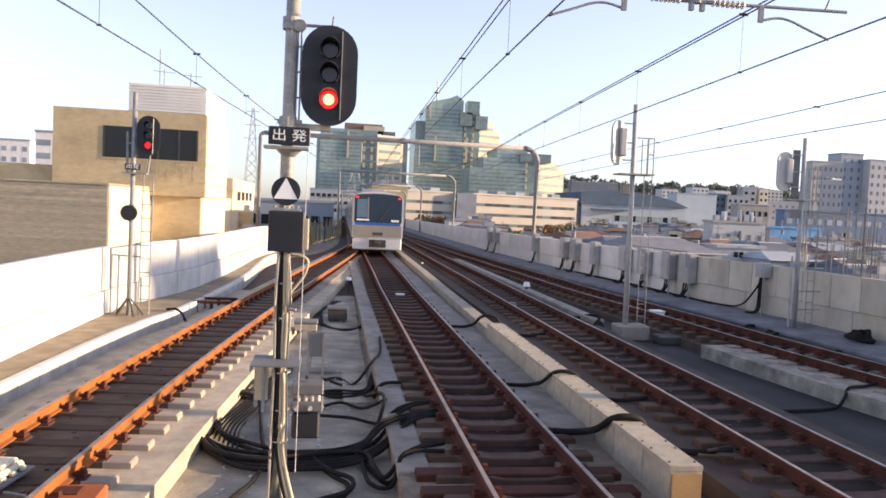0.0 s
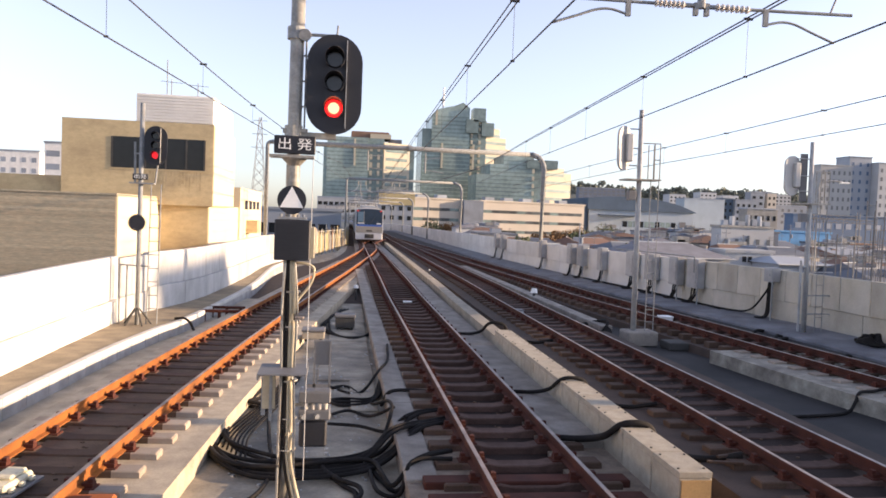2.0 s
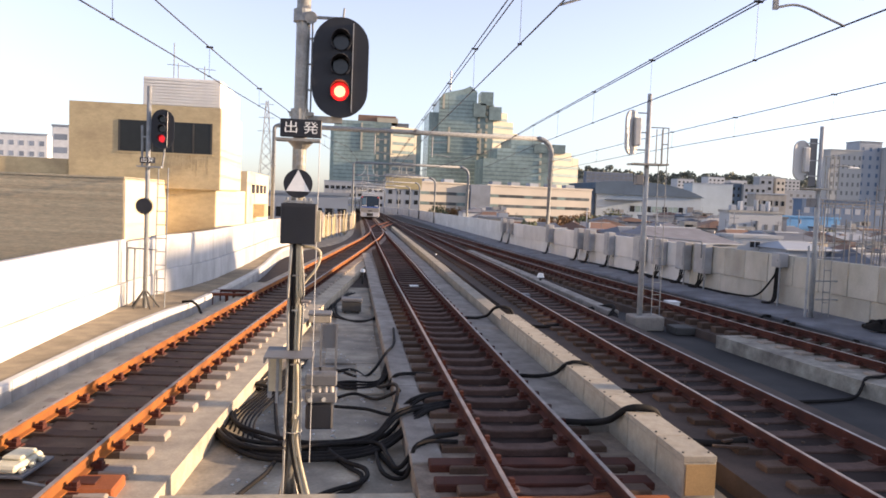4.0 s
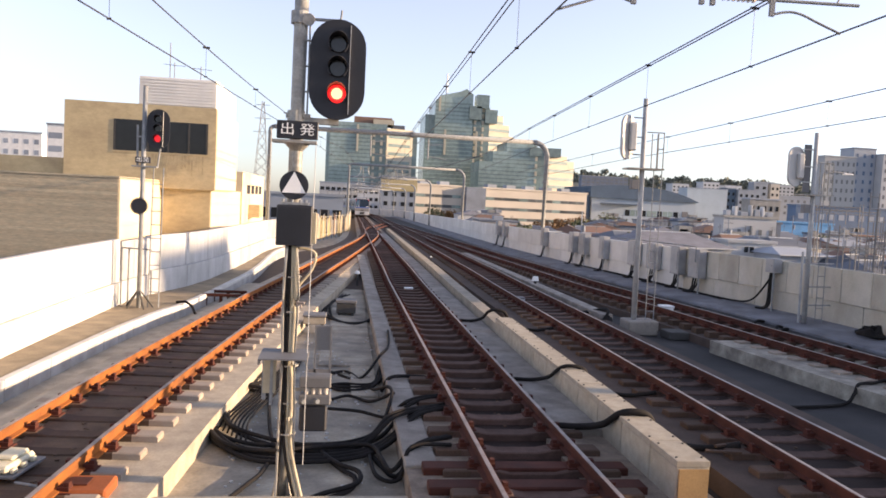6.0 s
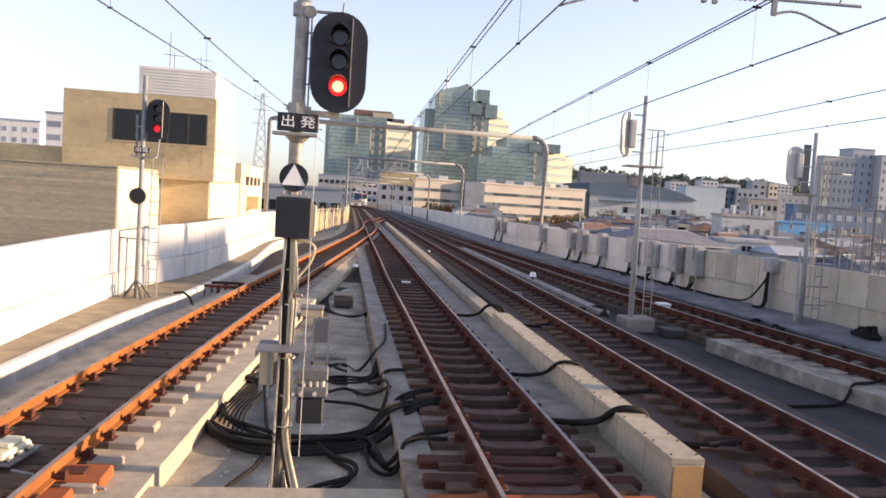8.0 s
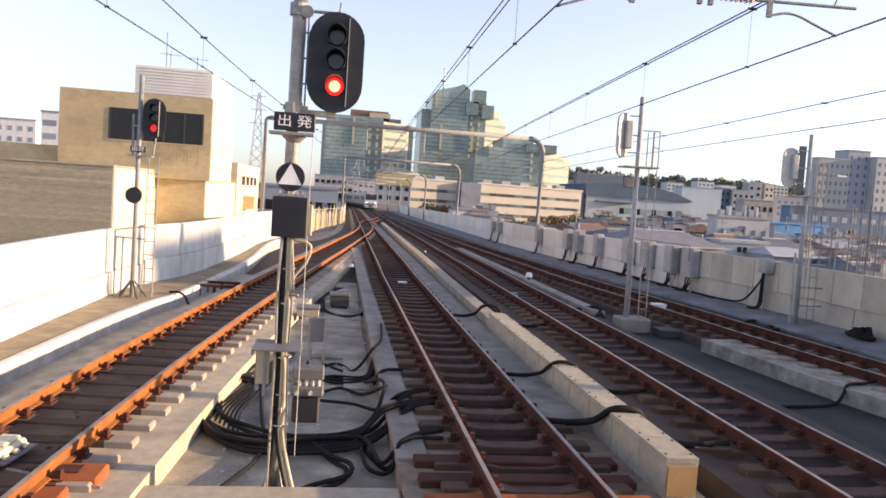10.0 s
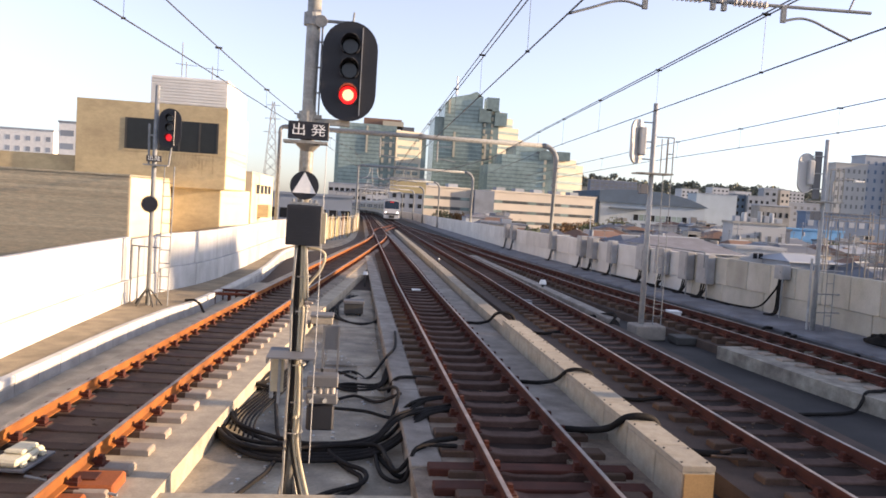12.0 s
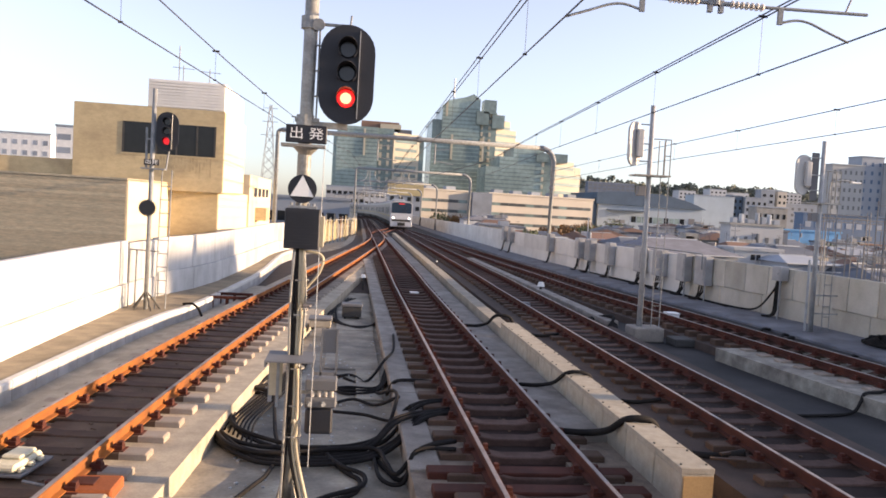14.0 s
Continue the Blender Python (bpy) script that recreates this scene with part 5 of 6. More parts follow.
# ---- the tan building beside the line ----
def tan_building():
    b = empty("tan_building", pose(0, 0, -9), "tan tiled building with dark windows and a roof screen", "building")
    g = 9.0
    lower = part("brick_wing", B(-40, -8.4, 29.6, 35.98, 0, 3.0 + g), M["brick"], b, "brown tiled wing")
    for k in range(48):
        part("tile_course", B(-39.98, -8.42, 29.594, 29.6, 6.2 + k * 0.12, 6.2 + k * 0.12 + 0.114), M["brick"], lower)
    part("wing_coping", B(-40, -8.36, 29.56, 35.98, 3.0 + g, 3.07 + g), M["brick"], b)
    part("end_wall", B(-8.398, -8.34, 29.62, 35.96, 0, 2.98 + g), M["cream"], b, "cream end wall")
    part("lower_block", B(-12.4, -6.15, 36.0, 46, 0, 2.7 + g), M["tan"], b)
    up = part("upper_block", B(-12.5, -5.92, 35.7, 42.4, 2.7 + g, 6.45 + g), M["tan"], b, "tan upper storey")
    part("parapet_block", B(-40, -12.5, 36.0, 46, 0, 3.85 + g), M["tan"], b)
    part("end_wall", B(-5.918, -5.88, 35.74, 42.36, 2.74 + g, 6.42 + g), M["cream"], up)
    part("end_wall", B(-6.148, -6.1, 36.04, 45.96, 0, 2.69 + g), M["cream"], b)
    scr = part("roof_screen", B(-9.35, -5.95, 35.8, 41.8, 6.45 + g, 7.72 + g), M["louvre"], b, "pale louvred roof screen")
    for k in range(9):
        part("slat", B(-9.33, -5.97, 35.74, 35.8, 6.5 + g + k * 0.135, 6.5 + g + k * 0.135 + 0.09), M["louvre"], scr)
    for x0, x1 in ((-10.35, -6.3),):
        win = part("window", B(x0, x1, 35.685, 35.696, 4.32 + g, 5.72 + g), M["darkglass"], b, "wide dark window")
        for x in (x0, -8.9, -8.0, -7.1, x1):
            part("mullion", B(x - 0.04, x + 0.04, 35.675, 35.684, 4.32 + g, 5.72 + g), M["under"], win)
        part("sill", B(x0 - 0.08, x1 + 0.08, 35.67, 35.696, 4.25 + g, 4.315 + g), M["tan"], win)
    rw = random.Random(9)
    for k in range(16):
        x = -8.9 + 0.16 * k
        z = rw.uniform(3.2, 4.0)
        part("weather_run", B(x, x + rw.uniform(0.04, 0.14), 35.694, 35.698, z + g, 4.24 + g), M["tan_worn"], b)
    far = part("rear_wing", B(-7.5, -6.0, 46.0, 58, 0, 3.9 + g), M["cream"], b)
    for k in range(4):
        part("window", B(-6.0, -5.97, 48.2 + k * 2.2, 49.6 + k * 2.2, 2.6 + g, 3.15 + g), M["darkglass"], far)
    part("balcony", B(-6.0, -5.3, 49.0, 51.0, 1.1 + g, 1.9 + g), M["tan"], far)
    bm = bmesh.new()
    for x, h in ((-8.3, 1.8), (-8.1, 0.9), (-6.9, 0.8)):
        rod(bm, (x, 37, 7.7 + g), (x, 37, 7.7 + h + g), 0.025, n=5)
    for x, z in ((-8.1, 8.5), (-6.9, 8.4)):
        rod(bm, (x - 0.5, 37, z + g), (x + 0.5, 37, z + g - 0.05), 0.015, n=5)
    part("aerial", bm, M["galv"], b)
    return b


tan_building()


# ---- distant buildings ----
def block(parent, x0, x1, y0, y1, z0, z1, material, name="wall"):
    return part(name, B(x0, x1, y0, y1, z0, z1), M[material], parent)


def banded(parent, x0, x1, y, z0, z1, n, material, frac=0.45, name="window", proud=0.12):
    """n storeys of window bands, each a piece of its own, proud of the south face."""
    h = (z1 - z0) / n
    for k in range(n):
        part(name, B(x0, x1, y - proud, y - 0.004, z0 + k * h + h * (1 - frac) / 2, z0 + k * h + h * (1 + frac) / 2), M[material], parent)


def glass_tower_a():
    Y = 400
    b = empty("glass_tower", pose(0, 0, -9), "green glass office tower with cream end and stepped roof", "office tower", "glass towers")
    a = block(b, -8.5, 13, Y, Y + 30, 0, 51, "glassg")
    block(b, -10.3, -8.5, Y + 2, Y + 28, 0, 47.5, "glassg")
    banded(a, -8.4, 12.9, Y, 6, 50, 22, "glassd", 0.3)
    c = block(b, 13.0, 21.5, Y + 2, Y + 26, 0, 51, "glassd")
    for x in (14.0, 18.0):
        for k in range(8):
            part("oriel", B(x, x + 1.3, Y + 0.8, Y + 2, 14 + k * 4.3, 16.6 + k * 4.3), M["creamband"], c)
    e = block(b, 21.5, 37, Y + 1, Y + 18, 0, 49, "creamband")
    e.matrix_basis = pose(21.5, Y + 1, 0, 0, 0, 24) @ pose(-21.5, -Y - 1, 0)
    banded(e, 22.5, 35.5, Y + 1, 20, 47, 6, "glassd", 0.36)
    block(b, 35.8, 38.3, Y + 8, Y + 26, 0, 48, "glassd")
    block(b, 4, 24, Y + 4, Y + 20, 51, 54.6, "redroof", "roof")
    block(b, 14, 25, Y + 2, Y + 20, 51, 53.4, "creamband", "roof")
    block(b, 24.5, 31, Y + 5, Y + 20, 49, 51.2, "slate", "roof")
    part("light_strip", B(5.4, 6.4, Y - 0.6, Y - 0.004, 36, 50), M["creamband"], b)
    return b


def glass_tower_b():
    Y = 420
    b = empty("glass_tower", pose(0, 0, -9), "tall stepped green glass tower with cream side", "office tower", "glass towers")
    bm = bmesh.new()
    co = [(48.7, 0), (70, 0), (70, 72.5), (66, 75.4), (62, 73.5), (52, 71.0), (48.7, 68)]
    f = [bm.verts.new((x, Y, z)) for x, z in co]
    k = [bm.verts.new((x, Y + 32, z)) for x, z in co]
    bm.faces.new(f); bm.faces.new(k[::-1])
    for i in range(len(co)):
        bm.faces.new((f[i], k[i], k[(i + 1) % len(co)], f[(i + 1) % len(co)]))
    bmesh.ops.recalc_face_normals(bm, faces=bm.faces)
    a = part("wall", bm, M["glassg"], b)
    banded(a, 49, 69.8, Y, 24, 68, 20, "glassd", 0.4)
    block(b, 43.5, 48.7, Y + 1, Y + 30, 0, 60, "glassd")
    lo = block(b, 43.6, 71, Y - 0.6, Y, 0, 47, "glassd")
    banded(lo, 44, 70.5, Y - 0.6, 4, 46, 19, "glassg", 0.28)
    for x, z0, z1 in ((50.5, 62, 70), (54.2, 38, 52), (72.0, 38, 52)):
        part("light_strip", B(x, x + 1.1, Y - 1.6, Y - 0.7, z0, z1), M["creamband"], b)
    c = block(b, 70, 80, Y + 1, Y + 28, 0, 66, "glassd")
    for x in (71.0, 75.5):
        for k in range(13):
            part("oriel", B(x, x + 1.2, Y - 0.2, Y + 1, 20 + k * 3.6, 22.2 + k * 3.6), M["creamband"], c)
    for x, z in ((68, 58.5), (77, 57), (72, 65)):
        part("roof_block", B(x, x + 7, Y - 1.5, Y + 8, z, z + 7.5), M["glassd"], b, "dark glass cube on the roofline")
    for x0, x1, z in ((80, 85, 65), (85, 89.5, 62), (89.5, 94, 57), (94, 97.5, 51)):
        e = block(b, x0, x1, Y + 1, Y + 20, 0, z, "creamband")
        e.matrix_basis = pose(80, Y + 1, 0, 0, 0, 24) @ pose(-80, -Y - 1, 0)
        banded(e, x0, x1, Y + 1, 18, 18 + 4.2 * int((z - 18) / 4.2), int((z - 18) / 4.2), "glassd", 0.36)
    part("mast", rod(bmesh.new(), (55.5, Y + 6, 71), (55.5, Y + 6, 84), 0.5, n=6), M["signwhite"], b)
    return b


def glass_tower_c():
    Y = 380
    b = empty("glass_tower", pose(0, 0, -9), "lower stepped green glass office block with cream end", "office tower", "glass towers")
    for x0, x1, z in ((68, 75, 33.5), (75, 82, 39), (82, 98, 44)):
        a = block(b, x0, x1, Y, Y + 26, 0, z, "glassg")
        banded(a, x0, x1, Y, 14, 14 + 4.0 * int((z - 14) / 4.0), 2 * int((z - 14) / 4.0), "glassd", 0.25)
    c = block(b, 98, 105, Y + 1, Y + 24, 0, 42, "glassd")
    for k in range(6):
        part("oriel", B(97.2, 98.4, Y - 0.4, Y + 1, 16 + k * 3.8, 18.2 + k * 3.8), M["creamband"], c)
    for x in (94, 104):
        part("roof_block", B(x, x + 6.5, Y - 1, Y + 7, 37.5, 42), M["glassd"], b)
    for x0, x1, z in ((105, 111, 40.5), (111, 117, 38.5), (117, 122, 36)):
        e = block(b, x0, x1, Y + 1, Y + 16, 0, z, "creamband")
        e.matrix_basis = pose(105, Y + 1, 0, 0, 0, 24) @ pose(-105, -Y - 1, 0)
        banded(e, x0, x1, Y + 1, 16, 16 + 4.2 * int((z - 16) / 4.2), int((z - 16) / 4.2), "glassd", 0.36)
    return b


glass_tower_a(); glass_tower_b(); glass_tower_c()


def low_office():
    Y = 300
    b = empty("low_office", pose(65, 300, -9, 0, 0, 12) @ pose(-65, -300, 0), "long low beige office building with window bands", "office building")
    for x0, x1 in ((26, 47), (55.4, 103)):
        a = block(b, x0, x1, Y, Y + 25, 0, 17.8, "beige")
        for z0, z1 in ((13.3, 14.5), (9.3, 10.5), (5.2, 6.4)):
            n = round((x1 - x0) / 4)
            for k in range(n):
                w = (x1 - x0 - 2) / n
                part("window", B(x0 + 1 + k * w + 0.05, x0 + 1 + (k + 1) * w - 0.05, Y - 0.08, Y - 0.004, z0, z1), M["officewin" if k % 4 else "glassd"], a)
        part("roof", B(x0 - 0.4, x1 + 0.4, Y - 0.4, Y + 25.4, 17.8, 18.4), M["beige"], b)
        for k in range(int((x1 - x0) / 9)):
            part("roof_unit", B(x0 + 4 + k * 8.5, x0 + 8 + k * 8.5, Y + 5, Y + 9, 18.4, 19.8), M["citygrey"], b)
    block(b, 47, 55.4, Y - 3, Y + 20, 0, 17.9, "purple")
    return b


low_office()


def plain_building(x0, x1, y, d, z1, material, floors, cols, label, win="darkglass", name="building", frac=0.45, roof="citygrey"):
    b = empty(name, pose(x0, y, -9), label, "building")
    w, h = x1 - x0, z1 + 9
    a = block(b, 0, w, 0, d, 0, h, material)
    part("roof", B(-0.2, w + 0.2, -0.2, d + 0.2, h, h + 0.4), M[roof], b)
    fh = min(3.3, h / max(1, floors))
    for f in range(floors):
        for c in range(cols):
            cw = w / cols
            zc = h - 1.0 - (f + 0.5) * fh
            if zc < 1:
                continue
            part("window", B(c * cw + cw * (1 - frac) / 2, c * cw + cw * (1 + frac) / 2, -0.05, -0.004, zc - fh * 0.22, zc + fh * 0.22), M[win], a)
    return b


shade = plain_building(55, 67, 14.6, 6.0, 11.6, "beige", 5, 3, "beige flat block east of the viaduct that shades the bend", win="aptwin")
yb = plain_building(13, 25, 262, 14, 10.4, "citygrey", 3, 4, "grey office building with a yellowish lit top storey")
part("fascia", B(-0.3, 12.3, -0.35, -0.06, 14.6, 19.2), M["yellow"], yb, "yellowish top band")
plain_building(-11, 9, 345, 12, 8.8, "citywhite", 3, 8, "low white building with a car park roof", frac=0.7)
plain_building(-16, 0.0, 112, 20, 2.6, "citygrey", 2, 9, "grey blue shed behind the fence", frac=0.75)
plain_building(6, 20, 330, 12, 8.0, "citywhite", 3, 6, "pale low building behind the gantries", frac=0.6)


def arena():
    Y = 330
    b = empty("arena", pose(112, Y, -9), "white hall with a dark curved roof", "hall")
    a = block(b, 0, 50, 0, 40, 0, 17.2, "hallwhite")
    bm = bmesh.new()
    rows = []
    for k in range(13):
        t = k / 12
        x, z = -1 + 52 * t, 17.2 + 6.0 * (max(0.0, 1 - abs(1.5 * t - 0.5) ** 2.6))
        rows.append([bm.verts.new(c) for c in ((x, -1, z), (x, 41, z), (x, 41, 17.0), (x, -1, 17.0))])
    for r, q in zip(rows, rows[1:]):
        for k in range(4):
            bm.faces.new((r[k], q[k], q[(k + 1) % 4], r[(k + 1) % 4]))
    bm.faces.new(rows[0]); bm.faces.new(rows[-1][::-1])
    bmesh.ops.recalc_face_normals(bm, faces=bm.faces)
    part("roof", bm, M["hallroof"], b)
    for k in range(10):
        part("window", B(16 + k * 2.6, 18.2 + k * 2.6, -0.06, -0.004, 9.5, 12.2), M["glassg" if k % 3 else "darkglass"], a)
    part("emblem", B(43.5, 46.5, -0.08, -0.004, 9.0, 12.6), M["boxm"], a)
    part("canopy", B(4, 22, -3, -0.01, 14.4, 14.9), M["hallroof"], a)
    part("round_end", rod(bmesh.new(), (-4, 6, 0), (-4, 6, 19.5), 6, n=28), M["hallroof"], b, "dark rounded end")
    return b


arena()
plain_building(167, 188, 350, 10, 15.4, "hallwhite", 1, 1, "tall windowless pale blue-white hall", win="hallwhite")
plain_building(188.4, 193.5, 352, 8, 16.4, "hallroof", 3, 2, "dark blue narrow building")
plain_building(193.8, 205.5, 350, 6, 15.8, "citygrey", 4, 4, "grey block with a pale top")
plain_building(219, 227, 380, 6, 21.4, "citygrey", 6, 2, "grey narrow tower block")
plain_building(229.3, 234.5, 381, 6, 21.3, "beige", 6, 2, "pale narrow tower block")
plain_building(178.6, 191.6, 262, 5, 27.0, "aptgrey", 9, 6, "grey apartment block with small square windows", win="aptwin", frac=0.35, roof="aptgrey")
plain_building(191.7, 200.9, 264, 8, 30.8, "citygrey", 10, 3, "taller dark grey stair tower with glazed strip", win="paleblue", frac=0.3)
plain_building(201.0, 222, 260, 12, 28.6, "citywhite", 9, 8, "pale apartment block with small windows", win="aptwin", frac=0.35)
plain_building(236, 270, 386, 6, 15.2, "citygrey", 3, 9, "grey long building with small windows", win="aptwin", frac=0.4)
# far left
plain_building(-118, -94, 250, 20, 17.5, "louvre", 5, 8, "far white apartment block", win="citygrey")
plain_building(-140, -119, 260, 20, 16.5, "louvre", 5, 8, "far white apartment block", win="citygrey")
plain_building(-74, -62, 200, 16, 17.0, "louvre", 6, 3, "grey white balcony apartment block", win="citygrey", frac=0.8)
plain_building(-71, -62, 204, 16, 20.5, "citygrey", 6, 3, "grey apartment block with balconies", win="aptwin", frac=0.8)


def pylon(x, y, z0, z1, w, label):
    b = empty("power_pylon", pose(x, y, z0), label, "pylon")
    h = z1 - z0
    bm = bmesh.new()
    for sx in (-1, 1):
        for sy in (-1, 1):
            rod(bm, (sx * w, sy * w, 0), (sx * w * 0.12, sy * w * 0.12, h), 0.14, 0.09, 5)
    n = 12
    for k in range(n):
        a, c = k / n, (k + 1) / n
        wa, wc = w * (1 - 0.88 * a), w * (1 - 0.88 * c)
        for s in (-1, 1):
            rod(bm, (-wa, s * wa, h * a), (wc, s * wc, h * c), 0.07, n=4)
            rod(bm, (wa, s * wa, h * a), (-wc, s * wc, h * c), 0.07, n=4)
    part("lattice", bm, M["galv"], b)
    for z, l in ((0.97, 2.6), (0.86, 3.0), (0.75, 3.4)):
        part("crossarm", rod(bmesh.new(), (-l, 0, h * z), (l, 0, h * z), 0.12, n=5), M["galv"], b)
    return b


pylon(-32.3, 300, -9, 38, 3.6, "grey lattice power pylon on the skyline")


# ---- town east of the line ----
def house(x, y, w, d, h, roof_h, wall, roof, rot, label):
    b = empty("house", pose(x, y, -9, 0, 0, rot), label, "house", "houses east of the line")
    a = block(b, -w / 2, w / 2, -d / 2, d / 2, 0, h, wall)
    bm = bmesh.new()
    o = 0.45
    vs = [bm.verts.new(c) for c in ((-w / 2 - o, -d / 2 - o, h), (w / 2 + o, -d / 2 - o, h), (w / 2 + o, d / 2 + o, h), (-w / 2 - o, d / 2 + o, h), (-w / 2 * 0.55, 0, h + roof_h), (w / 2 * 0.55, 0, h + roof_h))]
    for f in ((3, 2, 1, 0), (0, 1, 5, 4), (2, 3, 4, 5), (1, 2, 5), (3, 0, 4)):
        bm.faces.new([vs[i] for i in f])
    part("roof", bm, M[roof], b)
    for k in range(max(1, int(w / 3))):
        x0 = -w / 2 + (k + 0.5) * w / max(1, int(w / 3))
        for z in (h - 1.9, h - 4.6):
            if z > 0.5:
                part("window", B(x0 - 0.6, x0 + 0.6, -d / 2 - 0.05, -d / 2 - 0.004, z - 0.5, z + 0.5), M["aptwin"], a)
        part("window", B(-w / 2 - 0.05, -w / 2 - 0.004, -0.6, 0.6, h - 2.3, h - 1.3), M["aptwin"], a)
    part("ridge", rod(bmesh.new(), (-w / 2 * 0.55, 0, h + roof_h), (w / 2 * 0.55, 0, h + roof_h), 0.11, n=6), M["citygrey"], b, "pale ridge tiles")
    part("gutter", rod(bmesh.new(), (-w / 2 - 0.45, -d / 2 - 0.5, h - 0.04), (w / 2 + 0.45, -d / 2 - 0.5, h - 0.04), 0.07, n=6), M["citywhite"], b)
    rh = random.Random(int(x * 31 + y * 17))
    u = rh.uniform(-0.3, 0.3) * w
    bm = rod(bmesh.new(), (u, 0, h + roof_h * 0.7), (u, 0, h + roof_h + 1.6), 0.035, n=4)
    for k in range(3):
        rod(bm, (u - 0.45, 0, h + roof_h + 1.0 + 0.25 * k), (u + 0.45, 0, h + roof_h + 1.0 + 0.25 * k), 0.02, n=4)
    part("aerial", bm, M["oldsteel"], b)
    part("ac_unit", B(rh.uniform(-0.3, 0.1) * w, rh.uniform(0.15, 0.3) * w, -d / 2 - 0.45, -d / 2 - 0.006, h - 3.2, h - 2.7, None, 0.03), M["citywhite"], b)
    if rh.random() < 0.45:
        y0 = -d / 2 - 0.006
        part("balcony", B(-w * 0.4, w * 0.1, y0 - 0.9, y0, h - 2.9, h - 2.75), M["cityfaded"], b)
        part("balcony_rail", B(-w * 0.4, w * 0.1, y0 - 0.9, y0 - 0.84, h - 2.74, h - 1.9), M[rh.choice(("cityfaded", "oldsteel", "beige"))], b)
    if rh.random() < 0.35:
        v = rh.uniform(-0.2, 0.2) * w
        part("dormer", B(v - 0.8, v + 0.8, -d / 4 - 0.6, -d / 4 + 0.6, h + 0.1, h + roof_h * 0.85 + 0.3, None, 0.05), M[wall], b)
    return b


house(37.6, 84, 12, 9, 8.0, 1.5, "citygrey", "roofmauve", 4, "wide house with a broad grey roof")
house(46.4, 94, 6, 6, 7.2, 1.3, "citygrey", "slate", 10, "grey house with a dark blue slate roof")
wb = plain_building(48.4, 54.8, 89, 4, -0.6, "citywhite", 1, 1, "white flat roofed house with small upper windows", win="citywhite", roof="citywhite")
for k in range(2):
    part("window", B(2.2 + k * 0.75, 2.75 + k * 0.75, -0.05, -0.004, 7.25, 7.95), M["darkglass"], wb)
house(55.5, 88, 7, 8, 7.4, 0.8, "citygrey", "citygrey", 5, "grey flat topped house")
for x, y, w, h, rh, wl, rf_, rot, lb in (
        (45, 101, 8, 6.4, 1.5, "beige", "redroof", 20, "beige house with a brown tiled roof"),
        (51.5, 104, 7, 6.9, 1.3, "citygrey", "slate", -8, "grey house with a dark slate roof"),
        (58.5, 101, 8, 7.3, 1.6, "cityfaded", "slate", 85, "faded house with a dark slate roof"),
        (66, 106, 8, 7.6, 1.2, "beige", "slate", 10, "beige house with a dark slate roof"),
        (73, 109, 7, 7.6, 1.4, "citywhite", "redroof", 70, "white house with a brown tiled roof"),
        (80, 113, 9, 7.9, 1.0, "citygrey", "citygrey", 4, "grey house with a shallow grey roof"),
        (62, 84, 8, 6.2, 1.6, "purple", "slate", 30, "slate blue house with a dark slate roof"),
        (69, 92, 8, 6.6, 1.7, "cityfaded", "redroof", -12, "faded house with a brown tiled roof"),
        (58, 76, 7, 6.2, 1.4, "purple", "slate", 15, "grey house with a dark slate roof"),
        (43, 93.5, 5, 6.6, 1.0, "beige", "citygrey", 40, "small beige house with a grey roof"),
        (30, 98, 6, 6.6, 1.3, "citywhite", "redroof", 12, "white house with a brown tiled roof"),
        (25, 110, 6, 6.2, 1.3, "beige", "slate", -20, "beige house with a dark slate roof")):
    house(x, y, w, 8, h, rh, wl, rf_, rot, lb)
for x, y, w, h, rh, wl, rf_, rot in ((31, 135, 7, 6.6, 1.6, "cityfaded", "redroof", 15), (38, 142, 8, 6.4, 1.5, "beige", "slate", -10), (45, 146, 7, 6.6, 1.7, "citywhite", "redroof", 70), (52, 150, 8, 6.8, 1.4, "cityfaded", "redroof", 8), (34, 118, 6, 6.4, 1.4, "citywhite", "slate", 25), (41, 122, 7, 6.2, 1.5, "beige", "redroof", -15)):
    house(x, y, w, 8, h, rh, wl, rf_, rot, "small house with a dark slate roof" if rf_ == "slate" else "small house with a brown tiled roof")
for x, y, w, h, rh, rf_, rot in ((61.5, 113, 7, 7.3, 1.5, "redroof", 12), (68.5, 115, 8, 7.1, 1.6, "slate", -8), (76, 113, 7, 7.4, 1.5, "redroof", 20), (55, 112, 6, 7.0, 1.5, "redroof", 60)):
    house(x, y, w, 7, h, rh, "cityfaded", rf_, rot, "faded house with a dark slate roof" if rf_ == "slate" else "faded house with a brown tiled roof")
rng = random.Random(7)
walls = ("citywhite", "cityfaded", "citygrey", "beige", "cityfaded", "purple")
roofs = ("slate", "redroof", "redroof", "slate", "beige", "roofmauve")
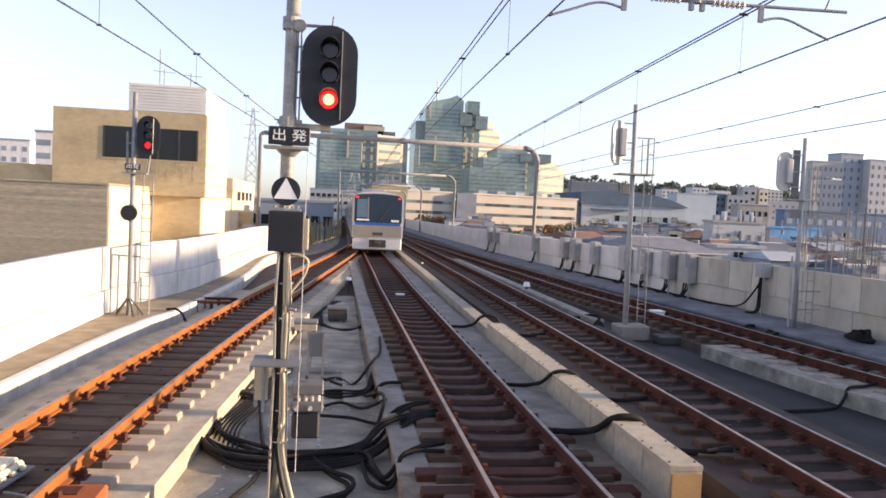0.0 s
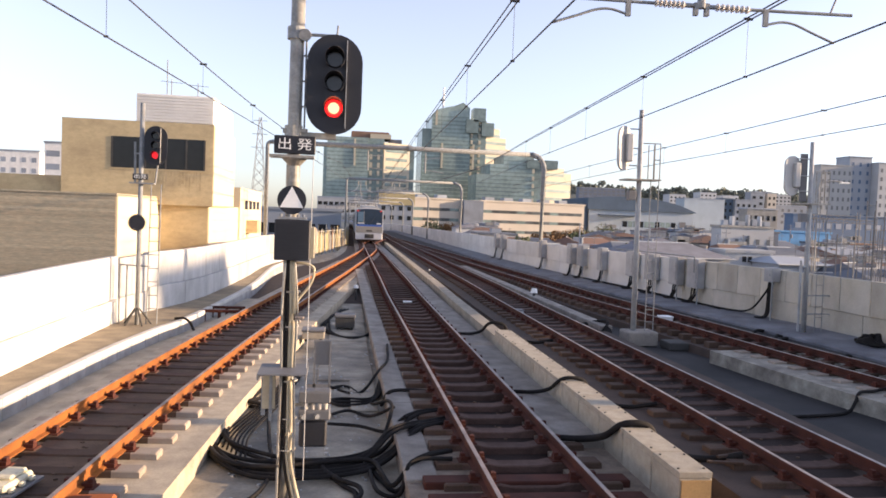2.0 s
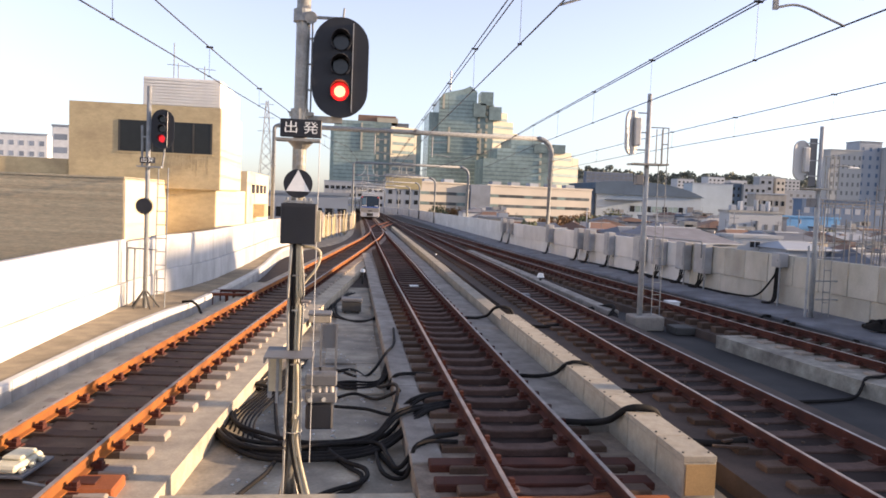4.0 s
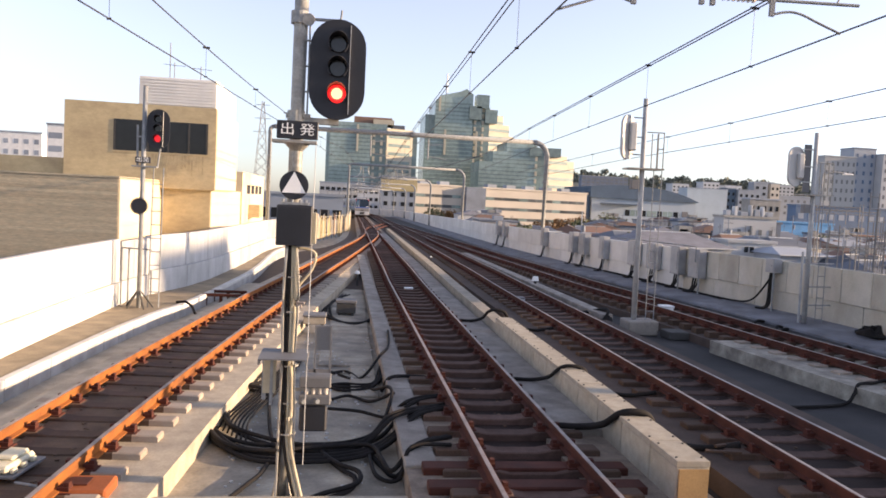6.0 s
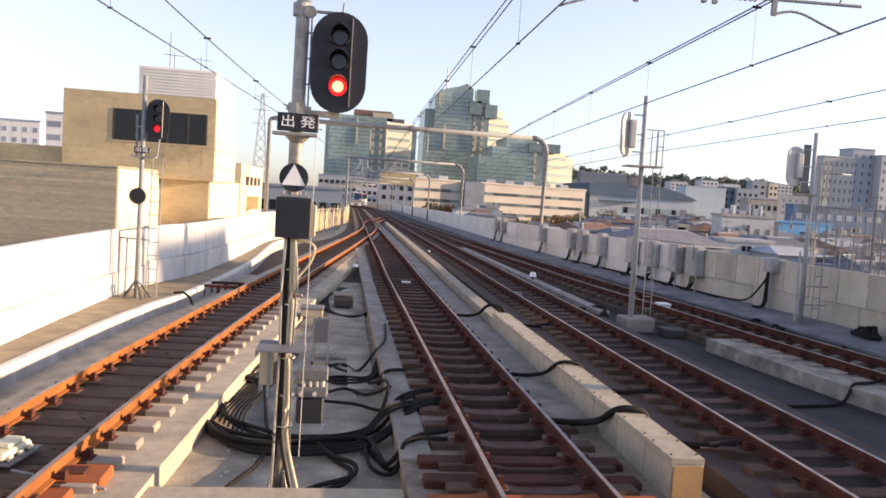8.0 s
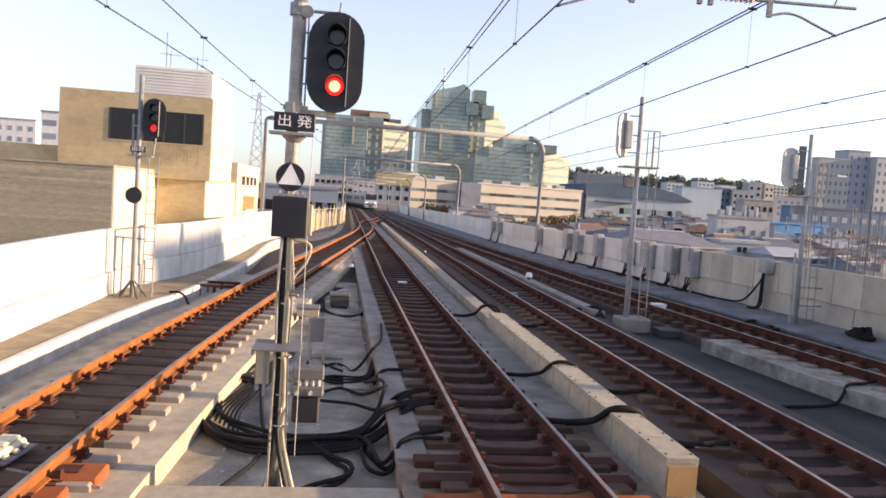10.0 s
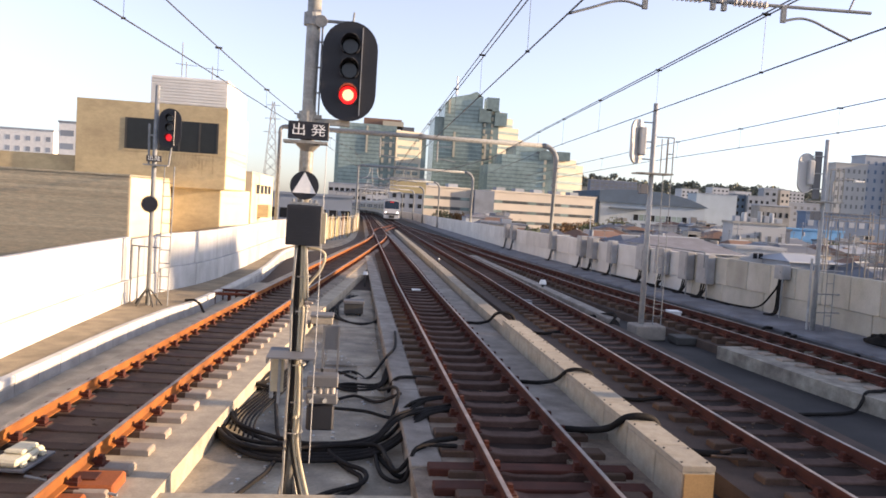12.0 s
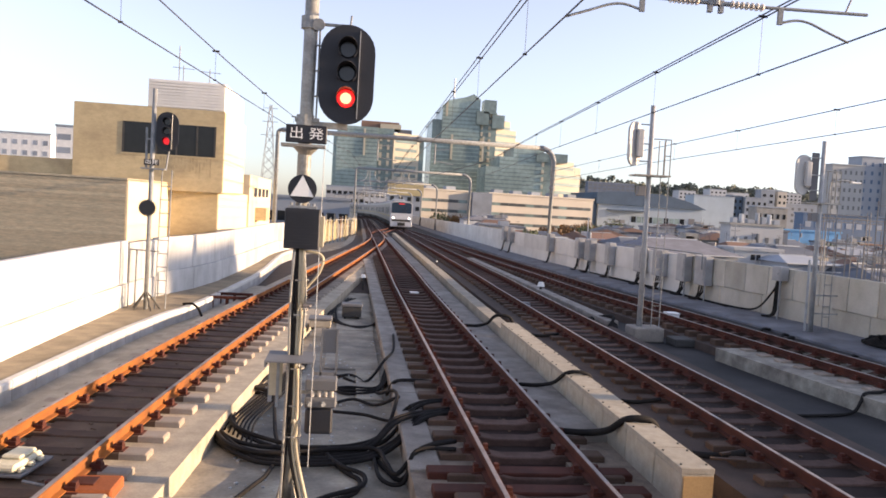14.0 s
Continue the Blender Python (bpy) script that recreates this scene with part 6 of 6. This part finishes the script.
for i in range(200):
    d = rng.uniform(75, 290)
    a = rng.uniform(0.17, 0.86)
    x = d * a
    if 0.2 < a < 0.35 and d > 105:
        continue
    if x < 24 or (25 < x < 62 and d < 100) or (d > 240 and x > 150) or (d > 270 and x < 110):
        continue
    w, h = rng.uniform(5, 10), rng.uniform(5.4, 7.4) + (d - 75) * 0.008
    wall, roof = rng.choice(walls), rng.choice(roofs)
    if rng.random() < 0.3:
        fb = plain_building(x, x + w, d, 8, h - 9 + rng.uniform(0, 1.5), wall, 2, max(2, int(w / 2.5)), "small flat roofed block with dark windows", roof=rng.choice(("roofmauve", "slate", "redroof")), win="aptwin", frac=0.3)
        for k in range(rng.randint(1, 3)):
            u = rng.uniform(0.1, 0.7) * w
            part("roof_box", B(u, u + rng.uniform(0.8, 2.2), 2, 4, h + 1.2, h + 1.2 + rng.uniform(0.4, 1.3)), M[rng.choice(("cityfaded", "citygrey"))], fb)
        part("aerial", rod(bmesh.new(), (w / 2, 3, h), (w / 2, 3, h + rng.uniform(2.5, 4.5)), 0.06, n=4), M["galv"], fb)
        continue
    house(x, d, w, rng.uniform(7, 10), h, rng.uniform(0.8, 1.8), wall, roof, rng.choice((0, 90)) + rng.uniform(-12, 12), {"slate": "house with a dark slate roof", "redroof": "house with a brown tiled roof", "citygrey": "house with a grey flat-pitched roof", "citywhite": "house with a pale roof", "beige": "house with a beige roof", "roofmauve": "house with a mauve grey roof"}[roof])
pb = plain_building(65.2, 75.0, 122, 3.5, 2.5, "citywhite", 3, 5, "pale weathered two-storey block with roof plant", win="aptwin", frac=0.32, roof="cityfaded")
for u, w, h in ((0.6, 0.9, 0.9), (2.2, 0.5, 1.6), (3.4, 1.3, 0.7), (5.2, 0.4, 1.9), (6.0, 0.9, 1.2), (7.4, 0.4, 1.7), (8.3, 1.1, 0.8)):
    part("roof_plant", B(u, u + w, 0.6, 1.6, 11.9, 11.9 + h, None, 0.05), M["citywhite" if w < 0.6 else "citygrey"], pb)
part("stair", B(4.9, 5.1, -0.6, -0.004, 6.0, 10.2), M["galv"], pb)
part("balcony", B(0.4, 4.4, -0.9, -0.004, 8.5, 9.1), M["cityfaded"], pb)
plain_building(77, 84, 135, 4, 1.6, "purple", 2, 4, "slate blue flat roofed house", win="aptwin", frac=0.3, roof="slate")
plain_building(98, 112.6, 160, 12, 1.8, "blueroof", 1, 1, "building wrapped in blue sheeting", win="blueroof", roof="blueroof")
plain_building(119, 160, 185, 4, 6.4, "paleblue", 1, 14, "long blue building with a row of pale framed windows", win="citygrey", frac=0.55, roof="paleblue")
plain_building(123, 133, 215, 5, 8.2, "cityfaded", 4, 5, "grey four-storey flat roofed block")


def scaffold(x, y, w, z1, label):
    b = empty("steel_scaffold", pose(x, y, -9), label, "scaffold", "scaffolds")
    h = z1 + 9
    for dx in (0, w):
        part("post", rod(bmesh.new(), (dx, 0, 0), (dx, 0, h), 0.05, n=6), M["oldsteel"], b)
    k = 0.9
    while k < h:
        part("rung", rod(bmesh.new(), (0, 0, k), (w, 0, k), 0.03, n=5), M["oldsteel"], b)
        k += 1.1
    return b


for x, y, w, z in ((47.0, 62, 0.9, 5.5), (48.6, 63, 1.0, 4.6), (44.5, 60, 1.2, 1.6), (40.5, 58, 0.9, 2.4), (50.6, 66, 0.8, 2.8), (45.6, 61, 0.6, 0.9), (51.8, 65, 1.1, 1.6), (53.2, 68, 0.7, 3.4), (42.6, 59, 0.7, 0.6), (55.0, 70, 1.0, 2.0)):
    scaffold(x, y, w, z, "thin steel lattice mast among the houses")


def yard_portal(x0, x1, y, z, label):
    """A thin steel portal with lattice legs."""
    b = empty("yard_portal", pose(0, y, -9), label, "portal", "portals beyond the parapet")
    h = z + 9
    for x in (x0, x1):
        bm = bmesh.new()
        for dx in (-0.16, 0.16):
            rod(bm, (x + dx, 0, 0), (x + dx, 0, h + 0.5), 0.035, n=5)
        k = 5.0
        while k < h:
            rod(bm, (x - 0.16, 0, k), (x + 0.16, 0, k + 0.4), 0.02, n=4)
            rod(bm, (x + 0.16, 0, k + 0.4), (x - 0.16, 0, k + 0.8), 0.02, n=4)
            k += 0.8
        part("leg", bm, M["oldsteel"], b)
    bm = bmesh.new()
    for dz in (-0.15, 0.15):
        rod(bm, (x0, 0, h + dz), (x1, 0, h + dz), 0.035, n=5)
    u = x0
    while u < x1 - 0.5:
        rod(bm, (u, 0, h - 0.15), (u + 0.3, 0, h + 0.15), 0.02, n=4)
        rod(bm, (u + 0.3, 0, h + 0.15), (u + 0.6, 0, h - 0.15), 0.02, n=4)
        u += 0.6
    part("beam", bm, M["oldsteel"], b)
    for u in (x0 + (x1 - x0) * 0.3, x0 + (x1 - x0) * 0.7):
        part("hanger", rod(bmesh.new(), (u, 0, h - 0.15), (u, 0, h - 1.4), 0.03, n=5), M["oldsteel"], b)
    return b


yard_portal(41.4, 46.2, 62, 3.9, "grey lattice portal over the yard beyond the parapet")
yard_portal(44.4, 51.0, 66, 3.6, "grey lattice portal over the yard beyond the parapet")
yard_portal(39.4, 47.6, 58, 0.5, "low grey lattice portal beyond the parapet")
lampost = empty("street_lamp", pose(30.6, 45, -9), "slim grey street lamp with a bent arm", "street lamp")
part("pole", tube(bmesh.new(), smooth_path([(0, 0, 0), (0, 0, 8), (0, 0, 14.2), (0.25, 0, 14.75), (0.9, 0, 14.9), (1.7, 0, 14.85)], 5), 0.05), M["galv"], lampost, "", True)
part("lamp_head", B(1.45, 2.1, -0.12, 0.12, 14.76, 14.86, None, 0.03), M["signwhite"], lampost, "pale lamp head")


def utility_pole(x, y, h, turn):
    b = empty("utility_pole", pose(x, y, -9, 0, 0, turn), "grey concrete utility pole with cross arms", "utility pole", "utility poles in the town")
    part("pole", rod(bmesh.new(), (0, 0, 0), (0, 0, h), 0.13, 0.08, 8), M["citygrey"], b)
    for z in (h - 0.4, h - 1.1):
        part("cross_arm", B(-0.8, 0.8, -0.03, 0.03, z, z + 0.05), M["under"], b)
        for u in (-0.7, -0.3, 0.3, 0.7):
            part("insulator", rod(bmesh.new(), (u, 0, z + 0.05), (u, 0, z + 0.2), 0.03, n=6), M["boxm"], b)
    part("transformer", rod(bmesh.new(), (0.35, 0, h - 3.0), (0.35, 0, h - 2.1), 0.25, n=10), M["citygrey"], b)
    return b


for x, y, h, a in ((34, 104, 11.4, 10), (48, 112, 11.4, -15), (64, 118, 11.6, 5), (75, 104, 11.0, 30), (96, 150, 12.6, 12)):
    utility_pole(x, y, h, a)

# ---- trees ----
def crown(bm, c, r, n, leaf, rg):
    for _ in range(n):
        v = Vector((rg.gauss(0, 1), rg.gauss(0, 1), rg.gauss(0, 1))).normalized() * r * rg.uniform(0.45, 1.05)
        v.z *= 0.75
        p = Vector(c) + v
        q = Euler((rg.uniform(0, 6.3), rg.uniform(0, 6.3), rg.uniform(0, 6.3))).to_matrix()
        s = leaf * rg.uniform(0.6, 1.3)
        vs = [bm.verts.new(p + q @ Vector(k)) for k in ((-s, -s * 0.6, 0), (s, -s * 0.6, 0.2 * s), (s, s * 0.6, 0), (-s, s * 0.6, -0.2 * s))]
        bm.faces.new(vs)


def tree(x, y, z, h, r, material, label, rg):
    t = empty("tree", pose(x, y, z), label, "tree", "trees by the offices")
    bm = rod(bmesh.new(), (0, 0, 0), (0.2, 0.1, h * 0.7), 0.28, 0.12, 8)
    for k in range(4):
        a = k * 1.6
        rod(bm, (0.1, 0, h * (0.35 + 0.08 * k)), (math.cos(a) * r * 0.6, math.sin(a) * r * 0.6, h * (0.6 + 0.08 * k)), 0.1, 0.04, 5)
    part("trunk", bm, M["redroof"], t)
    bm = bmesh.new()
    for k in range(6):
        crown(bm, (rg.uniform(-0.55, 0.55) * r, rg.uniform(-0.5, 0.5) * r, h * rg.uniform(0.6, 0.92)), r * rg.uniform(0.45, 0.7), 110, 0.28, rg)
    part("crown", bm, M[material], t)
    return t


rg = random.Random(3)
for x, y, h, r, mt in ((34, 285, 8.5, 5, "leaf"), (40, 284, 8, 4, "leaf_red"), (44, 286, 7.5, 3.5, "leaf_red"), (72, 240, 8, 4, "leaf_red"), (77, 242, 8.2, 4, "leaf_red"), (82, 244, 8.5, 3.6, "leaf"), (88, 240, 9.5, 4.5, "leaf"), (93, 243, 9, 4, "leaf"), (66, 246, 7, 3, "leaf_red"), (134, 270, 9.5, 4, "leaf"), (139, 272, 9, 3.5, "leaf"), (59.5, 110, 8.0, 2.2, "leaf"), (63.5, 112, 7.6, 2.0, "leaf"), (68.5, 114, 7.8, 2.2, "leaf"), (54, 108, 7.4, 1.8, "leaf_red"), (47, 116, 8.2, 2.2, "leaf"), (79, 121, 8.0, 2.4, "leaf"), (36, 112, 7.8, 2.2, "leaf_red"), (31, 122, 8.2, 2.6, "leaf"), (90, 130, 8.6, 2.6, "leaf"), (46, 165, 7.4, 3.2, "leaf_red"), (51, 172, 8.0, 3.4, "leaf_red"), (56, 180, 7.6, 3.0, "leaf"), (60, 186, 8.2, 3.6, "leaf"), (40, 170, 7.0, 2.6, "leaf"), (66, 190, 8.4, 3.4, "leaf_red"), (35, 160, 6.8, 2.4, "leaf_red")):
    tree(x, y, -9, h, r, mt, "green leafy tree among the houses" if mt == "leaf" else "tree with brown autumn leaves", rg)


def hill():
    bm = bmesh.new()
    rows = []
    for i in range(60):
        x = 190 + i * 7
        top = 35.5 + 5 * noise.noise((x * 0.018, 3, 0)) + 2.5 * noise.noise((x * 0.07, 1, 0)) - max(0, (x - 440) * 0.06)
        top -= 4
        rows.append([bm.verts.new(c) for c in ((x, 690, -9), (x, 715, top * 0.8), (x, 740, top), (x, 840, top), (x, 900, -9))])
    for r, q in zip(rows, rows[1:]):
        for k in range(4):
            bm.faces.new((r[k], r[k + 1], q[k + 1], q[k]))
    bmesh.ops.recalc_face_normals(bm, faces=bm.faces)
    tagged(part("hill", bm, M["leaf_hazed"]), "wooded hill on the skyline", "hill", kind="structure")
    bm = bmesh.new()
    for i in range(420):
        x = rg.uniform(192, 600)
        top = 35.5 + 5 * noise.noise((x * 0.018, 3, 0)) + 2.5 * noise.noise((x * 0.07, 1, 0)) - max(0, (x - 440) * 0.06)
        f = rg.uniform(0.6, 1.05)
        crown(bm, (x, 700 + 40 * f, top * f + rg.uniform(0, 2)), rg.uniform(3.5, 6.5), 60, 1.3, rg)
    tagged(part("woods", bm, M["leaf_hazed"]), "hazy grey-green woods along the hill", "woods", kind="stuff")


hill()
plain_building(222, 268, 688, 8, 34, "purple", 3, 10, "far slate grey building in front of the hill", win="aptwin", frac=0.6)
for x, z in ((300, 30), (330, 33), (352, 31), (385, 36), (405, 34)):
    plain_building(x, x + 16, 660, 14, z, "citywhite", 3, 4, "far pale house on the wooded hillside")


# ---- trains ----
def shell(w, z0, z1, y0, y1, crownr=0.35):
    """A car body: straight sides, rounded roof edge, run along y."""
    prof = [(-w, z0), (w, z0), (w, z1 - crownr * 1.4)]
    for k in range(1, 6):
        a = k / 6 * math.pi / 2
        prof.append((w - crownr * 2.2 * (1 - math.cos(a)), z1 - crownr * 1.4 + crownr * 1.4 * math.sin(a) * 0.86))
    prof += [(0.3, z1), (-0.3, z1)]
    prof += [(-x, z) for x, z in prof[7:2:-1]]
    prof += [(-w, z1 - crownr * 1.4)]
    bm = bmesh.new()
    a = [bm.verts.new((x, y0, z)) for x, z in prof]
    b = [bm.verts.new((x, y1, z)) for x, z in prof]
    bm.faces.new(a); bm.faces.new(b[::-1])
    for k in range(len(prof)):
        bm.faces.new((a[k], b[k], b[(k + 1) % len(prof)], a[(k + 1) % len(prof)]))
    bmesh.ops.recalc_face_normals(bm, faces=bm.faces)
    return bm


def car(kind, lead, label):
    """One 20 m railway car; its end towards the platform is at y = 0."""
    c = empty("train_car", Matrix(), label, "train car", kind)
    part("body", shell(1.46, 0.95, 3.66, 0.12 if lead else 0.0, 19.6), M["steelcar"], c, "silver steel body")
    part("underframe", B(-1.2, 1.2, 1.2, 18.4, 0.4, 0.945), M["under"], c)
    for y in (3.0, 16.6):
        part("bogie", B(-1.0, 1.0, y - 1.3, y + 1.3, 0.12, 0.6, None, 0.05), M["under"], c)
        for dy in (-1.05, 1.05):
            for sx in (-1, 1):
                part("wheel", rod(bmesh.new(), (sx * 0.5, y + dy, 0.43), (sx * 0.63, y + dy, 0.43), 0.43, n=18), M["under"], c)
    part("roof_unit", B(-0.8, 0.8, 8.0, 11.5, 3.665, 3.95, None, 0.05), M["citygrey"], c, "roof air conditioner")
    for sx in (-1, 1):
        for k in range(4):
            y = 1.9 + k * 4.85
            x0, x1 = sorted((sx * 1.462, sx * 1.474))
            part("door", B(x0, x1, y, y + 1.3, 1.1, 2.95), M["galv"], c)
            if k < 3:
                part("side_window", B(x0, x1, y + 1.9, y + 4.2, 1.9, 2.75), M["darkglass"], c)
        x0, x1 = sorted((sx * 1.463, sx * 1.47))
        part("stripe", B(x0, x1, 0.2, 19.5, 1.55, 1.75), M["blue" if kind == "departing train" else "yellow"], c)
    if lead:
        face = shell(1.44, 0.95, 3.62, -0.02, 0.118)
        fr = part("front", face, M["frontwhite"], c, "white front")
        dep = kind == "departing train"
        zt, zb = (3.48, 1.84) if dep else (3.46, 2.05)
        part("windscreen", shell(1.35 if dep else 1.3, zb, zt, -0.06, 0.0, 0.2), M["screen"], fr, "wide dark windscreen")
        if dep:
            part("door_glass", B(-1.2, -0.62, -0.07, -0.061, 2.1, 3.15), M["sidepane"], fr, "blue side pane")
            part("pillar", B(-0.6, -0.53, -0.068, -0.061, 1.95, 3.25), M["galv"], fr, "grey windscreen pillar")
            part("wiper", rod(bmesh.new(), (0.1, -0.07, 1.95), (0.55, -0.07, 2.6), 0.014, n=6), M["under"], fr)
            part("front_band", B(-1.3, 1.3, -0.05, -0.022, 1.67, 1.835, None, 0.01), M["blue"], fr, "blue band")
            part("lower_panel", B(-1.38, 1.38, -0.045, -0.022, 1.0, 1.66, None, 0.01), M["steelcar"], fr, "silver lower panel")
            part("plate", B(-1.2, -0.5, -0.072, -0.061, 1.93, 2.02), M["signwhite"], fr)
            part("plate", B(0.75, 1.2, -0.072, -0.061, 1.9, 2.02), M["signwhite"], fr)
            part("display", B(-0.28, 0.3, -0.05, -0.022, 1.1, 1.28), M["under"], fr)
            for x in (-1.2, 1.2):
                part("tail_light", B(x - 0.08, x + 0.08, -0.072, -0.061, 3.2, 3.3), M["lamp_red"], fr, "red tail light")
        else:
            part("lower_panel", B(-1.36, 1.36, -0.045, -0.022, 1.24, 2.04, None, 0.02), M["frontwhite"], fr, "white lower front")
            part("dark_strip", B(-1.2, 1.2, -0.046, -0.022, 0.97, 1.235, None, 0.01), M["under"], fr, "dark strip above the skirt")
            part("wiper", rod(bmesh.new(), (0.2, -0.07, 2.1), (0.75, -0.07, 2.75), 0.014, n=6), M["under"], fr)
            part("destination", B(-0.36, 0.36, -0.072, -0.061, 3.2, 3.3), M["lamp_red"], fr, "red lit destination panel")
            for x in (-1.02, 1.02):
                bm = rod(bmesh.new(), (x, -0.02, 1.42), (x, -0.07, 1.42), 0.11, n=16)
                part("headlight", bm, M["lamp_white"], fr, "bright white headlight")
        part("skirt", B(-1.4, 1.4, 0.0, 0.3, 0.28, 0.948, None, 0.06), M["frontwhite"], c, "white skirt")
        part("coupler_recess", B(-0.45, 0.5, -0.03, -0.004, 0.42, 0.85), M["under"], c)
        part("coupler", B(-0.16, 0.16, -0.4, -0.031, 0.6, 0.85, None, 0.03), M["under"], c)
        part("recess_frame", B(-0.5, 0.55, -0.05, -0.004, 0.86, 0.93), M["frontwhite"], c)
    return c


YS = np.linspace(20, 620, 1201)
PX = np.array([drift(v) for v in YS])
ARC = np.concatenate([[0], np.cumsum(np.hypot(np.diff(YS), np.diff(PX)))]) + 20


def on_line(s, off):
    y = float(np.interp(s, ARC, YS))
    return Vector((off + drift(y), y, grade(y)))


def car_pose(s, off):
    a, b = on_line(s, off), on_line(s + 19.6, off)
    d = b - a
    return Matrix.Translation(a) @ pose(0, 0, 0, math.degrees(math.atan2(d.z, d.y)), 0, -math.degrees(math.atan2(d.x, d.y)))


def motions():
    for kind, off, way, first in (("departing train", 2.28, lambda t: 42.9 + 17.5 * t + 0.1 * t * t, "silver train car with white front and blue band"),
                                  ("arriving train", 5.82, lambda t: 97 + 18.5 * (14 - t) + 0.12 * (14 - t) ** 2, "white fronted train car with lit headlights")):
        lead = car(kind, True, first)
        cars = [lead]
        mid = car(kind, False, "silver train car with windows")
        cars.append(mid)
        for k in range(6):
            cars.append(copy_thing(mid, Matrix()))
        for k, c in enumerate(cars):
            walk(c, [(t, car_pose(way(t) + 20.0 * k, off)) for t in np.arange(0, 14.01, 0.5)])


motions()
